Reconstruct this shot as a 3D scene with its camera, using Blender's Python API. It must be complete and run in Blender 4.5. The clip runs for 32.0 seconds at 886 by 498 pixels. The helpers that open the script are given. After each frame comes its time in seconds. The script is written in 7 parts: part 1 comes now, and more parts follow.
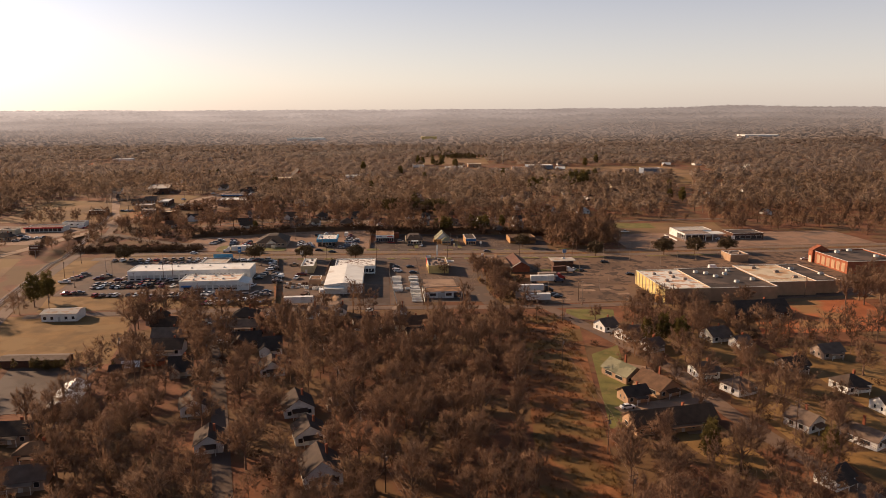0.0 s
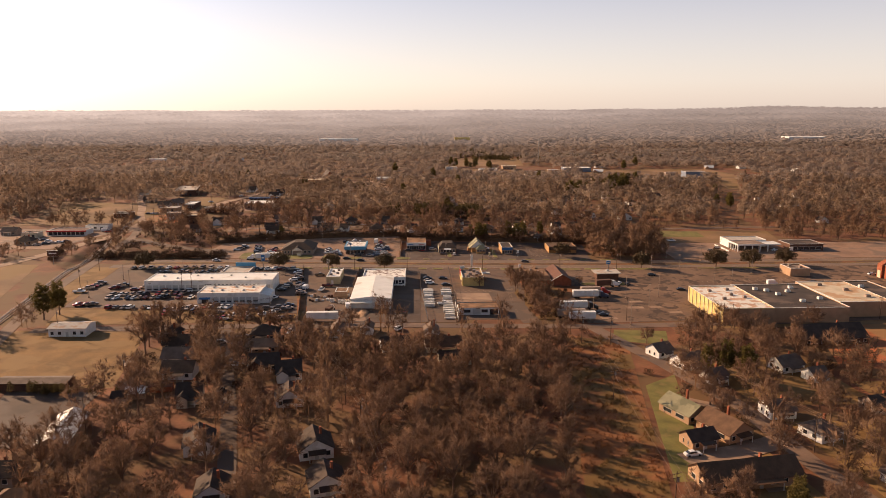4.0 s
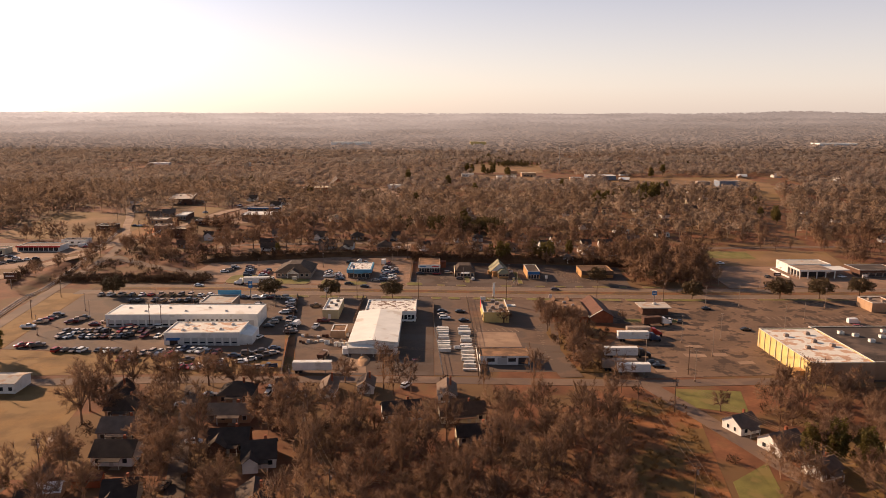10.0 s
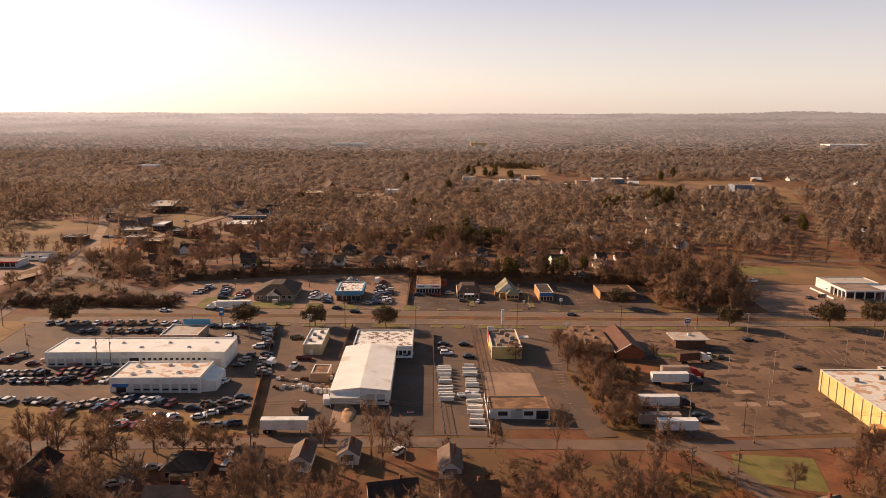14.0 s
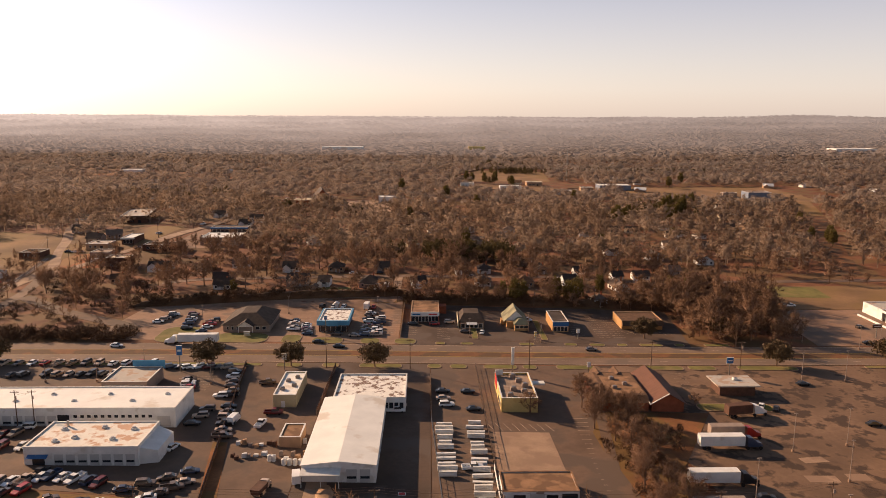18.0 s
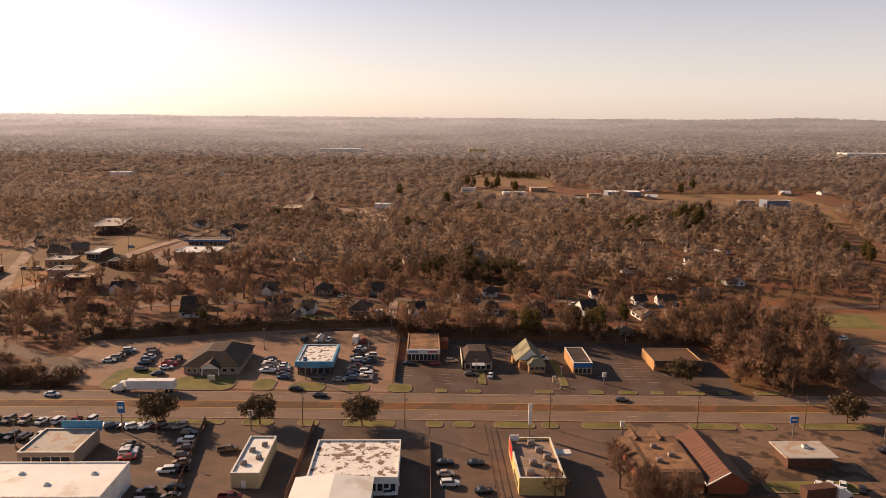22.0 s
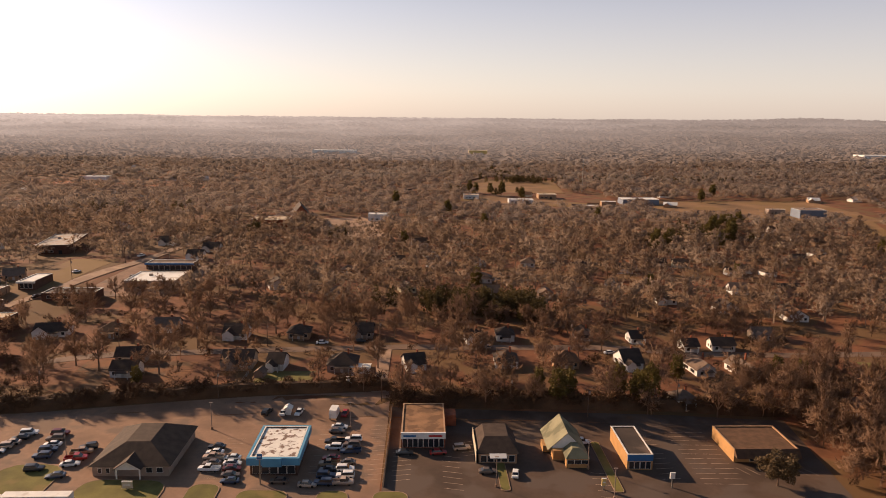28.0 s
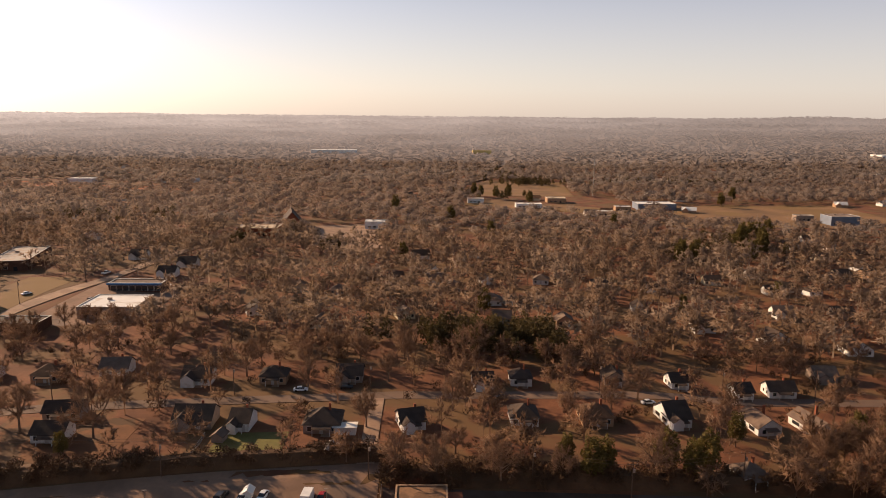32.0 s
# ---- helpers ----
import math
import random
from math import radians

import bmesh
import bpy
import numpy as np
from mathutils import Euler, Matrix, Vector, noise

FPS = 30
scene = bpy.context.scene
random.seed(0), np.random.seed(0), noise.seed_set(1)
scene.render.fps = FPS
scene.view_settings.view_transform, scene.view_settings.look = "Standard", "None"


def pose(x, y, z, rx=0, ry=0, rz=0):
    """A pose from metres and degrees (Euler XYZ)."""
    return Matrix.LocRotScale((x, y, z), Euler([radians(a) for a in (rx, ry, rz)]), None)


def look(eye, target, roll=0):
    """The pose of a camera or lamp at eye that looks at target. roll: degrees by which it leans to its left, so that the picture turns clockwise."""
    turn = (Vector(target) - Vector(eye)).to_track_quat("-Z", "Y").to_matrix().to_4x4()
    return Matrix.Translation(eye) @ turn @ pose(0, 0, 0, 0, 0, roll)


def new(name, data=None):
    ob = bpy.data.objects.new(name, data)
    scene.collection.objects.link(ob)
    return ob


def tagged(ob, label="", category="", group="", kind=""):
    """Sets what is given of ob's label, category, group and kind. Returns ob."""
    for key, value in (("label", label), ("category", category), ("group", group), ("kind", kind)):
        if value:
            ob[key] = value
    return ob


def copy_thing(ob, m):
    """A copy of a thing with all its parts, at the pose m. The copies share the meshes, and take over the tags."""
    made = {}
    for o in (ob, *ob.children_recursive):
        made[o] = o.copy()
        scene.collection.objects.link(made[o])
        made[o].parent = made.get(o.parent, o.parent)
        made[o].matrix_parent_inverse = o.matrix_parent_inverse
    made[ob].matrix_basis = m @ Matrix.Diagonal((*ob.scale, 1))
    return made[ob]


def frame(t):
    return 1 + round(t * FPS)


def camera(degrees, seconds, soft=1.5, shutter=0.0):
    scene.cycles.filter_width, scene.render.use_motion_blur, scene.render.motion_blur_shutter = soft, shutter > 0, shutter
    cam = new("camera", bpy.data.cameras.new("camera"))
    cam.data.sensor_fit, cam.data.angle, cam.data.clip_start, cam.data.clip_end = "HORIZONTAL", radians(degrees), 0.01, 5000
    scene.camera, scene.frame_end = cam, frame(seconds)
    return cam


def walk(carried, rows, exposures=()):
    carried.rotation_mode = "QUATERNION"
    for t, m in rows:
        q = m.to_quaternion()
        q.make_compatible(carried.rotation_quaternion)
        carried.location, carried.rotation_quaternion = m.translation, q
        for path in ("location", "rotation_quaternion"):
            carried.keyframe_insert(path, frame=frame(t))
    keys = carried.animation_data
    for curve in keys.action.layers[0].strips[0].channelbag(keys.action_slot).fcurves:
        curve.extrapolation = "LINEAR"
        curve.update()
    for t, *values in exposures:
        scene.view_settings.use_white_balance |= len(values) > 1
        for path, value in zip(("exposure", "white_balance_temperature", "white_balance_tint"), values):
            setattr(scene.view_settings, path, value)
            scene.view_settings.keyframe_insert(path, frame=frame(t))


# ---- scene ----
cam = camera(63.3, 32.0, soft=0.85)
PATH = [
    (0, -0.18, -4.08, 86.90, 79.016, -4.585, -0.31),
    (1, 0.03, 1.12, 87.04, 79.031, -3.714, -0.22),
    (2, 0.09, 8.29, 86.99, 79.043, -3.041, -0.12),
    (3, 0.07, 15.59, 87.10, 79.061, -2.490, -0.16),
    (4, 0.12, 22.50, 87.14, 79.053, -2.023, -0.21),
    (5, 0.21, 30.15, 86.97, 79.059, -1.643, -0.11),
    (6, 0.23, 39.10, 86.79, 79.103, -1.367, -0.10),
    (7, 0.29, 48.83, 86.69, 79.163, -1.164, -0.10),
    (8, 0.37, 59.08, 86.76, 79.220, -1.016, -0.03),
    (9, 0.46, 69.82, 86.93, 79.282, -0.919, 0.08),
    (10, 0.33, 80.90, 87.04, 79.323, -0.914, 0.10),
    (11, 0.32, 92.15, 87.12, 79.311, -0.888, 0.10),
    (12, 0.34, 103.56, 87.19, 79.308, -0.894, 0.10),
    (13, 0.36, 115.04, 87.19, 79.317, -0.921, 0.10),
    (14, 0.39, 126.58, 87.24, 79.337, -0.952, 0.10),
    (15, 0.30, 138.05, 87.33, 79.360, -0.998, 0.11),
    (16, 0.20, 149.37, 87.38, 79.452, -1.124, 0.18),
    (17, 0.18, 160.71, 87.15, 79.515, -1.181, 0.19),
    (18, 0.15, 172.28, 87.06, 79.563, -1.239, 0.22),
    (19, 0.09, 183.74, 87.39, 79.580, -1.290, 0.32),
    (20, 0.05, 195.20, 87.62, 79.609, -1.318, 0.43),
    (21, 0.00, 206.72, 87.83, 79.630, -1.327, 0.50),
    (22, 0.00, 218.23, 88.04, 79.650, -1.332, 0.50),
    (23, -0.23, 229.79, 88.27, 79.641, -1.365, 0.53),
    (24, -0.33, 241.53, 88.48, 79.623, -1.401, 0.60),
    (25, -0.13, 252.64, 88.72, 79.584, -1.428, 0.51),
    (26, -0.05, 263.71, 88.95, 79.575, -1.438, 0.39),
    (27, -0.66, 275.14, 89.06, 79.620, -1.492, 0.59),
    (28, -0.85, 286.90, 88.96, 79.643, -1.483, 0.53),
    (29, -0.63, 298.92, 88.91, 79.643, -1.420, 0.50),
    (30, -0.48, 310.92, 89.08, 79.629, -1.401, 0.50),
    (31, -0.26, 322.92, 89.36, 79.565, -1.357, 0.45),
    (32, 0.05, 335.19, 89.60, 79.515, -1.276, 0.51),
]
walk(cam, [(t, pose(x, y, z, rx, 0, rz) @ pose(0, 0, 0, 0, 0, lean)) for t, x, y, z, rx, rz, lean in PATH],
     exposures=[(0, 0.45, 6800, 17), (1, 0.62, 6850, 18), (3, 0.66, 6950, 20), (10, 0.64, 7000, 21), (17, 0.59, 7000, 21), (25, 0.54, 7000, 21), (32, 0.49, 6850, 18)])

# ---- light: a low winter sun ahead and to the west, hazy sky ----
SUN_AZ, SUN_EL = radians(-54), radians(22)
world = bpy.data.worlds.new("hazy_winter_sky")
scene.world = world
world.use_nodes = True
wn = world.node_tree
sky = wn.nodes.new("ShaderNodeTexSky")
sky.sky_type, sky.sun_disc = "NISHITA", False
sky.sun_elevation, sky.sun_rotation = SUN_EL, SUN_AZ
sky.altitude, sky.air_density, sky.dust_density, sky.ozone_density = 250, 1.0, 1.6, 1.0
# the pale veil of haze that lies all round above the horizon and thins out upwards
at = wn.nodes.new("ShaderNodeTexCoord")
up = wn.nodes.new("ShaderNodeSeparateXYZ")
veil = wn.nodes.new("ShaderNodeValToRGB")
wn.links.new(at.outputs["Generated"], up.inputs[0])
wn.links.new(up.outputs[2], veil.inputs[0])
ramp = veil.color_ramp
for k, (p, c) in enumerate(((0.0, (0.39, 0.345, 0.305)), (0.035, (0.37, 0.345, 0.322)), (0.14, (0.24, 0.237, 0.258)), (0.28, (0.06, 0.07, 0.09)), (0.8, (0.0, 0.01, 0.02)))):
    el = ramp.elements[k] if k < 2 else ramp.elements.new(p)
    el.position, el.color = p, (*c, 1)
# the wide white glow of the haze round the low sun
toward = wn.nodes.new("ShaderNodeVectorMath")
toward.operation = "DOT_PRODUCT"
toward.inputs[1].default_value = (math.sin(SUN_AZ) * 0.97, math.cos(SUN_AZ) * 0.97, 0.24)
wn.links.new(at.outputs["Generated"], toward.inputs[0])
falloff = wn.nodes.new("ShaderNodeMath")
falloff.operation = "POWER"
falloff.use_clamp = True
falloff.inputs[1].default_value = 7.0
wn.links.new(toward.outputs["Value"], falloff.inputs[0])
glow = wn.nodes.new("ShaderNodeMix")
glow.data_type, glow.blend_type = "RGBA", "ADD"
wn.links.new(falloff.outputs[0], glow.inputs[0])
glow.inputs[7].default_value = (0.10, 0.20, 0.40, 1)
wn.links.new(veil.outputs[0], glow.inputs[6])
thick = wn.nodes.new("ShaderNodeBackground")
both = wn.nodes.new("ShaderNodeAddShader")
wn.links.new(glow.outputs[2], thick.inputs[0])
wn.links.new(sky.outputs[0], wn.nodes["Background"].inputs[0])
wn.nodes["Background"].inputs[1].default_value = 0.042
wn.links.new(wn.nodes["Background"].outputs[0], both.inputs[0])
wn.links.new(thick.outputs[0], both.inputs[1])
wn.links.new(both.outputs[0], wn.nodes["World Output"].inputs[0])
sun_data = bpy.data.lights.new("sun", "SUN")
sun_data.energy, sun_data.angle, sun_data.color = 5.0, radians(0.6), (1.0, 0.74, 0.48)
sun = new("sun", sun_data)
SUN_DIR = Vector((math.sin(SUN_AZ) * math.cos(SUN_EL), math.cos(SUN_AZ) * math.cos(SUN_EL), math.sin(SUN_EL)))
sun.matrix_world = look(SUN_DIR * 100, (0, 0, 0))


# ---- materials ----
def mat(name, base, rough=0.85, var=0.25, scale=0.6, fine=8.0, bump=0.0, metal=0.0, second=None, patch=0.0, patch_scale=0.15,
        island=0.0, rand=0.0, spec=0.3, thin=0.0, warm_tint=True):
    """A surface with variation at a broad and a fine scale; second and patch: stains of another colour."""
    m = bpy.data.materials.new(name)
    m.use_nodes = True
    nt = m.node_tree
    b = nt.nodes["Principled BSDF"]
    # clay() multiplies a warm tint into duller base colours, save metals and bluish ones
    clay = lambda c: (c[0] * 1.13, c[1] * 0.885, c[2] * 0.73) if warm_tint and max(c) < 0.45 and c[2] <= c[0] and metal == 0 else c
    base, second = clay(base), clay(second) if second else None
    b.inputs["Roughness"].default_value, b.inputs["Metallic"].default_value = rough, metal
    b.inputs["Specular IOR Level"].default_value = spec
    geo = nt.nodes.new("ShaderNodeNewGeometry")

    def noise_tex(s, detail):
        n = nt.nodes.new("ShaderNodeTexNoise")
        n.inputs["Scale"].default_value, n.inputs["Detail"].default_value = s, detail
        nt.links.new(geo.outputs["Position"], n.inputs["Vector"])
        return n

    def mixed(fac, a, c, blend="MIX"):
        x = nt.nodes.new("ShaderNodeMix")
        x.data_type, x.blend_type = "RGBA", blend
        for sock, v in ((x.inputs[0], fac), (x.inputs[6], a), (x.inputs[7], c)):
            if hasattr(v, "node"):
                nt.links.new(v, sock)
            else:
                sock.default_value = v if isinstance(v, float) else (*v, 1.0)
        return x.outputs[2]

    def ranged(sock, lo, hi, a, c):
        r = nt.nodes.new("ShaderNodeMapRange")
        nt.links.new(sock, r.inputs[0])
        for i, v in enumerate((lo, hi, a, c)):
            r.inputs[i + 1].default_value = v
        return r.outputs[0]

    big, small = noise_tex(scale, 3.0), noise_tex(fine, 2.0)
    dark = tuple(c * (1 - var) for c in base)
    lite = tuple(min(1.0, c * (1 + var)) for c in base)
    col = mixed(ranged(big.outputs[0], 0.32, 0.68, 0.0, 1.0), dark, lite)
    col = mixed(ranged(small.outputs[0], 0.3, 0.7, 0.0, var), col, tuple(c * 0.55 for c in base))
    if second:
        stain = noise_tex(patch_scale, 5.0)
        col = mixed(ranged(stain.outputs[0], 0.62 - patch * 0.35, 0.70 - patch * 0.35, 0.0, 0.9), col, second)
    if island:
        col = mixed(ranged(geo.outputs["Random Per Island"], 0.0, 1.0, 0.0, island), col, tuple(c * 0.35 for c in base))
    if rand:
        info = nt.nodes.new("ShaderNodeObjectInfo")
        col = mixed(ranged(info.outputs["Random"], 0.0, 1.0, 0.0, rand), col, tuple(c * 0.45 for c in base))
    nt.links.new(col, b.inputs["Base Color"])
    if thin:
        # light passes between the fine twigs that each blade stands for
        tr = nt.nodes.new("ShaderNodeBsdfTranslucent")
        nt.links.new(col, tr.inputs["Color"])
        ms = nt.nodes.new("ShaderNodeMixShader")
        ms.inputs[0].default_value = thin
        nt.links.new(b.outputs[0], ms.inputs[1])
        nt.links.new(tr.outputs[0], ms.inputs[2])
        nt.links.new(ms.outputs[0], nt.nodes["Material Output"].inputs["Surface"])
    if bump:
        bp = nt.nodes.new("ShaderNodeBump")
        bp.inputs["Strength"].default_value, bp.inputs["Distance"].default_value = bump, 0.1
        nt.links.new(small.outputs[0], bp.inputs["Height"])
        nt.links.new(bp.outputs[0], b.inputs["Normal"])
    return m


M_SOIL = mat("leaf_litter_and_dry_grass", (0.175, 0.085, 0.045), 0.95, 0.4, 0.09, 0.9, second=(0.125, 0.088, 0.042), patch=0.45, patch_scale=0.045)
M_LAWN = mat("winter_lawn", (0.195, 0.132, 0.05), 0.95, 0.3, 0.12, 2.0, second=(0.22, 0.16, 0.07), patch=0.35, patch_scale=0.09)
M_GREEN = mat("green_lawn", (0.165, 0.140, 0.038), 0.95, 0.25, 0.2, 2.5, second=(0.21, 0.15, 0.05), patch=0.2, patch_scale=0.12, warm_tint=False)
M_FIELD = mat("tan_dry_field", (0.205, 0.145, 0.08), 0.95, 0.3, 0.03, 0.6, second=(0.19, 0.14, 0.06), patch=0.35, patch_scale=0.02)
M_BRUSH = mat("russet_broom_sedge", (0.215, 0.108, 0.048), 0.95, 0.4, 0.1, 1.4, second=(0.14, 0.10, 0.036), patch=0.45, patch_scale=0.07)
M_MEDIAN = mat("dead_median_grass", (0.20, 0.105, 0.05), 0.95, 0.35, 0.1, 1.4, second=(0.085, 0.06, 0.035), patch=0.45, patch_scale=0.1)
M_CLAY = mat("bare_red_clay", (0.34, 0.13, 0.055), 0.95, 0.3, 0.06, 0.8, second=(0.25, 0.17, 0.08), patch=0.3, patch_scale=0.05)
M_ROAD = mat("worn_highway_asphalt", (0.19, 0.157, 0.13), 0.9, 0.24, 0.05, 1.5, second=(0.14, 0.125, 0.11), patch=0.3, patch_scale=0.05)
M_STREET = mat("street_asphalt", (0.165, 0.132, 0.108), 0.9, 0.2, 0.08, 1.5, second=(0.12, 0.10, 0.09), patch=0.35, patch_scale=0.07)
M_LOT = mat("old_lot_asphalt", (0.150, 0.116, 0.092), 0.9, 0.32, 0.06, 0.8, second=(0.095, 0.082, 0.072), patch=0.4, patch_scale=0.06)
M_LOT_DARK = mat("dark_sealed_asphalt", (0.086, 0.067, 0.054), 0.85, 0.32, 0.06, 0.8, second=(0.10, 0.088, 0.08), patch=0.35, patch_scale=0.07)
M_LOT_BIG = mat("cracked_plaza_asphalt", (0.168, 0.126, 0.092), 0.9, 0.32, 0.05, 0.8, second=(0.05, 0.038, 0.03), patch=0.28, patch_scale=0.2)
M_LOT_PALE = mat("bleached_lot_asphalt", (0.28, 0.208, 0.158), 0.9, 0.3, 0.06, 0.8, second=(0.16, 0.135, 0.115), patch=0.35, patch_scale=0.06)
M_CONC = mat("pale_concrete", (0.30, 0.245, 0.19), 0.9, 0.2, 0.15, 2.0, second=(0.24, 0.19, 0.15), patch=0.35, patch_scale=0.12)
M_KERB = mat("kerb_concrete", (0.27, 0.22, 0.17), 0.9, 0.2, 0.5, 3.0)
M_LINE = mat("faded_white_road_paint", (0.40, 0.36, 0.31), 0.8, 0.35, 0.8, 4.0)
M_LINE_Y = mat("yellow_road_paint", (0.45, 0.28, 0.05), 0.8, 0.2, 0.8, 4.0)
M_BALLAST = mat("rail_ballast", (0.24, 0.19, 0.15), 0.95, 0.3, 0.3, 4.0, bump=0.3)
M_STEEL = mat("worn_steel", (0.35, 0.33, 0.31), 0.4, 0.2, 1.0, 6.0, metal=0.8)
M_WHITE = mat("white_painted_wall", (0.72, 0.70, 0.66), 0.7, 0.08, 0.4, 3.0, second=(0.56, 0.52, 0.46), patch=0.1, patch_scale=0.25)
M_WHITE_ROOF = mat("white_metal_roof", (0.80, 0.77, 0.70), 0.6, 0.06, 0.2, 3.0, second=(0.62, 0.54, 0.44), patch=0.12, patch_scale=0.12)
M_STAIN_ROOF = mat("stained_white_roof", (0.74, 0.69, 0.60), 0.8, 0.1, 0.3, 3.0, second=(0.44, 0.31, 0.22), patch=0.34, patch_scale=0.3)
M_PEEL_ROOF = mat("peeling_white_roof", (0.76, 0.72, 0.65), 0.8, 0.08, 0.5, 4.0, second=(0.13, 0.075, 0.05), patch=0.30, patch_scale=0.55)
M_CREAM_ROOF = mat("cream_membrane_roof", (0.58, 0.47, 0.33), 0.85, 0.12, 0.2, 3.0, second=(0.42, 0.31, 0.20), patch=0.3, patch_scale=0.12)
M_TAR_ROOF = mat("dark_tar_roof", (0.060, 0.055, 0.052), 0.85, 0.25, 0.15, 2.0, second=(0.12, 0.105, 0.095), patch=0.3, patch_scale=0.1)
M_GREY_ROOF = mat("grey_gravel_roof", (0.27, 0.245, 0.22), 0.9, 0.2, 0.3, 3.0, second=(0.17, 0.15, 0.13), patch=0.35, patch_scale=0.2)
M_PALE_ROOF = mat("pale_grey_roof", (0.47, 0.42, 0.36), 0.85, 0.12, 0.3, 3.0, second=(0.36, 0.31, 0.26), patch=0.3, patch_scale=0.3)
M_TAN_ROOF = mat("tan_gravel_roof", (0.25, 0.17, 0.105), 0.9, 0.2, 0.3, 3.0, second=(0.14, 0.095, 0.06), patch=0.35, patch_scale=0.25)
M_SHINGLE = mat("dark_shingle", (0.062, 0.052, 0.046), 0.9, 0.25, 0.5, 5.0, bump=0.3)
M_SHINGLE_G = mat("grey_shingle", (0.15, 0.13, 0.115), 0.9, 0.22, 0.5, 5.0, bump=0.3)
M_SHINGLE_B = mat("brown_shingle", (0.115, 0.078, 0.052), 0.9, 0.25, 0.5, 5.0, bump=0.3)
M_RED_ROOF = mat("red_brown_metal_roof", (0.125, 0.066, 0.045), 0.7, 0.12, 0.4, 3.0)
M_GREEN_ROOF = mat("weathered_green_roof", (0.20, 0.23, 0.165), 0.75, 0.15, 0.3, 3.0, second=(0.10, 0.12, 0.08), patch=0.3, patch_scale=0.2)
M_YELLOW = mat("yellow_painted_block", (0.60, 0.44, 0.17), 0.75, 0.1, 0.3, 3.0, second=(0.5, 0.34, 0.12), patch=0.15, patch_scale=0.2)
M_ORANGE = mat("orange_painted_wall", (0.46, 0.245, 0.095), 0.75, 0.1, 0.4, 3.0)
M_CREAM = mat("cream_siding", (0.58, 0.50, 0.36), 0.75, 0.1, 0.5, 4.0)
M_TANWALL = mat("tan_block_wall", (0.36, 0.285, 0.205), 0.85, 0.12, 0.4, 4.0)
M_GREYWALL = mat("grey_siding", (0.27, 0.26, 0.25), 0.8, 0.12, 0.5, 4.0)
M_BRICK = mat("red_brick", (0.27, 0.105, 0.062), 0.9, 0.2, 0.6, 7.0)
M_DARKBRICK = mat("dark_brown_brick", (0.10, 0.062, 0.048), 0.9, 0.2, 0.6, 7.0)
M_PALEGREEN = mat("pale_green_wall", (0.40, 0.42, 0.30), 0.8, 0.1, 0.5, 4.0)
M_BLUE = mat("blue_fascia", (0.08, 0.28, 0.44), 0.6, 0.08, 0.5, 3.0)
M_STEELBLUE = mat("faded_blue_metal_siding", (0.17, 0.20, 0.25), 0.7, 0.1, 0.3, 3.0)
M_BLUE_D = mat("dark_blue_sign", (0.03, 0.13, 0.30), 0.6, 0.08, 0.5, 3.0)
M_RED = mat("red_panel", (0.50, 0.035, 0.03), 0.6, 0.08, 0.5, 3.0)
M_GLASS = mat("dark_window_glass", (0.03, 0.032, 0.036), 0.15, 0.1, 0.5, 3.0, spec=0.6)
M_TRIM = mat("white_trim", (0.70, 0.67, 0.61), 0.7, 0.08, 0.8, 4.0)
M_DOOR = mat("grey_roller_door", (0.50, 0.48, 0.45), 0.7, 0.08, 0.5, 6.0)
M_BARK = mat("grey_brown_bark", (0.20, 0.155, 0.12), 0.95, 0.25, 0.6, 5.0, bump=0.4)
M_TWIG = mat("bare_winter_twigs", (0.285, 0.212, 0.16), 0.9, 0.22, 0.06, 0.7, island=0.65, rand=0.5, thin=0.3)
# woods turn paler and greyer zone by zone: distance haze put into base colour
M_TWIG_FAR = mat("bare_winter_woods", (0.35, 0.256, 0.19), 0.95, 0.22, 0.035, 0.12, thin=0.4, island=0.15, second=(0.265, 0.178, 0.122), patch=0.5, patch_scale=0.02, warm_tint=False)
M_TWIG_HAZED = mat("bare_woods_haze_tinted", (0.37, 0.288, 0.230), 0.95, 0.2, 0.02, 0.08, thin=0.45, island=0.1, second=(0.30, 0.22, 0.17), patch=0.5, patch_scale=0.01, warm_tint=False)
M_TWIG_HAZED_FAR = mat("bare_far_woods_haze_tinted", (0.34, 0.275, 0.228), 0.95, 0.2, 0.02, 0.05, thin=0.45, second=(0.29, 0.222, 0.178), patch=0.5, patch_scale=0.006, warm_tint=False)
M_LEAF = mat("dull_evergreen_leaves", (0.135, 0.108, 0.055), 0.7, 0.3, 0.4, 2.0, island=0.5, rand=0.3)
M_PINE = mat("olive_pine_needles", (0.15, 0.14, 0.042), 0.8, 0.3, 0.3, 2.0, island=0.4, rand=0.3, thin=0.3)
M_SHRUB = mat("brown_shrub_twigs", (0.125, 0.082, 0.048), 0.95, 0.3, 0.2, 1.5, island=0.5)
M_WOODPOLE = mat("weathered_pole_wood", (0.12, 0.09, 0.07), 0.9, 0.2, 0.8, 5.0)
M_WIRE = mat("dull_wire", (0.22, 0.18, 0.15), 0.6, 0.1, 1.0, 5.0)
M_TYRE = mat("tyre_rubber", (0.02, 0.02, 0.02), 0.9, 0.1, 2.0, 8.0)
M_TANPILE = mat("sand_and_pallets", (0.33, 0.25, 0.17), 0.9, 0.3, 0.5, 4.0)
M_WOODS_GREEN = mat("far_evergreen_woods", (0.10, 0.09, 0.040), 0.9, 0.3, 0.03, 0.3, island=0.4, thin=0.3)


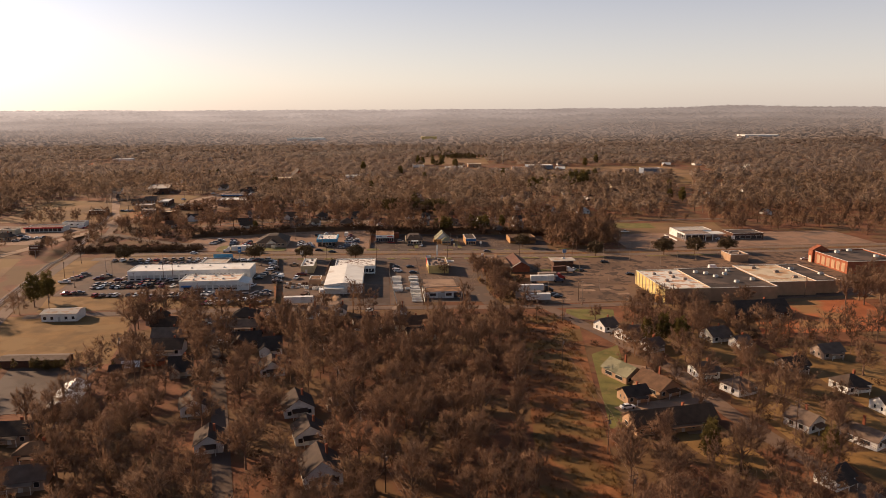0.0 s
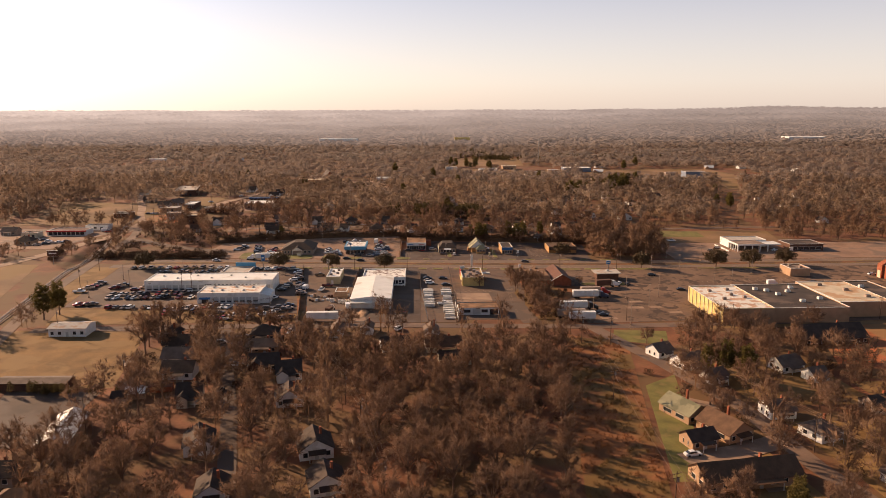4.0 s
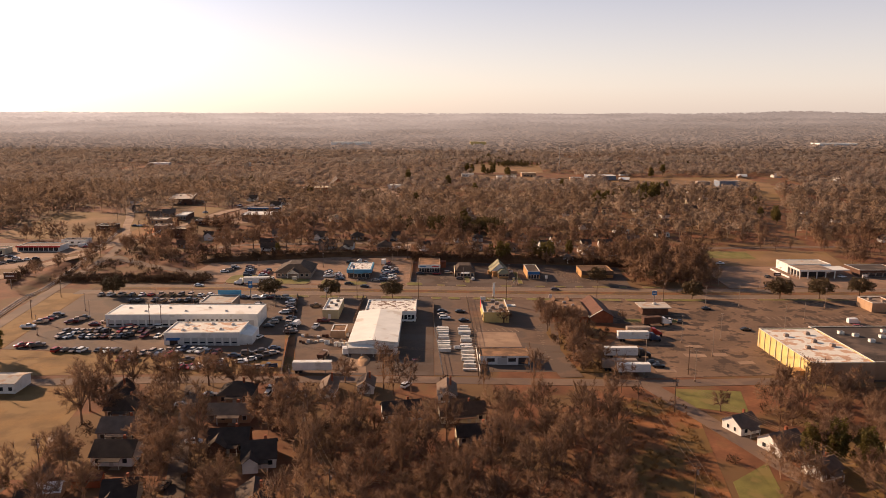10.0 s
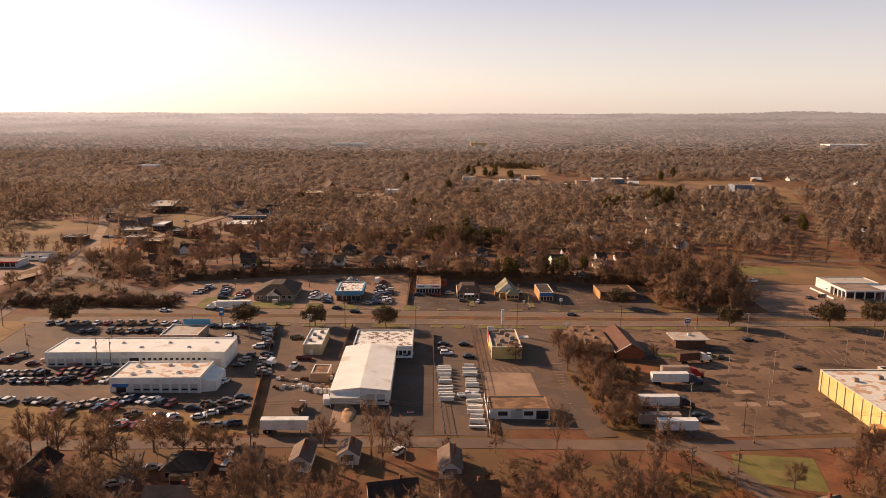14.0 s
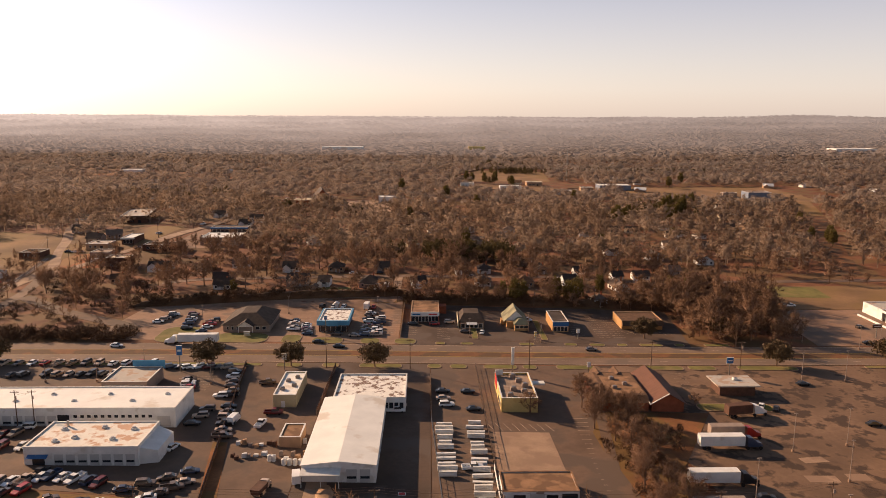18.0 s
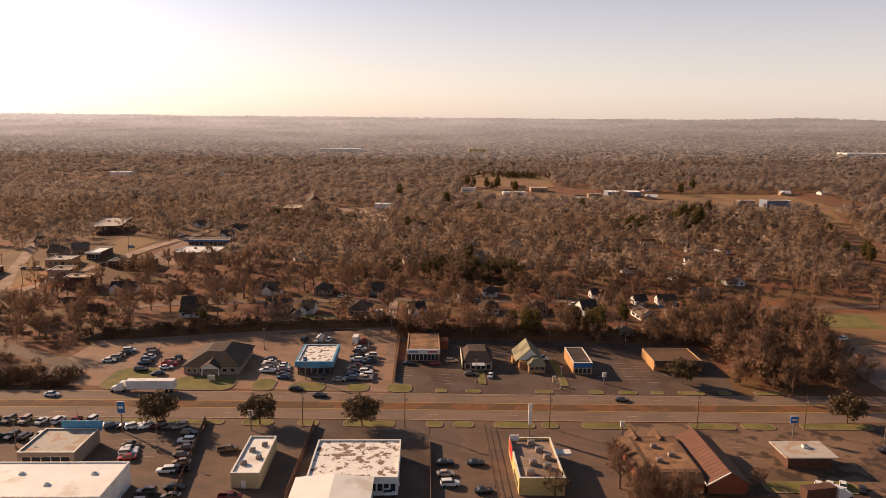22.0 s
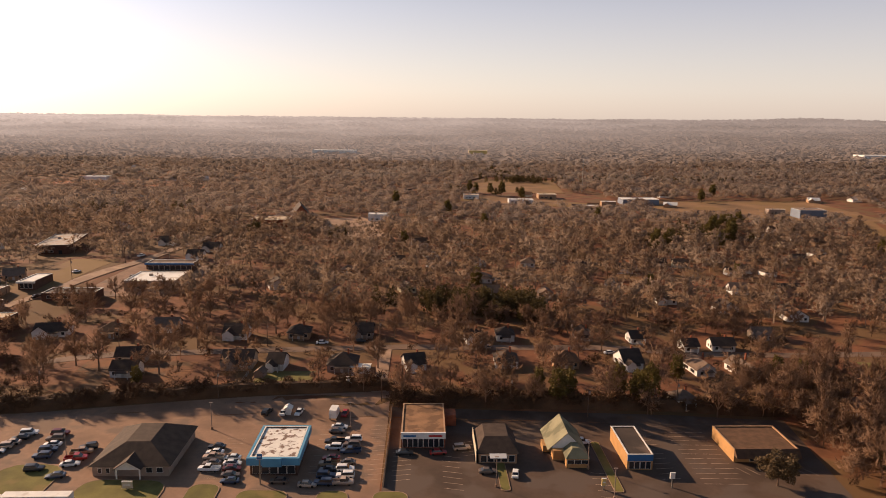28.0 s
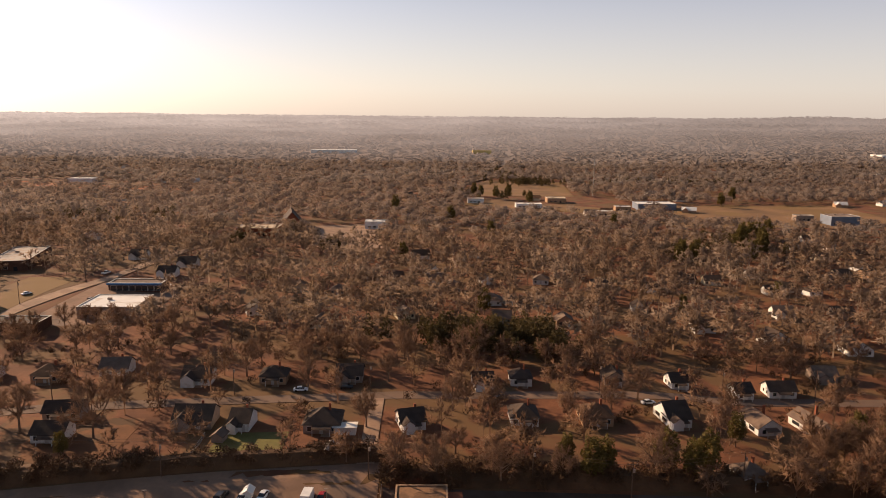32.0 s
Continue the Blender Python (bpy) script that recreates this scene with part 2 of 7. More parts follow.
def backdrop_mat(name, woods_colour, air, reach):
    """Distant woods whose haze is put into their own glow and fading base colour, more so on the sun's side."""
    m = bpy.data.materials.new(name)
    m.use_nodes = True
    nt = m.node_tree
    b = nt.nodes["Principled BSDF"]
    b.inputs["Roughness"].default_value, b.inputs["Specular IOR Level"].default_value = 0.95, 0.0
    geo = nt.nodes.new("ShaderNodeNewGeometry")
    xyz = nt.nodes.new("ShaderNodeSeparateXYZ")
    nt.links.new(geo.outputs["Position"], xyz.inputs[0])

    def calc(op, *args):
        n = nt.nodes.new("ShaderNodeMath")
        n.operation = op
        for sock, v in zip(n.inputs, args):
            if hasattr(v, "node"):
                nt.links.new(v, sock)
            else:
                sock.default_value = v
        return n.outputs[0]

    def ranged(sock, *v):
        r = nt.nodes.new("ShaderNodeMapRange")
        nt.links.new(sock, r.inputs[0])
        for i, k in enumerate(v):
            r.inputs[i + 1].default_value = k
        return r.outputs[0]

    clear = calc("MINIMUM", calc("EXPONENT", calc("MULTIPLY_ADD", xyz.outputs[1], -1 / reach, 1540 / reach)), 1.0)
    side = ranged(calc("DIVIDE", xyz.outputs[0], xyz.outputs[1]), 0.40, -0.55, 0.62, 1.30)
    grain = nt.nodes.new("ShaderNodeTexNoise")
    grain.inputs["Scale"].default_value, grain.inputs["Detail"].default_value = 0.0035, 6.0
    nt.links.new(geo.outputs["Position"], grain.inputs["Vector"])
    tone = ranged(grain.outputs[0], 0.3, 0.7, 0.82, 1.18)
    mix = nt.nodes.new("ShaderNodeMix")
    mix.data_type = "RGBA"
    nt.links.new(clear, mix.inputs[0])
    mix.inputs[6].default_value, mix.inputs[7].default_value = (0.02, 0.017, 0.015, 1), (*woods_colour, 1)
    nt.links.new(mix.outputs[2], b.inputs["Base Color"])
    # the surface itself glows in place of bright air before it
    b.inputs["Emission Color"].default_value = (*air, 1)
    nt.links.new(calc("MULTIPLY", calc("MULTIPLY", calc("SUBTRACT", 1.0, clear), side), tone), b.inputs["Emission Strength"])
    return m


M_BACKDROP = backdrop_mat("distance_with_haze_glow", (0.30, 0.235, 0.19), (0.41, 0.345, 0.305), 1400.0)
PAINT = {n: mat("car_paint_" + n, c, 0.3, 0.04, 0.5, 4.0, spec=0.5) for n, c in dict(
    white=(0.75, 0.74, 0.72), silver=(0.42, 0.40, 0.37), black=(0.02, 0.02, 0.022), grey=(0.12, 0.112, 0.105),
    red=(0.30, 0.02, 0.018), blue=(0.035, 0.055, 0.10), maroon=(0.11, 0.015, 0.018), tan=(0.30, 0.25, 0.18)).items()}


# ---- the lie of the land ----
def ss(v):
    v = min(1.0, max(0.0, v))
    return v * v * (3 - 2 * v)


RAIL_A, RAIL_B = (-166.0, 280.0), (-213.0, 545.0)


def rail_off(x, y):
    """How far a spot lies from the rail line, and how deep in the cutting along it."""
    k = (y - RAIL_A[1]) / (RAIL_B[1] - RAIL_A[1])
    return abs(x - (RAIL_A[0] + k * (RAIL_B[0] - RAIL_A[0]))) * 0.984


def gz(x, y):
    z = -3.1 * math.tanh(x / 140) * (1 - ss((y - 650) / 350))
    z += 6 * ss((-x - 60) / 120) * ss((y - 520) / 150) * (1 - ss((y - 800) / 400))
    r = math.hypot(x, y - 150)
    z += 84 * (1 - math.exp(-1.23 * ss((r - 1100) / 3600)))
    z += 19 * ss((r - 3000) / 1700)
    z += 16 * math.exp(-((x - 2200) / 260) ** 2 - ((y - 4450) / 300) ** 2)
    z += 2.2 * ss((y - 487) / 14) * (1 - ss((y - 560) / 200)) * ss((130 - abs(x + 20)) / 40)
    if 340 < y < 520 and x < -150:
        z -= 2.4 * (1 - ss((rail_off(x, y) - 3.0) / 5.0)) * ss((y - 400) / 40) * ss((515 - y) / 30)
    return z


# ---- building helpers ----
class Geo:
    """Loose mesh data, gathered piece by piece."""

    def __init__(self):
        self.v, self.f = [], []

    def add(self, vs, fs):
        n = len(self.v)
        self.v += vs
        self.f += [tuple(i + n for i in f) for f in fs]
        return self

    def box(self, x0, x1, y0, y1, z0, z1):
        return self.add([(x, y, z) for z in (z0, z1) for x, y in ((x0, y0), (x1, y0), (x1, y1), (x0, y1))],
                        [(3, 2, 1, 0), (4, 5, 6, 7), (0, 1, 5, 4), (1, 2, 6, 5), (2, 3, 7, 6), (3, 0, 4, 7)])

    def loft(self, rings, cap=True):
        """Skin rings of equal count."""
        n = len(rings[0])
        fs = [(a * n + i, a * n + (i + 1) % n, (a + 1) * n + (i + 1) % n, (a + 1) * n + i)
              for a in range(len(rings) - 1) for i in range(n)]
        if cap:
            fs += [tuple(range(n))[::-1], tuple(range((len(rings) - 1) * n, len(rings) * n))]
        return self.add([p for r in rings for p in r], fs)

    def tube(self, p, q, r0, r1=None, sides=6, cap=True):
        p, q = Vector(p), Vector(q)
        r1 = r0 if r1 is None else r1
        d = (q - p).normalized()
        a = d.orthogonal().normalized()
        b = d.cross(a)
        ring = lambda c, r: [tuple(c + a * math.cos(k * math.tau / sides) * r + b * math.sin(k * math.tau / sides) * r) for k in range(sides)]
        return self.loft([ring(p, r0), ring(q, r1)], cap)

    def slab(self, pts, t):
        """A flat polygon thickened downwards by t."""
        n = len(pts)
        low = [(x, y, z - t) for x, y, z in pts]
        return self.add(list(pts) + low, [tuple(range(n)), tuple(range(2 * n - 1, n - 1, -1))]
                        + [(i, n + i, n + (i + 1) % n, (i + 1) % n) for i in range(n)])

    def mesh(self, name):
        me = bpy.data.meshes.new(name)
        me.from_pydata(self.v, [], self.f)
        me.validate()
        return me


def part(name, geo, material, parent, label="", smooth=False):
    me = geo.mesh(name) if isinstance(geo, Geo) else geo
    if not me.materials:
        me.materials.append(material)
    if smooth:
        me.shade_smooth()
    ob = new(name, me)
    ob.parent = parent
    return tagged(ob, label)


def thing(name, x, y, rot=0, label="", category="", group="", dz=0.0):
    ob = new(name)
    ob.empty_display_size = 0.5
    ob.matrix_basis = pose(x, y, gz(x, y) + dz, 0, 0, rot)
    return tagged(ob, label, category, group)


KEEP = []                                      # (x0, x1, y0, y1, woods allowed) where no tree may stand


def keep(x0, x1, y0, y1):
    KEEP.append((x0, x1, y0, y1))


# ---- ground, one sheet out to the horizon ----
def steps(*spans):
    out = []
    for a, b, d in spans:
        n = max(1, round((b - a) / d))
        out += [a + (b - a) * i / n for i in range(n)]
    return out + [spans[-1][1]]


gx = steps((-4600, -1400, 160), (-1400, -400, 50), (-400, -230, 17), (-230, -150, 2.5), (-150, 320, 5), (320, 1400, 45), (1400, 4600, 160))
gy = steps((-1500, 0, 150), (0, 100, 25), (100, 560, 4), (560, 760, 10), (760, 1400, 40), (1400, 5100, 100))


def relief(x, y):
    far = ss((math.hypot(x, y - 150) - 900) / 900)
    return gz(x, y) + far * 9 * noise.noise(Vector((x / 520, y / 380, 3.1)))


gv = [(x, y, relief(x, y)) for y in gy for x in gx]
gw = len(gx)
gf = [(j * gw + i, j * gw + i + 1, (j + 1) * gw + i + 1, (j + 1) * gw + i) for j in range(len(gy) - 1) for i in range(gw - 1)]
gm = bpy.data.meshes.new("ground")
gm.from_pydata(gv, [], gf)
gm.materials.append(M_SOIL)
gm.shade_smooth()
tagged(new("ground", gm), "brown leaf litter and dry winter grass ground", "ground", kind="structure")


def sheet(name, outline, material, lift, label, category, step=5.0, kind="structure", thick=0.35, clear=True):
    """A draped four-sided patch: outline gives its corners in turn."""
    a, b, c, d = [Vector((*p, 0)) for p in outline]
    nu = max(1, round(max((b - a).length, (c - d).length) / step))
    nv = max(1, round(max((d - a).length, (c - b).length) / step))
    vs, fs = [], []
    for j in range(nv + 1):
        for i in range(nu + 1):
            u, v = i / nu, j / nv
            p = (a * (1 - u) + b * u) * (1 - v) + (d * (1 - u) + c * u) * v
            vs.append((p.x, p.y, gz(p.x, p.y) + lift))
    n = len(vs)
    w = nu + 1
    fs = [(j * w + i, j * w + i + 1, (j + 1) * w + i + 1, (j + 1) * w + i) for j in range(nv) for i in range(nu)]
    edge = [i for i in range(w)] + [j * w + nu for j in range(1, nv + 1)] + [nv * w + i for i in range(nu - 1, -1, -1)] + [j * w for j in range(nv - 1, 0, -1)]
    vs += [(vs[i][0], vs[i][1], vs[i][2] - thick) for i in edge]
    m = len(edge)
    fs += [(edge[k], n + k, n + (k + 1) % m, edge[(k + 1) % m]) for k in range(m)]
    me = bpy.data.meshes.new(name)
    me.from_pydata(vs, [], fs)
    me.materials.append(material)
    if clear:
        SHEETS.append([tuple(p) for p in outline])
    return tagged(new(name, me), label, category, kind=kind)


ROADS = []
SHEETS = []


def street(name, pts, width, material, lift, label, category="road"):
    """A strip of road along a line of points."""
    vs, fs = [], []
    line = []
    for (ax, ay), (bx, by) in zip(pts, pts[1:]):
        n = max(1, round(math.hypot(bx - ax, by - ay) / 5))
        line += [(ax + (bx - ax) * i / n, ay + (by - ay) * i / n) for i in range(n)]
    line.append(pts[-1])
    for i, (x, y) in enumerate(line):
        q, p = line[min(i + 1, len(line) - 1)], line[max(i - 1, 0)]
        d = Vector((q[0] - p[0], q[1] - p[1])).normalized()
        for s in (-0.5, -0.5, 0.5, 0.5):
            vs.append((x - d.y * s * -width, y + d.x * s * -width, gz(x, y) + lift))
        vs[-4] = (*vs[-4][:2], vs[-4][2] - 0.3)
        vs[-1] = (*vs[-1][:2], vs[-1][2] - 0.3)
        ROADS.append((x, y, width / 2 + (0.3 if width < 7 else 1.5)))
    for i in range(len(line) - 1):
        for k in range(3):
            fs.append((i * 4 + k, i * 4 + k + 1, i * 4 + 5 + k, i * 4 + 4 + k))
    me = bpy.data.meshes.new(name)
    me.from_pydata(vs, [], fs)
    me.materials.append(material)
    return tagged(new(name, me), label, category, kind="structure")


def hw(x):
    """The middle line of the divided highway."""
    return 428.6 + 0.022 * x


def road_band(name, x0, x1, a, b, material, lift, label, category="road", thick=0.35):
    return sheet(name, [(x0, hw(x0) + a), (x1, hw(x1) + a), (x1, hw(x1) + b), (x0, hw(x0) + b)], material, lift, label, category, thick=thick)


# ---- highway, streets, lots ----
road_band("road_eastbound", -170, 700, -10.4, -2.4, M_ROAD, 0.10, "worn grey two-lane carriageway with pale edge lines")
road_band("road_westbound", -160, 700, 2.4, 10.4, M_ROAD, 0.10, "worn grey two-lane carriageway beside the median")
road_band("median", -165, 700, -2.4, 2.4, M_MEDIAN, 0.13, "strip of russet dead grass between the carriageways", "median")
for k, (a, m, nm) in enumerate(((-10.1, M_LINE, "edge_line"), (-2.8, M_LINE_Y, "edge_line"), (2.8, M_LINE_Y, "edge_line"), (10.1, M_LINE, "edge_line"))):
    road_band("edge_line", -160, 500, a - 0.12, a + 0.12, m, 0.125, "painted line along the carriageway", "road marking", 0.02)
dash = Geo()
for c in (-6.4, 6.4):
    for i in range(54):
        x = -158 + i * 12.2
        dash.add([(x, hw(x) + c - .09, gz(x, hw(x)) + .128), (x + 3, hw(x) + c - .09, gz(x + 3, hw(x)) + .128),
                  (x + 3, hw(x) + c + .09, gz(x + 3, hw(x)) + .128), (x, hw(x) + c + .09, gz(x, hw(x)) + .128)], [(0, 1, 2, 3)])
me = dash.mesh("lane_dashes")
me.materials.append(M_LINE)
tagged(new("lane_dashes", me), "faded white dashes between the traffic lanes", "road marking", kind="structure")
street("road_back", [(-152, 299), (-88, 304), (-12, 307.5), (76, 307.5), (150, 313), (330, 332)], 6.0, M_STREET, 0.09, "grey back street behind the lots")
street("road_rail", [(-112, 130), (-142, 220), (-166.7, 321), (-173, 348), (-182, 416), (-194, 512), (-203, 548)], 5.5, M_STREET, 0.10, "grey street beside the rail line")
street("road_side", [(-34, 130), (-55, 220), (-67, 263), (-76, 300)], 4.6, M_LOT_DARK, 0.11, "narrow dark street between small houses")
street("road_east", [(72, 306), (81, 279), (87.5, 260), (98, 225), (100.5, 187), (106, 160), (116, 120)], 6.0, M_STREET, 0.11, "curving grey residential street")
street("road_north", [(-135, 532), (-112, 536), (-60, 544), (-10, 551), (63, 555), (150, 556), (300, 566)], 6.0, M_STREET, 0.11, "grey street between houses and trees")
street("road_west", [(-205, 540), (-190, 585), (-184, 602), (-176.6, 621), (-168.3, 657), (-160.3, 691), (-154.9, 738), (-146, 800), (-140, 850), (-128, 930), (-90, 1100), (40, 1290), (107, 1443), (140, 1640), (165, 1805), (190, 2050)], 8.5, M_CONC, 0.12, "wide pale street with worn lanes")
street("road_far_west", [(-275, 365), (-243, 400), (-231, 426), (-223, 453), (-216, 488), (-209, 517), (-207, 545), (-207, 567)], 8.0, M_CONC, 0.13, "pale street on the far side of the rail line")
street("road_cross", [(-205, 560), (-222.5, 605), (-231, 631), (-250, 675), (-262, 720)], 6.0, M_CONC, 0.14, "narrow pale street past a dirt lot")
street("road_lane", [(44, 416), (50, 378), (45, 340), (48, 312)], 8.0, M_LOT, 0.12, "grey lane past the vacant pad")
street("road_drive", [(92, 224), (86, 228), (80, 232)], 4.0, M_CONC, 0.13, "pale concrete house drive")
street("road_drive_b", [(99, 202), (86, 196), (68, 191)], 7.0, M_CONC, 0.14, "pale concrete drive by a long house")
street("road_drive_c", [(-15.4, 548), (-15.4, 505)], 4.5, M_CONC, 0.13, "pale drive up to the street")
street("road_bank", [(-190, 505), (-160, 480), (-128, 462), (-118, 455)], 7.0, M_LOT, 0.12, "grey lane running down to the lot")

sheet("lot_dealership", [(-156, 334), (-52.5, 324), (-64, 417), (-164, 414)], M_LOT, 0.06, "grey asphalt car lot full of vehicles", "parking lot")
sheet("lot_yard", [(-51, 311), (-32.2, 311), (-32.2, 417), (-63, 416.5)], M_LOT, 0.065, "grey asphalt yard with supplies", "parking lot")
sheet("lot_garage", [(-32, 311), (1, 311.5), (1, 417.5), (-32, 417)], M_LOT_DARK, 0.07, "dark asphalt apron beside the white building", "parking lot")
sheet("lot_storage", [(1.2, 312), (17, 312), (17, 418), (1.2, 418)], M_LOT, 0.068, "stained asphalt storage yard", "parking lot")
sheet("lot_pad", [(17.2, 316), (60, 318), (60, 418), (17.2, 418)], M_LOT, 0.06, "grey asphalt lot with faded stalls", "parking lot")
sheet("pad_vacant", [(17.6, 334), (35.2, 334), (34.5, 362), (18.6, 362)], M_CONC, 0.10, "bare tan concrete slab of a vanished building", "slab", thick=0.1)
sheet("lot_plaza", [(72, 312), (330, 336), (330, 424.5), (60, 418.5)], M_LOT_BIG, 0.06, "large cracked plaza car park with dark patches", "parking lot")
sheet("lot_plaza_drive", [(128, 313), (250, 322), (250, 330), (128, 322)], M_LOT, 0.09, "grey service lane behind the shops", "parking lot")
sheet("lot_office", [(-131, 441), (-11.5, 439.5), (-11.5, 506), (-126, 488)], M_LOT_PALE, 0.06, "grey asphalt lot round the office", "parking lot")
sheet("lot_shops", [(-11, 439), (104, 441), (110, 493), (-11, 495)], M_LOT_DARK, 0.062, "dark asphalt lot of the small shops", "parking lot")
sheet("lot_bank", [(156, 444), (330, 448), (330, 499), (160, 499)], M_LOT_PALE, 0.07, "pale concrete forecourt round the showroom", "parking lot")
sheet("lot_left", [(-330, 470), (-229, 470), (-213, 540), (-330, 552)], M_LOT_PALE, 0.07, "pale lot beyond the rail line", "parking lot")
sheet("lot_church", [(-74, 813), (-29, 818), (-46, 935), (-98, 911)], M_CONC, 0.10, "large pale empty car park among trees", "parking lot")
sheet("lot_west", [(-162, 612), (-118, 620), (-118, 685), (-158, 685)], M_LOT_PALE, 0.08, "pale lot round the warehouse", "parking lot")
sheet("lot_west_b", [(-203, 596), (-179, 600), (-173, 690), (-198, 690)], M_FIELD, 0.08, "pale forecourts along the wide street", "parking lot")
sheet("lot_shed", [(-119, 197), (-99, 199), (-98, 236), (-127, 236)], M_LOT_DARK, 0.07, "dark asphalt yard behind the long shed", "parking lot")
# worn patches and verges inside the lots
sheet("scrub_verge", [(47, 362), (48.5, 317), (62, 317), (64, 338)], M_BRUSH, 0.14, "russet scrubby verge between the lots", "verge")
sheet("scrub_verge_b", [(47, 362.2), (64, 338.2), (86, 377), (52, 377)], M_BRUSH, 0.14, "russet scrubby verge behind the restaurant", "verge")
for q in ([(95, 335), (103, 335), (103, 338.5), (95, 338.5)], [(99, 345), (106, 346), (105, 349), (98.5, 348)], [(106, 336), (111.5, 336), (111.5, 339.5), (106, 339.5)], [(79, 318), (86, 318), (86, 321), (79, 321)], [(112, 327), (118, 328), (118, 331), (112, 330)]):
    sheet("concrete_patch", q, M_CONC, 0.085, "pale square concrete patch in worn asphalt", "pavement", clear=False, thick=0.05)
sheet("fence_verge", [(-50.5, 313), (-46, 313), (-53.3, 353), (-57.2, 353)], M_BRUSH, 0.11, "rusty weed strip along the fence", "verge")
sheet("gravel_path", [(-28.5, 313), (-22, 313), (-24.5, 336), (-29, 336)], M_CONC, 0.10, "pale gravel ramp to the white building", "path")
# grass and open ground
for q in ([(84, 150), (97, 150), (92, 195), (72, 195)], [(109, 165), (142, 165), (140, 214), (106, 214)], [(104, 226), (142, 226), (140, 268), (98, 262)], [(118, 122), (176, 122), (176, 162), (116, 162)], [(144, 170), (182, 170), (182, 245), (144, 245)]):
    sheet("lawn_yard", q, M_LAWN, 0.05, "patchy olive and tan yard between small houses", "lawn", clear=False)
sheet("lawn_dealer", [(-150, 306), (-51, 311.5), (-52.5, 323), (-157, 333)], M_LAWN, 0.045, "dry yellowish lawn below the car lot", "lawn")
sheet("lawn_shed", [(-158, 241), (-96, 239), (-106, 296), (-158, 300)], M_LAWN, 0.045, "olive winter lawn round the white shed", "lawn")
sheet("field_rail", [(-300, 330), (-190, 340), (-212, 424), (-320, 424)], M_FIELD, 0.05, "tan dry field beside the rail line", "field")
sheet("verge_rail", [(-168, 322), (-156.5, 334), (-164.5, 416), (-179, 416)], M_LAWN, 0.05, "olive verge along the street", "lawn")
sheet("lawn_corner", [(76, 289), (96, 283), (101, 301), (80, 303)], M_GREEN, 0.05, "bright green corner lawn", "lawn")
sheet("brush_strip", [(30, 120), (48, 120), (80, 282), (58, 298)], M_BRUSH, 0.05, "russet brush strip under power lines", "field")
sheet("lawn_east", [(61.5, 180), (71, 180), (87, 252), (74, 242)], M_GREEN, 0.055, "green lawn beside the ranch houses", "lawn")
sheet("clay_field", [(150, 262), (215, 262), (225, 312), (165, 306)], M_CLAY, 0.055, "bare red clay field behind the shops", "field")
sheet("lawn_behind", [(-57, 507), (-38, 511), (-38, 523), (-56, 521)], M_GREEN, 0.08, "green back lawn of a small house", "lawn")
sheet("verge_plaza", [(118, 312.5), (260, 324), (260, 312), (118, 304)], M_FIELD, 0.05, "tan verge behind the long shop", "lawn")
sheet("field_right", [(168, 500), (250, 500), (262, 548), (178, 548)], M_FIELD, 0.06, "tan open field behind the showroom", "field")
sheet("field_green", [(162, 525), (205, 522), (208, 545), (166, 548)], M_GREEN, 0.10, "green patch in the open field", "lawn")
sheet("field_far", [(205, 930), (420, 922), (430, 1080), (255, 1074)], M_FIELD, 0.15, "tan industrial clearing far off", "field", step=20)
sheet("field_far_b", [(35, 1150), (168, 1150), (185, 1330), (78, 1342)], M_FIELD, 0.15, "wide tan field behind far low buildings", "field", step=20)
sheet("brush_corridor", [(233, 575), (253, 575), (366, 822), (344, 820)], M_MEDIAN, 0.12, "russet cleared strip through the woods", "field", step=12)
sheet("brush_corridor_far", [(344, 820.2), (366, 822.2), (432, 992), (400, 978)], M_FIELD, 0.12, "tan cleared strip through the woods", "field", step=12)
sheet("field_west", [(-300, 560), (-215, 560), (-200, 640), (-290, 660)], M_FIELD, 0.1, "tan open ground with a few trees", "field", step=8)
sheet("lot_dirt", [(-203, 563), (-180, 566), (-182, 596), (-215, 596)], M_CLAY, 0.075, "bare pinkish dirt lot with tyre tracks", "parking lot", step=8)
sheet("field_west_b", [(-118, 497), (-80, 497), (-80, 530), (-118, 530)], M_MEDIAN, 0.07, "dry yard on the bank", "lawn")


def island(x0, x1, y0, y1, label="kerbed grass island with dry turf"):
    """A kerbed grass island with rounded ends."""
    pts = []
    r = min(x1 - x0, y1 - y0) * 0.35
    for cx, cy, a in ((x1 - r, y0 + r, -90), (x1 - r, y1 - r, 0), (x0 + r, y1 - r, 90), (x0 + r, y0 + r, 180)):
        pts += [(cx + r * math.cos(radians(a + k * 30)), cy + r * math.sin(radians(a + k * 30))) for k in range(4)]
    mx, my = (x0 + x1) / 2, (y0 + y1) / 2
    t = thing("grass_island", mx, my, 0, label, "island")
    z = lambda x, y: gz(x, y) - gz(mx, my)
    k = Geo()
    n = len(pts)
    inner = [(mx + (x - mx) * (1 - 0.25 / max(2, x1 - mx)), my + (y - my) * (1 - 0.25 / max(1, y1 - my))) for x, y in pts]
    rings = [[(x - mx, y - my, z(x, y) + h) for x, y in p] for p, h in ((pts, -0.1), (pts, 0.24), (inner, 0.24), (inner, 0.0))]
    k.loft(rings, cap=False)
    part("kerb", k, M_KERB, t)
    g = Geo().add([(x - mx, y - my, z(x, y) + 0.215) for x, y in inner], [tuple(range(n))])
    part("turf", g, M_GREEN, t)


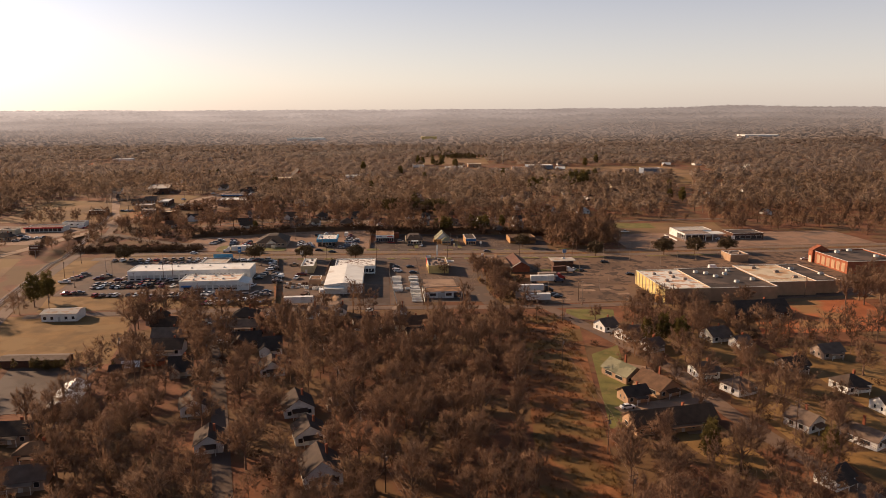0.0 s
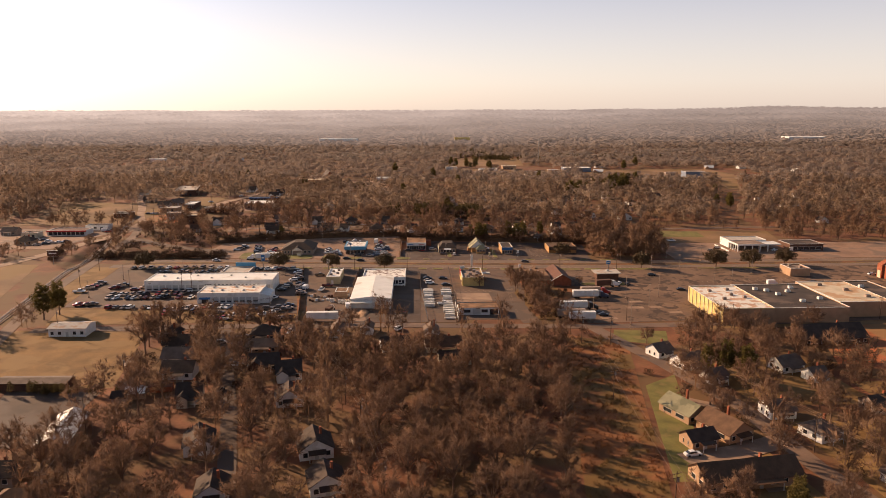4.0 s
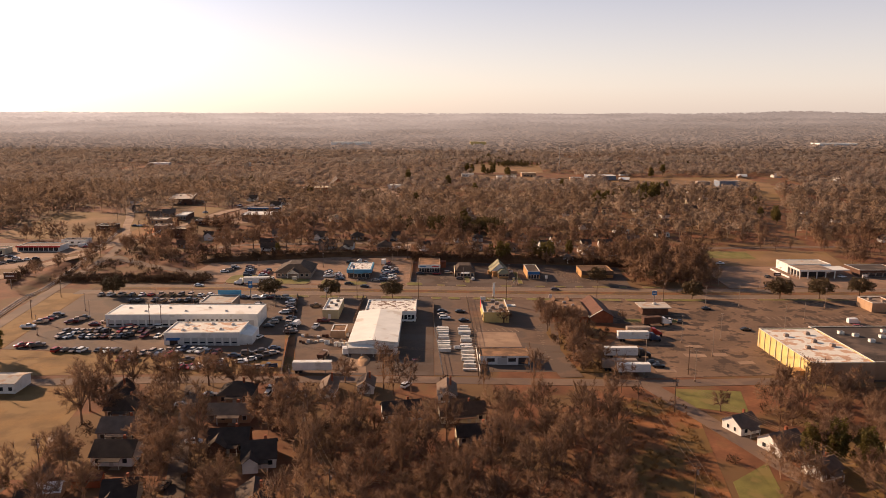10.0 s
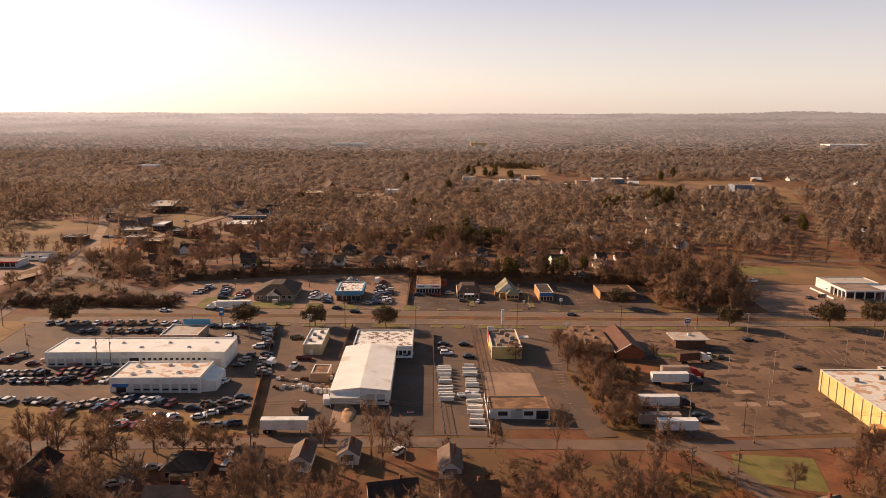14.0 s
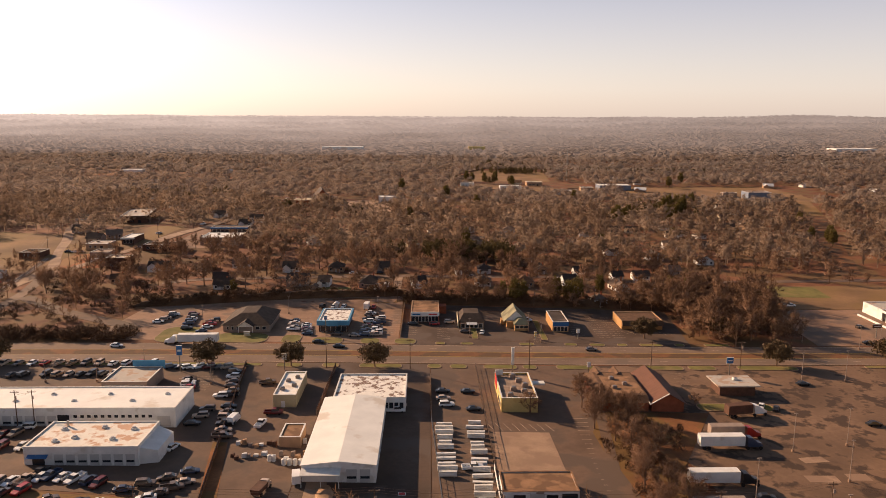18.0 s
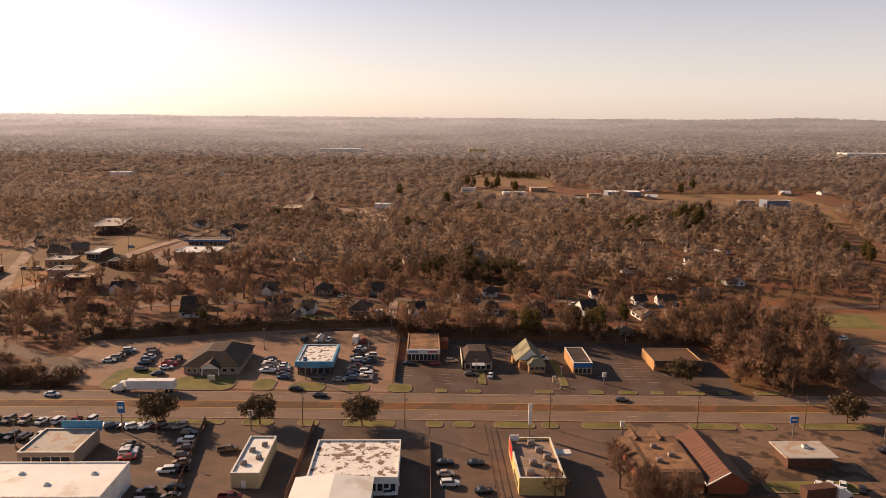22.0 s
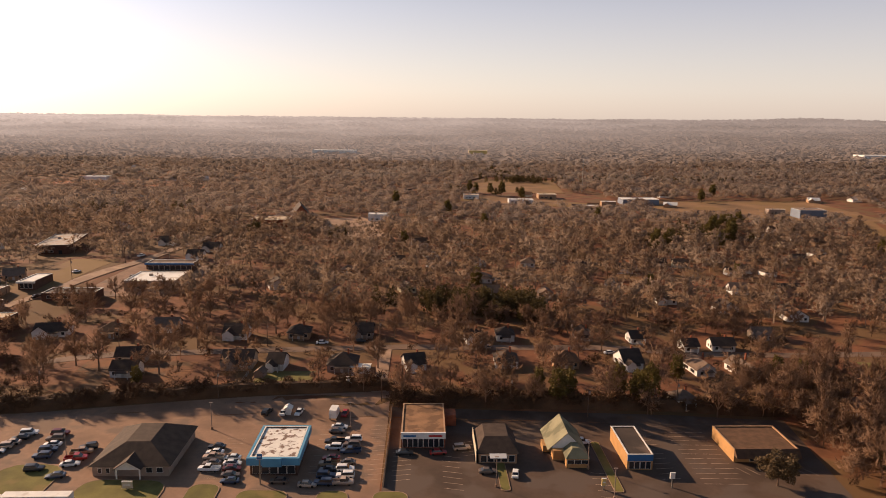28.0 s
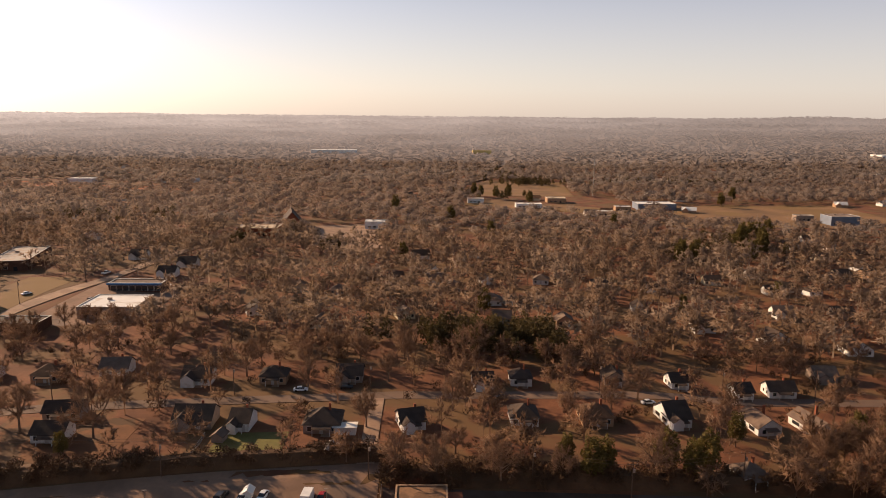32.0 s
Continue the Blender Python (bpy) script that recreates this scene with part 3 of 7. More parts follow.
for x0, x1, y1 in ((-106, -90, 458), (-83, -62.5, 450.5), (-57, -49.5, 449), (-45, -33, 446.5), (-26.3, -18.7, 446.7), (-13, -4.5, 446.8)):
    island(x0, x1, hw(x0) + 11.2, y1)
for x0, x1 in ((3, 7), (13, 18), (36, 42), (54, 59), (64, 70), (75, 79), (84, 93), (98, 102), (110, 120)):
    island(x0, x1, hw(x0) + 11.4, hw(x0) + 14.5)
for x0, x1 in ((-150, -108), (-92, -58), (-53, -44), (-37, -31), (-24, -9), (0, 5), (8, 14), (20, 32), (34, 39), (46, 60), (78, 92), (94, 104), (112, 134), (160, 205)):
    island(x0, x1, hw(x0) - 15.5 if x1 - x0 < 25 else hw(x0) - 14, hw(x0) - 11.2)

# ---- steep overgrown bank behind the lots ----
def bank_foot(x):
    return 488.4 + (x + 126) * .155 if x < -11 else 506.2 - (x + 11) * 1.6 if x < -4 else 495.2


bank = Geo()
rows = []
for i in range(125):
    x = -134 + i * 2.0
    y, rough = bank_foot(x), .5 * noise.noise(Vector((x / 5, 1.7, 0)))
    h = (2.9 + rough) * min(1, (i + .3) / 6, (125 - i) / 6)
    rows.append([(x, y, gz(x, y) - .2), (x, y + .9 + rough * .4, gz(x, y) + h * .55), (x, y + 2.2, gz(x, y) + h), (x, y + 4.6 + rough, gz(x, y) + h * .98), (x, y + 11, gz(x, y + 11) - .3)])
n = len(rows[0])
bank.add([p for r in rows for p in r], [(i * n + k, (i + 1) * n + k, (i + 1) * n + k + 1, i * n + k + 1) for i in range(len(rows) - 1) for k in range(n - 1)])
me = bank.mesh("bank")
# dark shrub brown instead of soil: the face's shade is put into the colour
me.materials.append(M_SHRUB)
tagged(new("bank", me), "steep brushy bank with shade in its colour behind the lots", "bank", kind="structure")

# ---- rail line in its cutting ----
rail = tagged(new("railway_track"), "single railway track on grey ballast in a cutting", "railway", kind="structure")
bed, ra, sl = Geo(), [Geo(), Geo()], Geo()
N = 90
for i in range(N):
    p = [(RAIL_A[0] + (RAIL_B[0] - RAIL_A[0]) * k, RAIL_A[1] + (RAIL_B[1] - RAIL_A[1]) * k) for k in (i / N * 1.15, (i + 1) / N * 1.15)]
    q = [gz(*c) for c in p]
    for (off, w, h0, h1, g) in ((0, 2.0, -0.2, 0.25, bed), (-0.75, 0.07, 0.25, 0.5, ra[0]), (0.75, 0.07, 0.25, 0.5, ra[1])):
        g.add([(p[j][0] + off + s * w, p[j][1], q[j] + h) for j in (0, 1) for s in (-1, 1) for h in (h0, h1)],
              [(1, 3, 7, 5), (0, 1, 5, 4), (2, 3, 7, 6)])
part("ballast", bed, M_BALLAST, rail)
for g in ra:
    part("rail", g, M_STEEL, rail)


# ---- commercial buildings ----
def windows(parent, x0, x1, y, z0, z1, n, gap=0.5, face=-1, name="window", frame=True):
    """n windows along a wall that faces -y (face -1) or +y."""
    w = (x1 - x0) / n
    for i in range(n):
        a, b = x0 + i * w + gap / 2, x0 + (i + 1) * w - gap / 2
        fr = part(name, Geo().box(a - .08, b + .08, min(y, y + face * .07), max(y, y + face * .07), z0 - .08, z1 + .08), M_TRIM, parent)
        part("pane", Geo().box(a, b, min(y, y + face * .10), max(y, y + face * .10), z0, z1), M_GLASS, fr)


def side_windows(parent, x, y0, y1, z0, z1, n, gap=0.6, face=-1):
    w = (y1 - y0) / n
    for i in range(n):
        a, b = y0 + i * w + gap / 2, y0 + (i + 1) * w - gap / 2
        fr = part("window", Geo().box(min(x, x + face * .07), max(x, x + face * .07), a - .08, b + .08, z0 - .08, z1 + .08), M_TRIM, parent)
        part("pane", Geo().box(min(x, x + face * .10), max(x, x + face * .10), a, b, z0, z1), M_GLASS, fr)


def flat_building(name, x0, x1, y0, y1, h, wall, roof, label, parapet=0.35, category="building", trim=None, rot=0):
    """Walls with a parapet round a lower flat roof."""
    mx, my = (x0 + x1) / 2, (y0 + y1) / 2
    t = thing(name, mx, my, rot, label, category)
    a, b = (x1 - x0) / 2, (y1 - y0) / 2
    g = Geo()
    for (p0, p1, r0, r1) in ((-a, a, -b, -b + .3), (-a, a, b - .3, b), (-a, -a + .3, -b + .3, b - .3), (a - .3, a, -b + .3, b - .3)):
        g.box(p0, p1, r0, r1, -1.5, h)
    part("wall", g, wall, t)
    part("roof", Geo().box(-a + .3, a - .3, -b + .3, b - .3, h - parapet - .25, h - parapet), roof, t)
    c = Geo()
    for (p0, p1, r0, r1) in ((-a - .06, a + .06, -b - .06, -b + .36), (-a - .06, a + .06, b - .36, b + .06), (-a - .06, -a + .36, -b + .36, b - .36), (a - .36, a + .06, -b + .36, b - .36)):
        c.box(p0, p1, r0, r1, h, h + .1)
    part("coping", c, trim or M_TRIM, t)
    keep(x0 - 2, x1 + 2, y0 - 2, y1 + 2)
    return t, a, b


def roof_units(t, spots, z, size=(1.6, 1.3, 0.9), material=None):
    for (x, y) in spots:
        u = part("roof_unit", Geo().box(x - size[0] / 2, x + size[0] / 2, y - size[1] / 2, y + size[1] / 2, z, z + size[2]), material or M_GREYWALL, t, "boxy grey rooftop unit")
        part("hood", Geo().box(x - size[0] * .3, x + size[0] * .3, y - size[1] * .3, y + size[1] * .3, z + size[2], z + size[2] + .15), M_STEEL, u)


def roller_doors(t, x0, x1, y, n, h=3.2, gap=0.7, material=None):
    w = (x1 - x0) / n
    for i in range(n):
        a, b = x0 + i * w + gap / 2, x0 + (i + 1) * w - gap / 2
        d = part("roller_door", Geo().box(a, b, y - .08, y, 0, h), material or M_DOOR, t)
        part("pane", Geo().box(a + .15, b - .15, y - .12, y - .05, h * .30, h * .48), M_GLASS, d)


# long white workshop
t, a, b = flat_building("workshop", -131, -70, 362, 378, 5.4, M_WHITE, M_WHITE_ROOF, "long white workshop with roller doors and white roof", 0.15)
roller_doors(t, -a + .6, -2, -b, 9)
windows(t, 2, a - 6, -b, 2.6, 3.4, 12, 0.9)
# flat panel on the wall: the bay's inner shade is put into its dark colour
part("open_bay", Geo().box(-2, 1.2, -b - .06, -b, 0, 3.4), M_GLASS, t, "dark panel standing for the shade in an open doorway")
part("roller_door", Geo().box(a - 5, a - 1.5, -b - .08, -b, 0, 3.0), M_DOOR, t)
roof_units(t, [(-a + 6 + i * 8.2, (-1) ** i * 2.5) for i in range(7)], 5.25, (1.1, 1.0, .35), M_TRIM)
# smaller white workshop with an overhanging side shed
t, a, b = flat_building("workshop", -99.5, -71.5, 339.5, 354.5, 5.0, M_WHITE, M_STAIN_ROOF, "white workshop with stained flat roof and roller doors", 0.2)
roller_doors(t, -a + 7, a - .5, -b, 7, 3.0)
part("awning", Geo().slab([(-a + 1, -b - 1.2, 2.5), (-a + 6, -b - 1.2, 2.5), (-a + 6, -b, 3.0), (-a + 1, -b, 3.0)], .12), M_BLUE_D, t, "dark blue entrance awning")
part("shop_door", Geo().box(-a + 2, -a + 5, -b - .07, -b, 0, 2.4), M_GLASS, t)
roof_units(t, [(-9, 3), (-4, -2), (1, 4), (6, -3), (9, 3), (-8, -4)], 4.8, (1.2, 1.1, .5), M_TRIM)
part("flue", Geo().tube((-9, 5, 4.6), (-9, 5, 6.4), .35, .3, 8), M_STEEL, t)
part("side_shed", Geo().loft([[(a, -b + 1, z), (a + 4.2, -b + 2, z2), (a + 4.2, b - 2, z2), (a, b - 1, z)] for z, z2 in ((-1, -1), (4.2, 3.0))]), M_WHITE, t)
# showroom annex and blue sign board
t, a, b = flat_building("showroom", -101, -87, 386, 400, 4.0, M_GREYWALL, M_PALE_ROOF, "low grey car showroom with blue board on roof", 0.3)
part("sign_board", Geo().box(-3, a + .5, b + .3, b + .6, 3.2, 6.0), M_BLUE, t, "blue fascia board")
windows(t, -a + 1, a - 1, -b, .6, 2.8, 5, .3)
# white metal hall with low gable
t = thing("metal_hall", -21.2, 353.5, 0, "white metal hall with low gabled roof", "building")
a, b = 8.9, 21.0
part("wall", Geo().box(-a, a, -b, b, -1.5, 4.6).add([(-a, -b, 4.6), (a, -b, 4.6), (0, -b, 5.5), (-a, b, 4.6), (a, b, 4.6), (0, b, 5.5)], [(0, 1, 2), (5, 4, 3)]), M_WHITE, t)
part("roof", Geo().slab([(-a - .25, -b - .3, 4.62), (0, -b - .3, 5.6), (0, b + .1, 5.6), (-a - .25, b + .1, 4.62)], .12).slab(
    [(0, -b - .3, 5.6), (a + .25, -b - .3, 4.62), (a + .25, b + .1, 4.62), (0, b + .1, 5.6)], .12), M_WHITE_ROOF, t)
part("canopy", Geo().slab([(-a, -b - 3.0, 3.4), (0.6, -b - 3.0, 3.4), (0.6, -b, 3.9), (-a, -b, 3.9)], .15), M_TRIM, t, "white lean-to canopy")
for x in (-a + .3, -4, .3):
    part("canopy_post", Geo().box(x - .08, x + .08, -b - 2.9, -b - 2.74, -.3, 3.3), M_TRIM, t)
roller_doors(t, 1.5, a - 1, -b, 2, 3.4)
keep(-32, -10, 330, 397)
t, a, b = flat_building("glass_shop", -28.0, -6.5, 375, 395, 4.4, M_WHITE, M_PEEL_ROOF, "white flat-roofed shop with peeling dark patched roof", 0.3)
windows(t, 4.2, a - .4, -b, 1.0, 2.8, 4, .4)
# small pale green restaurant
t, a, b = flat_building("restaurant", -46.2, -39.4, 377, 397, 4.0, M_PALEGREEN, M_WHITE_ROOF, "small pale green restaurant with white roof", 0.3)
roof_units(t, [(-1.5, -5), (1.5, -2), (-1, 2), (1.4, 5)], 3.7, (1.3, 1.2, .8))
part("door", Geo().box(-1, 0.1, -b - .07, -b, 0, 2.1), M_TRIM, t)
t, a, b = flat_building("storage_hut", -39, -33.4, 350.5, 359, 3.0, M_TANWALL, M_TAN_ROOF, "low tan storage hut in the supply yard", 0.15)
# fast food place
t, a, b = flat_building("fast_food", 22.3, 33.3, 376, 398, 4.6, M_YELLOW, M_GREY_ROOF, "yellow fast food building with grey roof units", 0.6)
part("red_panel", Geo().box(-a - .12, -a, b - 8, b - 2, 1.8, 5.4), M_RED, t, "red side panel")
part("roof_sign", Geo().box(-a, -a + 2.4, b - 2.2, b - 1.7, 4.6, 6.2), M_TRIM, t, "white roof sign")
roof_units(t, [(-2.5, -8), (1.5, 4), (-1, -3), (2.2, -5), (0, 8), (3, 0)], 4.0, (1.8, 1.5, 1.1))
part("canopy", Geo().box(a, a + 4.5, 4, 6.5, 2.8, 3.4), M_TRIM, t, "white drive-through canopy")
windows(t, -a + 1, a - 1, b, .8, 2.6, 4, .4, 1)
side_windows(t, -a, -b + 2, -b + 9, .9, 2.5, 3)
# white shop with dark windows
t, a, b = flat_building("white_shop", 17.4, 35.0, 323.5, 333.2, 3.3, M_WHITE, M_TAN_ROOF, "white block shop with stained brown roof", 0.2, trim=M_TAN_ROOF)
part("window", Geo().box(-a + 2.4, -a + 5.2, -b - .08, -b, 1.2, 2.5), M_GLASS, t)
part("window", Geo().box(a - 7.6, a - 4.9, -b - .08, -b, 1.2, 2.5), M_GLASS, t)
part("shutter", Geo().box(-2.6, .8, -b - .08, -b, .3, 2.7), M_DOOR, t)
part("shop_door", Geo().box(a - 4, a - .4, -b - .08, -b, .1, 2.7), M_GLASS, t)
part("sign", Geo().box(-1.2, .6, -b - .15, -b, 2.75, 3.2), M_GREYWALL, t)
# plaza row
t, a, b = flat_building("discount_store", 128, 150, 309.5, 349, 7.2, M_YELLOW, M_STAIN_ROOF, "yellow block store with stained cream roof", 0.25)
for i in range(9):
    part("pilaster", Geo().box(-a - .25, -a, -b + 2 + i * 4.5, -b + 2.35 + i * 4.5, -1, 7.0), M_CREAM, t)
roof_units(t, [(-5, 10), (4, 12), (6, -2), (-4, -4), (2, 3)], 6.95, (1.5, 1.4, 1.0))
po = part("porch", Geo().box(-a - 3, -a, -b + 3, -b + 6.5, -1, 3.2), M_ORANGE, t, "small orange brick side porch")
part("back_wall", Geo().box(-a + .1, a, -b - .08, -b, -1, 6.9), M_TANWALL, t, "tan rear wall")
t, a, b = flat_building("shop_row", 150.2, 184, 312, 354, 6.6, M_TANWALL, M_TAR_ROOF, "long shop row with dark tar roof", 0.3)
roof_units(t, [(-9, 12), (-5, 9), (4, 7), (-3, 2), (9, 14), (12, -6), (2, -10)], 6.3, (2.0, 1.6, 1.1), M_TRIM)
t, a, b = flat_building("shop_row", 184.2, 208, 320, 358, 6.9, M_TANWALL, M_CREAM_ROOF, "shop unit with cream membrane roof", 0.25)
roof_units(t, [(-4, 12), (3, 2), (6, -10)], 6.65, (2.2, 1.6, 1.0))
t, a, b = flat_building("shop_row", 208.2, 222, 323, 361, 6.3, M_TANWALL, M_TAR_ROOF, "shop unit with dark tar roof", 0.3)
roof_units(t, [(-3, 8), (6, -4)], 6.0, (2.2, 1.6, 1.0), M_TRIM)
t, a, b = flat_building("brick_store", 251, 283, 361, 395, 7.0, M_BRICK, M_TAR_ROOF, "red brick store with gabled front and dark roof", 0.6)
part("gable", Geo().loft([[(-a - 1.2, y, 0), (-a - 1.2, y, 7.5), (-a + 4, y, 10.2), (-a + 9, y, 7.5), (-a + 9, y, 0)] for y in (b - 3, b + 1)]), M_BRICK, t, "red brick entrance gable")
part("arch", Geo().box(-a - 1.3, -a - 1.1, b - 2.2, b + .2, 0, 4), M_CREAM, t)
for i in range(6):
    part("bay_panel", Geo().box(-a - .1, -a, -b + 2 + i * 4.6, -b + 5 + i * 4.6, .8, 5.6), M_TANWALL, t)
roof_units(t, [(-6, 8), (4, 12), (8, -6)], 7.0, (2.4, 1.8, 1.2), M_TRIM)
# showroom with a deep canopy in front
t, a, b = flat_building("showroom", 205, 230, 482, 496, 5.0, M_WHITE, M_PALE_ROOF, "white showroom with deep open canopy", 0.2)
part("canopy_roof", Geo().box(-a - .5, a - 7, -b - 15, -b, 4.4, 4.8), M_GREY_ROOF, t, "grey canopy roof")
part("fascia", Geo().box(-a - .8, -a - .5, -b - 15, -b + 8, 4.1, 5.1).box(-a - .8, a - 6.7, -b - 15.3, -b - 15, 4.1, 5.0), M_WHITE, t)
for i in range(5):
    part("canopy_post", Geo().box(-a - .5, -a, -b - 14.9 + i * 3.4, -b - 14.4 + i * 3.4, -1, 4.4), M_WHITE, t)
for i in range(4):
    part("canopy_post", Geo().box(-a + 4 + i * 5, -a + 4.5 + i * 5, -b - 14.9, -b - 14.4, -1, 4.4), M_WHITE, t)
# added solid dark block; its colour stands for the shaded space under the canopy
part("glazing", Geo().box(-a + 2.5, a - 9, -b - 11, -b - .2, -.5, 4.3), M_GLASS, t, "dark block standing for shade under the canopy")
part("low_wall", Geo().box(-a - 6, -a - 5.5, -b - 14, b - 6, -1, .9), M_WHITE, t)
part("side_roof", Geo().box(a - 6.6, a + 5, -b - 11, -b, 3.6, 4.1), M_TRIM, t, "white side canopy")
t, a, b = flat_building("dark_shop", 240, 262, 470, 486, 4.2, M_DARKBRICK, M_TAR_ROOF, "low dark shop beside the showroom", 0.2)
windows(t, -a + 1, a - 1, -b, .6, 2.6, 5, .5)
# filling station kiosk, corner kiosk
t, a, b = flat_building("kiosk", 95, 106.5, 391.5, 399, 3.4, M_DARKBRICK, M_PALE_ROOF, "low kiosk with pale overhanging flat roof", 0.1)
part("eave", Geo().box(-a - 1.2, a + 1.2, -b - 1.2, b + 1.2, 3.4, 3.75), M_PALE_ROOF, t, "pale overhanging roof slab")
roof_units(t, [(1, 1)], 3.75, (1.5, 1.3, .7), M_TRIM)
t, a, b = flat_building("corner_restaurant", 203, 214, 398, 410, 4.4, M_TANWALL, M_GREY_ROOF, "small tan restaurant with parapet", 0.5)
roof_units(t, [(-2, 2), (2, -2)], 4.0)
# brown-roofed restaurant with a big gable
t = thing("brown_restaurant", 66, 398, 0, "brown-roofed restaurant with steep red-brown gable", "restaurant")
part("wall", Geo().box(-13, 1.6, -20, 5, -1.5, 3.0), M_BRICK, t, "brick low walls")
part("roof", Geo().loft([[(-13.6, -20.6, 2.9), (1.8, -20.6, 2.9), (1.8, 5.6, 2.9), (-13.6, 5.6, 2.9)], [(-10.8, -17.5, 4.4), (1.8, -17.5, 4.4), (1.8, 2.6, 4.4), (-10.8, 2.6, 4.4)]]), M_SHINGLE_B, t, "brown shingle mansard")
part("roof_deck", Geo().box(-9.6, 1.4, -16, 1.2, 4.3, 4.46), M_TAN_ROOF, t, "brown flat roof deck")
roof_units(t, [(-6, -4), (-3, -9), (-7, -12)], 4.44, (1.5, 1.2, .8))
part("hall_wall", Geo().box(2.6, 12.4, -20, 4.4, -1.5, 2.8).add([(2.6, -20, 2.8), (12.4, -20, 2.8), (7.5, -20, 5.6)], [(0, 1, 2)]), M_BRICK, t, "brick gable hall")
part("hall_roof", Geo().slab([(1.8, -21, 2.6), (7.5, -21, 6.0), (7.5, 5, 6.0), (1.8, 5, 2.6)], .2).slab([(7.5, -21, 6.0), (13.2, -21, 2.6), (13.2, 5, 2.6), (7.5, 5, 6.0)], .2), M_RED_ROOF, t, "steep red-brown metal roof")
for i in range(17):
    part("roof_rib", Geo().slab([(1.8, -20.6 + i * 1.56, 2.64), (7.5, -20.6 + i * 1.56, 6.04), (7.5, -20.5 + i * 1.56, 6.04), (1.8, -20.5 + i * 1.56, 2.64)], .06), M_RED_ROOF, t)
part("barge_board", Geo().slab([(1.7, -21.1, 2.75), (7.5, -21.1, 6.15), (7.5, -20.8, 6.15), (1.7, -20.8, 2.75)], .25), M_TRIM, t, "pale barge board")
part("gutter", Geo().box(1.55, 1.8, -21, 5, 2.95, 3.2), M_TRIM, t, "pale gutter between the roofs")
part("dormer", Geo().loft([[(-11, y, 3.2), (-9.2, y, 5.2), (-7.4, y, 3.2)] for y in (0, 6.5)]), M_SHINGLE_B, t)
part("dormer", Geo().loft([[(-4.5, y, 3.2), (-2.7, y, 5.2), (-.9, y, 3.2)] for y in (0, 6.5)]), M_SHINGLE_B, t)
keep(52, 80, 377, 405)

# ---- north side of the highway ----
t = thing("office", -73, 463.5, 1, "grey clinic with large hipped shingle roof", "office")
a, b = 9.2, 11.0
part("wall", Geo().box(-a, a, -b, b, -1.5, 3.0), M_GREYWALL, t)
part("roof", Geo().loft([[(-a - .8, -b - .8, 2.9), (a + .8, -b - .8, 2.9), (a + .8, b + .8, 2.9), (-a - .8, b + .8, 2.9)],
                         [(-3.0, -5.0, 6.4), (3.0, -5.0, 6.4), (3.0, 6.0, 6.4), (-3.0, 6.0, 6.4)]]), M_SHINGLE, t)
part("gable_roof", Geo().slab([(-3.4, -b - 2.2, 2.9), (0, -b - 2.2, 5.0), (0, -5, 5.0), (-3.4, -6, 2.9)], .15).slab([(0, -b - 2.2, 5.0), (3.4, -b - 2.2, 2.9), (3.4, -6, 2.9), (0, -5, 5.0)], .15), M_SHINGLE, t)
part("gable_wall", Geo().add([(-3, -b - 1.6, 2.9), (3, -b - 1.6, 2.9), (0, -b - 1.6, 4.8)], [(0, 1, 2)]).box(-3, 3, -b - 1.7, -b - 1.5, 2.6, 2.9), M_TRIM, t, "white entrance gable")
for x in (-2.8, 2.8):
    part("porch_post", Geo().box(x - .15, x + .15, -b - 1.75, -b - 1.45, -.6, 2.7), M_TRIM, t)
windows(t, -a + .8, -2.5, -b, 1.0, 2.2, 3, 1.2)
windows(t, 3.2, a - .8, -b, 1.0, 2.2, 2, 1.2)
keep(-83, -60, 450, 480)
t, a, b = flat_building("blue_shop", -44, -32.3, 454, 472, 4.9, M_DARKBRICK, M_PEEL_ROOF, "shop with bright blue fascia and rust-stained roof", 0.25)
f = Geo()
for (p0, p1, r0, r1) in ((-a - .7, a + .7, -b - .9, -b), (-a - .7, a + .7, b, b + .5), (-a - .7, -a, -b, b), (a, a + .7, -b, b)):
    f.box(p0, p1, r0, r1, 3.1, 5.0)
part("fascia", f, M_BLUE, t, "bright blue fascia band")
part("sign_bay", Geo().box(-2.5, 2.2, -b - 1.6, -b - .9, 3.0, 5.2), M_BLUE, t)
windows(t, -a + .5, a - .5, -b, .5, 2.6, 5, .3)
t, a, b = flat_building("brown_shop", -7, 5, 470.5, 491, 4.4, M_BRICK, M_TAN_ROOF, "brick shop with white sign fascia and brown roof", 0.15, trim=M_TANWALL)
part("side_wall", Geo().box(-a - .08, -a, -b, b, -1, 4.3), M_ORANGE, t, "orange painted side wall")
part("fascia", Geo().box(-a - .1, a + .1, -b - .5, -b, 2.9, 4.7), M_WHITE, t, "white sign fascia")
part("lettering_bar", Geo().box(-a + .6, -a + 4, -b - .58, -b - .5, 3.5, 4.0), M_BLUE_D, t)
part("lettering_bar", Geo().box(1.5, a - .8, -b - .58, -b - .5, 3.5, 4.0), M_RED, t)
windows(t, -a + .3, a - .3, -b, .4, 2.7, 8, .25)
part("rear_store", Geo().box(a, a + 3.5, b - 6, b - 1, -1, 3.2), M_BRICK, t)


def hip(parent, a, b, z0, z1, over, ridge, material, name="roof"):
    """A hipped roof; ridge is the ridge's half length along y."""
    return part(name, Geo().loft([[(-a - over, -b - over, z0), (a + over, -b - over, z0), (a + over, b + over, z0), (-a - over, b + over, z0)],
                                  [(-.1, -ridge, z1), (.1, -ridge, z1), (.1, ridge, z1), (-.1, ridge, z1)]]), material, parent)


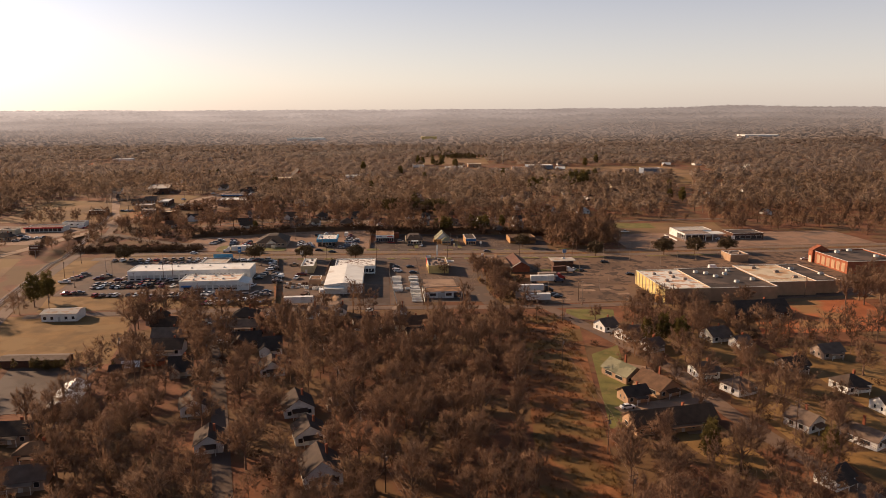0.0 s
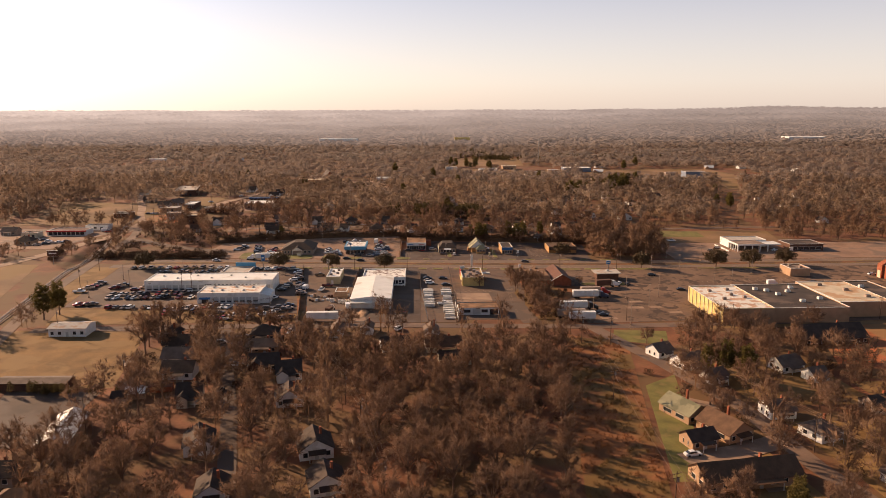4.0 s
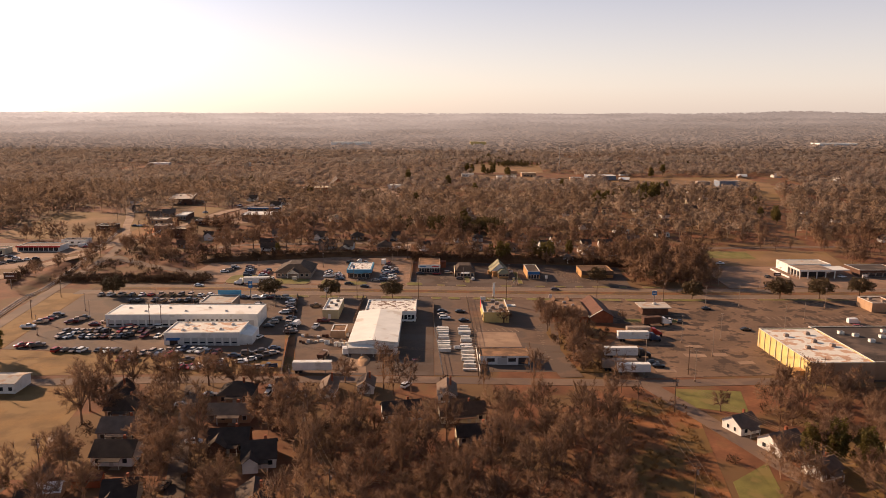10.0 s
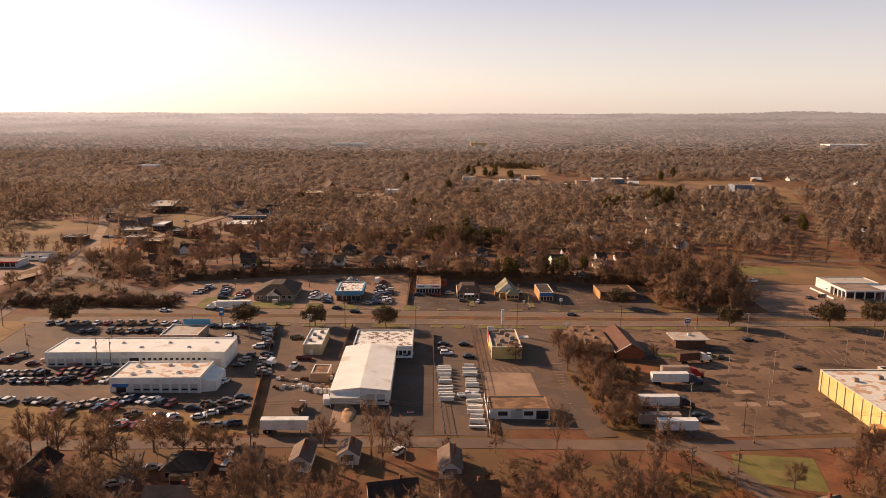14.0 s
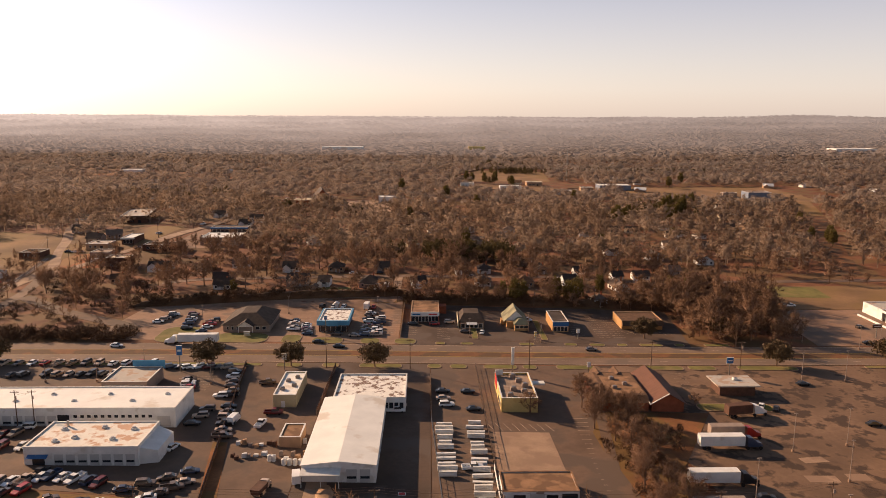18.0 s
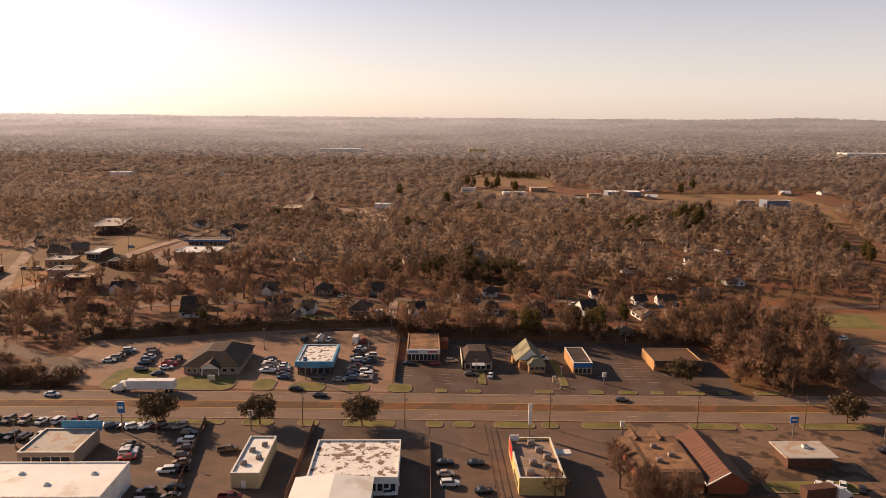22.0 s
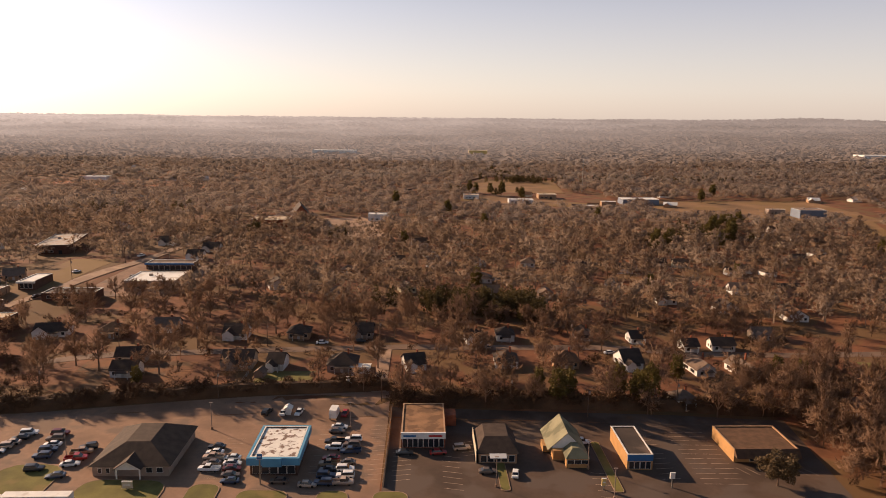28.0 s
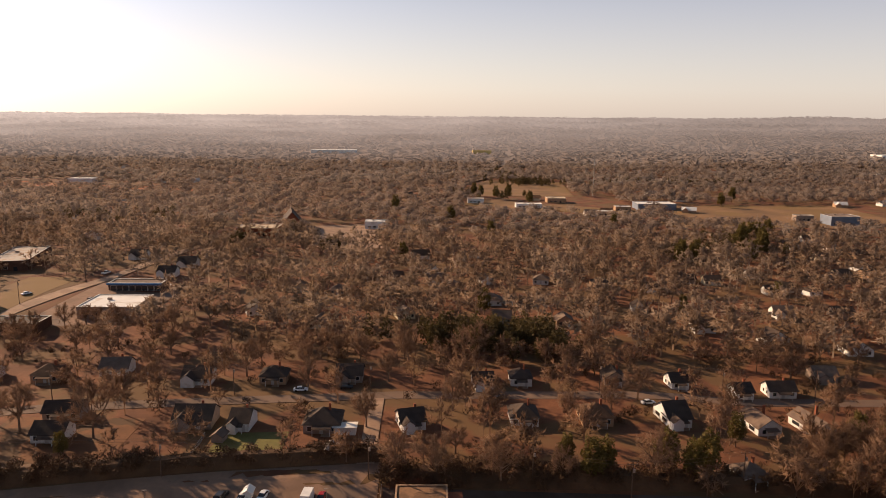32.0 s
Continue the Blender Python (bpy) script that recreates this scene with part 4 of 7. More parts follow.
t = thing("small_restaurant", 18.6, 469.4, 0, "tan restaurant with dark mansard roof", "restaurant")
part("wall", Geo().box(-5, 5, -7, 7, -1.5, 2.8), M_TANWALL, t)
part("roof", Geo().loft([[(-5.6, -7.2, 2.7), (5.6, -7.2, 2.7), (5.6, 7.6, 2.7), (-5.6, 7.6, 2.7)], [(-3.2, -2, 5.4), (3.2, -2, 5.4), (3.2, 6, 5.4), (-3.2, 6, 5.4)]]), M_SHINGLE, t, "dark shingle mansard")
part("gable_side", Geo().box(-5.75, -5.6, -7.2, 7.4, .2, 3.6), M_CREAM, t)
part("awning", Geo().slab([(-2.2, -8.6, 2.3), (2.2, -8.6, 2.3), (2.2, -7, 2.8), (-2.2, -7, 2.8)], .15), M_WHITE, t)
windows(t, -4.6, 4.6, -7, .5, 2.2, 5, .4)
keep(12, 26, 458, 478)
t = thing("gabled_restaurant", 37.6, 470, 0, "orange restaurant with steep weathered green roof", "restaurant")
part("wall", Geo().box(-4, 4, -5.5, 8, -1.5, 2.9), M_ORANGE, t)
part("roof", Geo().slab([(-5.2, -4, 2.4), (0, -4, 7.2), (0, 9, 7.2), (-5.2, 9, 2.4)], .2).slab([(0, -4, 7.2), (5.2, -4, 2.4), (5.2, 9, 2.4), (0, 9, 7.2)], .2), M_GREEN_ROOF, t, "steep green gable roof")
part("gable_wall", Geo().add([(-4.4, -3.9, 2.9), (4.4, -3.9, 2.9), (0, -3.9, 7.0)], [(0, 1, 2)]), M_TRIM, t)
part("gable_wall", Geo().add([(-4.4, 8.9, 2.9), (4.4, 8.9, 2.9), (0, 8.9, 7.0)], [(0, 2, 1)]), M_TRIM, t)
part("front_roof", Geo().loft([[(-1.5, -9.8, 2.6), (5, -9.8, 2.6), (5, -3.5, 2.6), (-1.5, -3.5, 2.6)], [(.8, -7.0, 4.4), (2.6, -7.0, 4.4), (2.6, -3.5, 4.6), (.8, -3.5, 4.6)]]), M_GREEN_ROOF, t, "green hipped porch roof")
part("front_wall", Geo().box(-1.2, 4.7, -9.5, -3.5, -1.2, 2.6), M_ORANGE, t)
windows(t, -1, 4.5, -9.5, 1.2, 2.2, 3, .2)
part("drive_window", Geo().box(-6, -4, -1, 3, .3, 2.2), M_ORANGE, t)
keep(30, 45, 458, 482)
t, a, b = flat_building("narrow_shop", 52.2, 58.9, 460, 477.5, 4.3, M_ORANGE, M_TAR_ROOF, "narrow orange shop with dark grey roof and blue front", 0.15)
part("front_band", Geo().box(-a, a, -b - .25, -b, 2.6, 4.2), M_BLUE_D, t, "dark blue front band")
windows(t, -a + .4, a - .4, -b, .4, 2.3, 4, .3)
t, a, b = flat_building("tavern", 82.5, 100, 465, 480, 3.8, M_ORANGE, M_SHINGLE_B, "low orange tavern with brown gravel roof", 0.2, trim=M_TANWALL)
part("mansard", Geo().loft([[(-a, -b - 2.2, 2.2), (a, -b - 2.2, 2.2), (a, -b, 2.2), (-a, -b, 2.2)], [(-a, -b - .3, 4.1), (a, -b - .3, 4.1), (a, -b, 4.1), (-a, -b, 4.1)]]), M_SHINGLE_B, t, "brown shingle mansard")
windows(t, -a + 4, a - 4, -b, .5, 2.1, 4, .8)

# ---- west and far buildings ----
for nm, x0, x1, y0, y1, h, w, r, lb in (
        ("warehouse", -144, -120, 624, 645, 5.0, M_GREYWALL, M_WHITE_ROOF, "grey warehouse with pale flat roof"),
        ("filling_station", -150, -125, 668, 677, 4.2, M_DARKBRICK, M_SHINGLE_G, "low brick garage with dark fascia"),
        ("market_hall", -231, -212, 703, 746, 5.5, M_DARKBRICK, M_PALE_ROOF, "large flat-roofed hall with grey roof"),
        ("dark_shop", -177, -165, 564, 572, 6.0, M_DARKBRICK, M_CREAM_ROOF, "dark brick box shop with pale roof"),
        ("car_wash", -192, -184.3, 621, 638, 4.0, M_DARKBRICK, M_WHITE_ROOF, "low building with bright white roof"),
        ("shop", -207.5, -194.2, 606, 618, 3.6, M_TANWALL, M_PALE_ROOF, "low tan shop with cream roof"),
        ("shop", -196, -185, 586, 597, 3.4, M_GREYWALL, M_GREY_ROOF, "flat grey shop beside a dirt lot"),
        ("shop", -236, -224, 585, 596, 3.4, M_DARKBRICK, M_TAR_ROOF, "low dark shop at the street corner"),
        ("workshop", -173, -150, 605, 616, 3.6, M_DARKBRICK, M_TAR_ROOF, "long low dark brick workshop behind bare trees"),
        ("drive_in", -255, -229, 520, 532, 3.6, M_WHITE, M_RED_ROOF, "low white shop with red fascia roof"),
        ("shop", -268, -257, 511, 519, 3.6, M_CREAM, M_GREY_ROOF, "cream shop beyond the rail line"),
        ("shop", -238, -222, 540, 548, 3.4, M_WHITE, M_GREY_ROOF, "low pale shop below a clump of trees"),
        ("church_hall", -137, -108, 847, 868, 5.5, M_BRICK, M_CREAM_ROOF, "brick hall with pale roof beside the car park"),
        ("white_hall", -50, -32, 905, 918, 6.0, M_WHITE, M_WHITE_ROOF, "white hall at the edge of the car park"),
        ("factory", 208, 246, 1036, 1058, 6.0, M_STEELBLUE, M_WHITE_ROOF, "long low factory with pale blue wall"),
        ("blue_hall", 346, 371, 938, 956, 8.0, M_STEELBLUE, M_GREY_ROOF, "blue metal hall in a clearing"),
        ("shed", 329, 345, 964, 972, 5.0, M_GREYWALL, M_GREY_ROOF, "small grey shed in a clearing"),
        ("school_wing", 127, 147, 1090, 1106, 5.0, M_TANWALL, M_CREAM_ROOF, "far school wing with pale roof"),
        ("school_wing", 42, 59, 1083, 1093, 5.0, M_WHITE, M_CREAM_ROOF, "far low building with pale roof"),
        ("school_wing", 88, 114, 1042, 1054, 4.5, M_WHITE, M_WHITE_ROOF, "far low building with white roof"),
        ("school_wing", 147, 172, 989, 999, 4.5, M_TANWALL, M_WHITE_ROOF, "far low building with pale roof"),
        ("school_wing", 183, 198, 1026, 1034, 4.5, M_TANWALL, M_WHITE_ROOF, "far low shed with pale roof"),
        ("far_store", 96, 136, 1880, 1900, 10.0, M_YELLOW, M_CREAM_ROOF, "far yellow-fronted store with pale roof"),
        ("far_mill", -246, -152, 1866, 1900, 9.0, M_WHITE, M_WHITE_ROOF, "far pale mill building"),
        ("far_shed", -460, -428, 1262, 1280, 7.0, M_WHITE, M_WHITE_ROOF, "far white shed beyond the woods"),
        ("far_shed", 900, 990, 1750, 1790, 9.0, M_WHITE, M_WHITE_ROOF, "far pale shed beyond the woods")):
    t, a, b = flat_building(nm, x0, x1, y0, y1, h, w, r, lb, 0.25, rot=12 if nm == "market_hall" else 0)
    if nm in ("drive_in", "car_wash", "filling_station"):
        windows(t, -a + .8, a - .8, -b, .5, 2.9, max(3, round(a / 1.6)), .45)
        part("fascia", Geo().box(-a - .5, a + .5, -b - .9, -b, h - .9, h - .05), dict(drive_in=M_RED, car_wash=M_TRIM, filling_station=M_BLUE_D)[nm], t, "deep painted fascia band")
    else:
        windows(t, -a + 1.5, a * .1, -b, 1.2, 2.4, max(2, round(a / 4)), 1.8)
        part("shop_door", Geo().box(a * .3, a * .3 + 1.8, -b - .07, -b, 0, 2.3), M_GLASS, t)
        part("roof_unit", Geo().box(-a * .3 - .8, -a * .3 + .8, b * .2 - .6, b * .2 + .6, h - .25, h + .7), M_GREYWALL, t, "boxy grey rooftop unit")

sheet("field_far_c", [(-545, 1245), (-270, 1182), (-268, 1212), (-545, 1300)], M_CLAY, 0.2, "far strip of bare reddish ground", "field", step=20)
sheet("field_far_d", [(30, 1070), (200, 985), (205, 1030), (60, 1120)], M_FIELD, 0.2, "tan grounds round far low buildings", "field", step=20)
# church with a steep dark roof
t = thing("church", -108, 905, 12, "brick church with steep dark gabled roof", "church")
part("wall", Geo().box(-7, 7, -15, 15, -2, 5).add([(-7, -15, 5), (7, -15, 5), (0, -15, 13)], [(0, 1, 2)]), M_BRICK, t)
part("roof", Geo().slab([(-8, -16, 4.2), (0, -16, 13.4), (0, 16, 13.4), (-8, 16, 4.2)], .3).slab([(0, -16, 13.4), (8, -16, 4.2), (8, 16, 4.2), (0, 16, 13.4)], .3), M_SHINGLE, t)
part("porch", Geo().box(-3, 3, -18, -15, -1, 4), M_WHITE, t)
keep(-120, -97, 885, 925)
# ---- far mast ----
t = thing("mast", 193, 1168, 0, "tall thin grey lattice mast", "mast")
part("shaft", Geo().tube((0, 0, -1), (0, 0, 42), .5, .35, 6), M_STEEL, t)


# ---- houses ----
WALLS = dict(w=(M_WHITE, "white"), c=(M_CREAM, "cream"), g=(M_GREYWALL, "grey"), b=(M_BRICK, "red brick"), t=(M_TANWALL, "tan"), y=(M_CREAM, "pale yellow"), d=(M_DARKBRICK, "dark brick"))
ROOFS = dict(p=(M_PALE_ROOF, "pale grey metal"), d=(M_SHINGLE, "dark shingle"), g=(M_SHINGLE_G, "grey shingle"), b=(M_SHINGLE_B, "brown shingle"), e=(M_GREEN_ROOF, "green metal"), m=(M_WHITE_ROOF, "pale metal"), r=(M_RED_ROOF, "red metal"))


def house(x, y, w, d, rot, wall, roof, style="x", h=2.8, pitch=0.62, detail=2):
    """A small house: style x or y gives the ridge's direction, h a hipped roof, l a cross gable to the south."""
    wm, wn_ = WALLS[wall]
    rm, rn = ROOFS[roof]
    t = thing("house", x, y, rot, f"{wn_} {'two-storey ' if h > 4 else 'single-storey '}house with {rn} {'hipped' if style == 'h' else 'gabled'} roof", "house")
    a, b = w / 2, d / 2
    g = Geo().box(-a, a, -b, b, -1.6, h)
    o = 0.45
    if style == "h":
        rise = min(a, b) * pitch
        part("wall", g, wm, t)
        rx, ry = max(.05, a - b), max(.05, b - a)
        part("roof", Geo().loft([[(-a - o, -b - o, h - .15), (a + o, -b - o, h - .15), (a + o, b + o, h - .15), (-a - o, b + o, h - .15)],
                                 [(-rx, -ry, h + rise), (rx, -ry, h + rise), (rx, ry, h + rise), (-rx, ry, h + rise)]]), rm, t)
    else:
        if style == "y":
            rise = a * pitch
            g.add([(-a, -b, h), (a, -b, h), (0, -b, h + rise), (-a, b, h), (a, b, h), (0, b, h + rise)], [(0, 1, 2), (5, 4, 3)])
            rf = Geo()
            for s in (-1, 1):
                rf.slab([(s * (a + o), -b - o, h - o * pitch + .05), (0, -b - o, h + rise + .12), (0, b + o, h + rise + .12), (s * (a + o), b + o, h - o * pitch + .05)][::s], .14)
        else:
            rise = b * pitch
            g.add([(-a, -b, h), (-a, b, h), (-a, 0, h + rise), (a, -b, h), (a, b, h), (a, 0, h + rise)], [(2, 1, 0), (3, 4, 5)])
            rf = Geo()
            for s in (-1, 1):
                rf.slab([(-a - o, s * (b + o), h - o * pitch + .05), (-a - o, 0, h + rise + .12), (a + o, 0, h + rise + .12), (a + o, s * (b + o), h - o * pitch + .05)][::-s], .14)
        part("wall", g, wm, t)
        part("roof", rf, rm, t)
        if style == "l":
            c, k = a * .5, a * .45
            part("wing_wall", Geo().box(-c - k, -c + k, -b - 2.2, -b, -1.6, h).add([(-c - k, -b - 2.2, h), (-c + k, -b - 2.2, h), (-c, -b - 2.2, h + k * .75)], [(0, 1, 2)]), wm, t)
            part("wing_roof", Geo().slab([(-c - k - .3, -b - 2.6, h - .1), (-c, -b - 2.6, h + k * .8), (-c, 0, h + k * .8), (-c - k - .3, 0, h - .1)], .12).slab(
                [(-c, -b - 2.6, h + k * .8), (-c + k + .3, -b - 2.6, h - .1), (-c + k + .3, 0, h - .1), (-c, 0, h + k * .8)], .12), rm, t)
    if detail:
        n = max(2, round(w / 3))
        for i in range(n):
            cx = -a + w * (i + .5) / n
            if i == n // 2:
                dr = part("door", Geo().box(cx - .5, cx + .5, -b - .08, -b, -.1, 2.0), M_DOOR, t)
            else:
                windows(t, cx - .6, cx + .6, -b, .9, 2.1, 1, .1)
        if detail > 1:
            side_windows(t, -a, -b + 1, b - 1, .9, 2.0, 2, 1.8)
            part("chimney", Geo().box(a * .3, a * .3 + .6, .2, .8, h, h + b * pitch + .9), M_BRICK, t)
            ps = part("porch_roof", Geo().slab([(-a * .5, -b - 1.9, 2.15), (a * .55, -b - 1.9, 2.15), (a * .55, -b, 2.6), (-a * .5, -b, 2.6)], .12), rm, t)
            for px in (-a * .46, a * .5):
                part("porch_post", Geo().box(px - .07, px + .07, -b - 1.8, -b - 1.66, -.8, 2.15), M_TRIM, t)
            part("porch_floor", Geo().box(-a * .5, a * .55, -b - 1.9, -b, -.8, .0), M_CONC, t)
    keep(x - w / 2 - 1.0, x + w / 2 + 1.0, y - d / 2 - (11 if detail > 1 else 5), y + d / 2 + 1)
    return t


SOUTH_WEST = [(-78.5, 250, 10, 8, 0, "w", "d", "x"), (-82.5, 263.5, 11, 8, 0, "g", "g", "x"), (-88, 278, 9, 8, 0, "t", "d", "x"),
              (-94, 288, 7, 9, 0, "g", "d", "y"), (-69, 230, 7, 9, 10, "y", "d", "l"), (-57, 198, 7.5, 9, 14, "w", "d", "y"),
              (-47, 174, 7, 8, 10, "w", "d", "y"), (-43, 250, 8, 9, 10, "w", "d", "l"), (-39, 228, 8, 8, 10, "w", "d", "y"),
              (-27, 196, 8.5, 9, 14, "w", "d", "y"), (-22, 178, 8, 8, 14, "w", "d", "y")]
SOUTH_MID = [(-52.5, 257.5, 10, 8, 5, "d", "d", "l"), (-57, 275, 12, 6, 0, "t", "g", "x"), (-59, 290, 10, 9, 0, "t", "d", "h"),
             (-45, 294, 6, 7, 0, "g", "g", "x"), (-32, 295, 5, 9, 0, "w", "g", "y"), (-20.5, 298, 5, 7, 0, "w", "g", "y"),
             (5, 293, 5.5, 10, 0, "w", "g", "y"), (9, 277.5, 13, 7, 8, "y", "b", "x"), (12.5, 263.5, 11, 6, 8, "y", "d", "x"),
             (-8.5, 278, 11, 7, 12, "w", "d", "x")]
EAST_NEAR = [(78, 219, 8, 12, 24, "t", "e", "y"), (85, 207, 9, 12, 24, "t", "b", "y"), (75, 200, 8, 6, 15, "t", "d", "x"), (79, 181, 25, 9, 8, "t", "b", "x"),
             (88.5, 272, 7, 7, 24, "w", "g", "x"), (94.5, 260, 9, 8, 20, "w", "g", "x"), (98, 246, 7, 6, 24, "w", "g", "x"),
             (106, 219, 8, 7, 5, "w", "g", "x"), (111, 204.5, 8, 8, 20, "w", "g", "h"), (128, 257, 9, 8, 15, "w", "g", "x")]
EAST_FAR = [(133, 247, 6, 6, 15, "w", "g", "x"), (117, 178, 7, 8, 24, "w", "g", "y"), (127.5, 168, 6, 11, 28, "w", "g", "y"), (148, 204, 9, 8, 10, "w", "d", "h"),
            (150, 187, 10, 7, 10, "w", "b", "x"), (106, 147, 7, 6, 24, "w", "d", "x"), (161, 289, 26, 13, 4, "d", "d", "x"), (139, 222, 9, 7, 12, "g", "d", "x"),
            (160, 235, 9, 7, 8, "g", "g", "x"), (165, 170, 9, 7, 8, "w", "g", "x")]
for r in SOUTH_WEST + SOUTH_MID + EAST_NEAR + EAST_FAR:
    house(*r)
house(-17, 157, 9, 10, 14, "w", "d", "y", h=3.4, pitch=.75)
house(-134.5, 296, 14, 9, 0, "w", "p", "x", h=3.4, pitch=0.2, detail=1)
house(-94, 203, 7.5, 19, 8, "t", "m", "y", h=3.4, pitch=0.45, detail=0)
house(-120, 240, 22, 6, -2, "d", "g", "x", h=2.6, pitch=0.2, detail=0)
house(-99, 182, 10, 7, 0, "g", "d", "x")
house(-88, 170, 9, 6, 0, "t", "b", "h")
house(-85, 157, 10, 7, 10, "g", "g", "x")
house(-96.5, 256, 4, 5, 20, "g", "g", "y", h=2.2, detail=0)
house(-92, 239, 3.5, 5, -8, "g", "g", "y", h=2.2, detail=0)
house(-86, 232, 5, 4, 10, "t", "m", "x", h=2.2, detail=0)
house(-89.5, 229, 4, 4, 5, "g", "d", "x", h=2.0, detail=0)
house(-80, 237, 6.5, 3, 4, "b", "r", "x", h=2.2, detail=0)
house(-17, 197, 3, 4, 10, "g", "g", "y", h=2.0, detail=0)
house(8, 284, 4, 4, 0, "t", "b", "x", h=2.2, detail=0)
NORTH = [(-99.5, 517, 8.5, 7, 0, "w", "d", "x"), (-103, 531, 10, 7, 5, "g", "d", "x"), (-65, 528, 10.5, 9, 0, "g", "d", "l"), (-51.5, 526.5, 5.5, 8, -5, "w", "d", "l"),
         (-74, 560, 9, 8, 0, "w", "d", "l"), (-50, 562, 8.5, 8, 0, "t", "d", "h"), (-29, 527, 10, 10, 0, "g", "d", "h"), (-25.5, 565, 8.5, 8, 0, "g", "d", "l"),
         (-4.5, 529, 7, 8, 15, "w", "d", "l"), (18.5, 561, 6.5, 7, 5, "w", "d", "l"), (31.5, 565, 7, 8, 0, "w", "d", "h")]
NORTH_EAST = [(28.5, 534, 8, 9, 0, "w", "d", "h"), (73.5, 536, 7, 11, 8, "w", "d", "l"), (99.5, 535, 7.5, 11, 8, "w", "g", "y"), (115.5, 535, 7, 12, 10, "w", "g", "y"),
              (105, 561, 6, 7, 5, "w", "d", "x"), (119, 563, 9, 7, 0, "w", "d", "x"), (81, 501, 7, 7, 12, "w", "g", "h"), (63.5, 567, 7, 7, 0, "g", "d", "y"),
              (85, 566, 6, 7, 5, "w", "d", "x"), (50, 535, 9, 9, 0, "t", "b", "h"), (135, 500, 8, 7, 0, "w", "g", "x")]
NORTH_WEST = [(-146.5, 563, 12.5, 7, 4, "w", "d", "l"), (-122, 560, 9, 8, 0, "t", "b", "h"), (-103, 566, 9, 8, 4, "w", "g", "x"), (-135, 705, 9, 8, 0, "w", "d", "l"), (-133, 731, 10, 9, 0, "w", "d", "l"),
              (-164.5, 743, 9, 8, 0, "w", "d", "l"), (-212, 630, 9, 8, 0, "g", "d", "x"), (-205, 642, 9, 8, 20, "t", "g", "x"), (-235, 660, 9, 8, 0, "g", "d", "x"), (-253, 489, 11, 8, 0, "t", "d", "h"), (-283, 527, 10, 8, 0, "g", "g", "x"), (-158, 536, 8, 6, 15, "t", "b", "x")]
for r in NORTH + NORTH_EAST + NORTH_WEST:
    house(*r)
house(-22.5, 523, 6, 3, 0, "w", "m", "x", h=2.4, pitch=.1, detail=0)
house(-25, 509, 3, 5, -8, "w", "m", "y", h=2.4, detail=0)
house(-55.5, 517, 3, 3.5, -8, "g", "g", "y", h=2.0, detail=0)
house(-41.5, 491, 1.8, 2.4, 0, "w", "m", "y", h=2.0, detail=0)
MIDDLE = [(95, 714), (120, 706), (147, 726), (160, 723), (102, 664), (168, 657), (144.6, 617), (172, 604), (197, 658), (60, 634), (63, 718), (65, 816),
          (32, 715), (31, 669), (41, 669), (13, 695), (4, 712), (-44, 683), (-17, 717), (-64, 687), (-45, 622), (-36, 722), (170, 832), (228, 778), (223, 834), (284, 858),
          (235, 733), (260, 741), (33, 636), (121, 633), (142, 574), (-10, 640), (-75, 640), (205, 700)]
rnd = random.Random(5)
for x, y in MIDDLE:
    house(x, y + 4, rnd.uniform(7, 10), rnd.uniform(7, 9), rnd.uniform(-12, 20), rnd.choice("wwwcgt"), rnd.choice("ddgb"), rnd.choice("xylh"), detail=1)
for i in range(46):
    y = rnd.uniform(760, 1500)
    x = rnd.uniform(-.55, .62) * y
    if -130 < x < -20 and 790 < y < 950:
        continue
    house(x, y, rnd.uniform(9, 14), rnd.uniform(8, 10), rnd.uniform(-20, 30), rnd.choice("wwwct"), rnd.choice("dgbm"), rnd.choice("xyl"), detail=0)
for i in range(30):
    x, y = (rnd.uniform(150, 400), rnd.uniform(570, 850)) if i < 16 else (rnd.uniform(-260, 90), rnd.uniform(690, 900))
    if 185 + (y - 581) * .58 < x < 255 + (y - 581) * .58 or -175 < x < -20:
        continue
    house(x, y, rnd.uniform(7, 10), rnd.uniform(6, 8), rnd.uniform(-20, 30), rnd.choice("wwwc"), rnd.choice("dgb"), rnd.choice("xy"), detail=0)


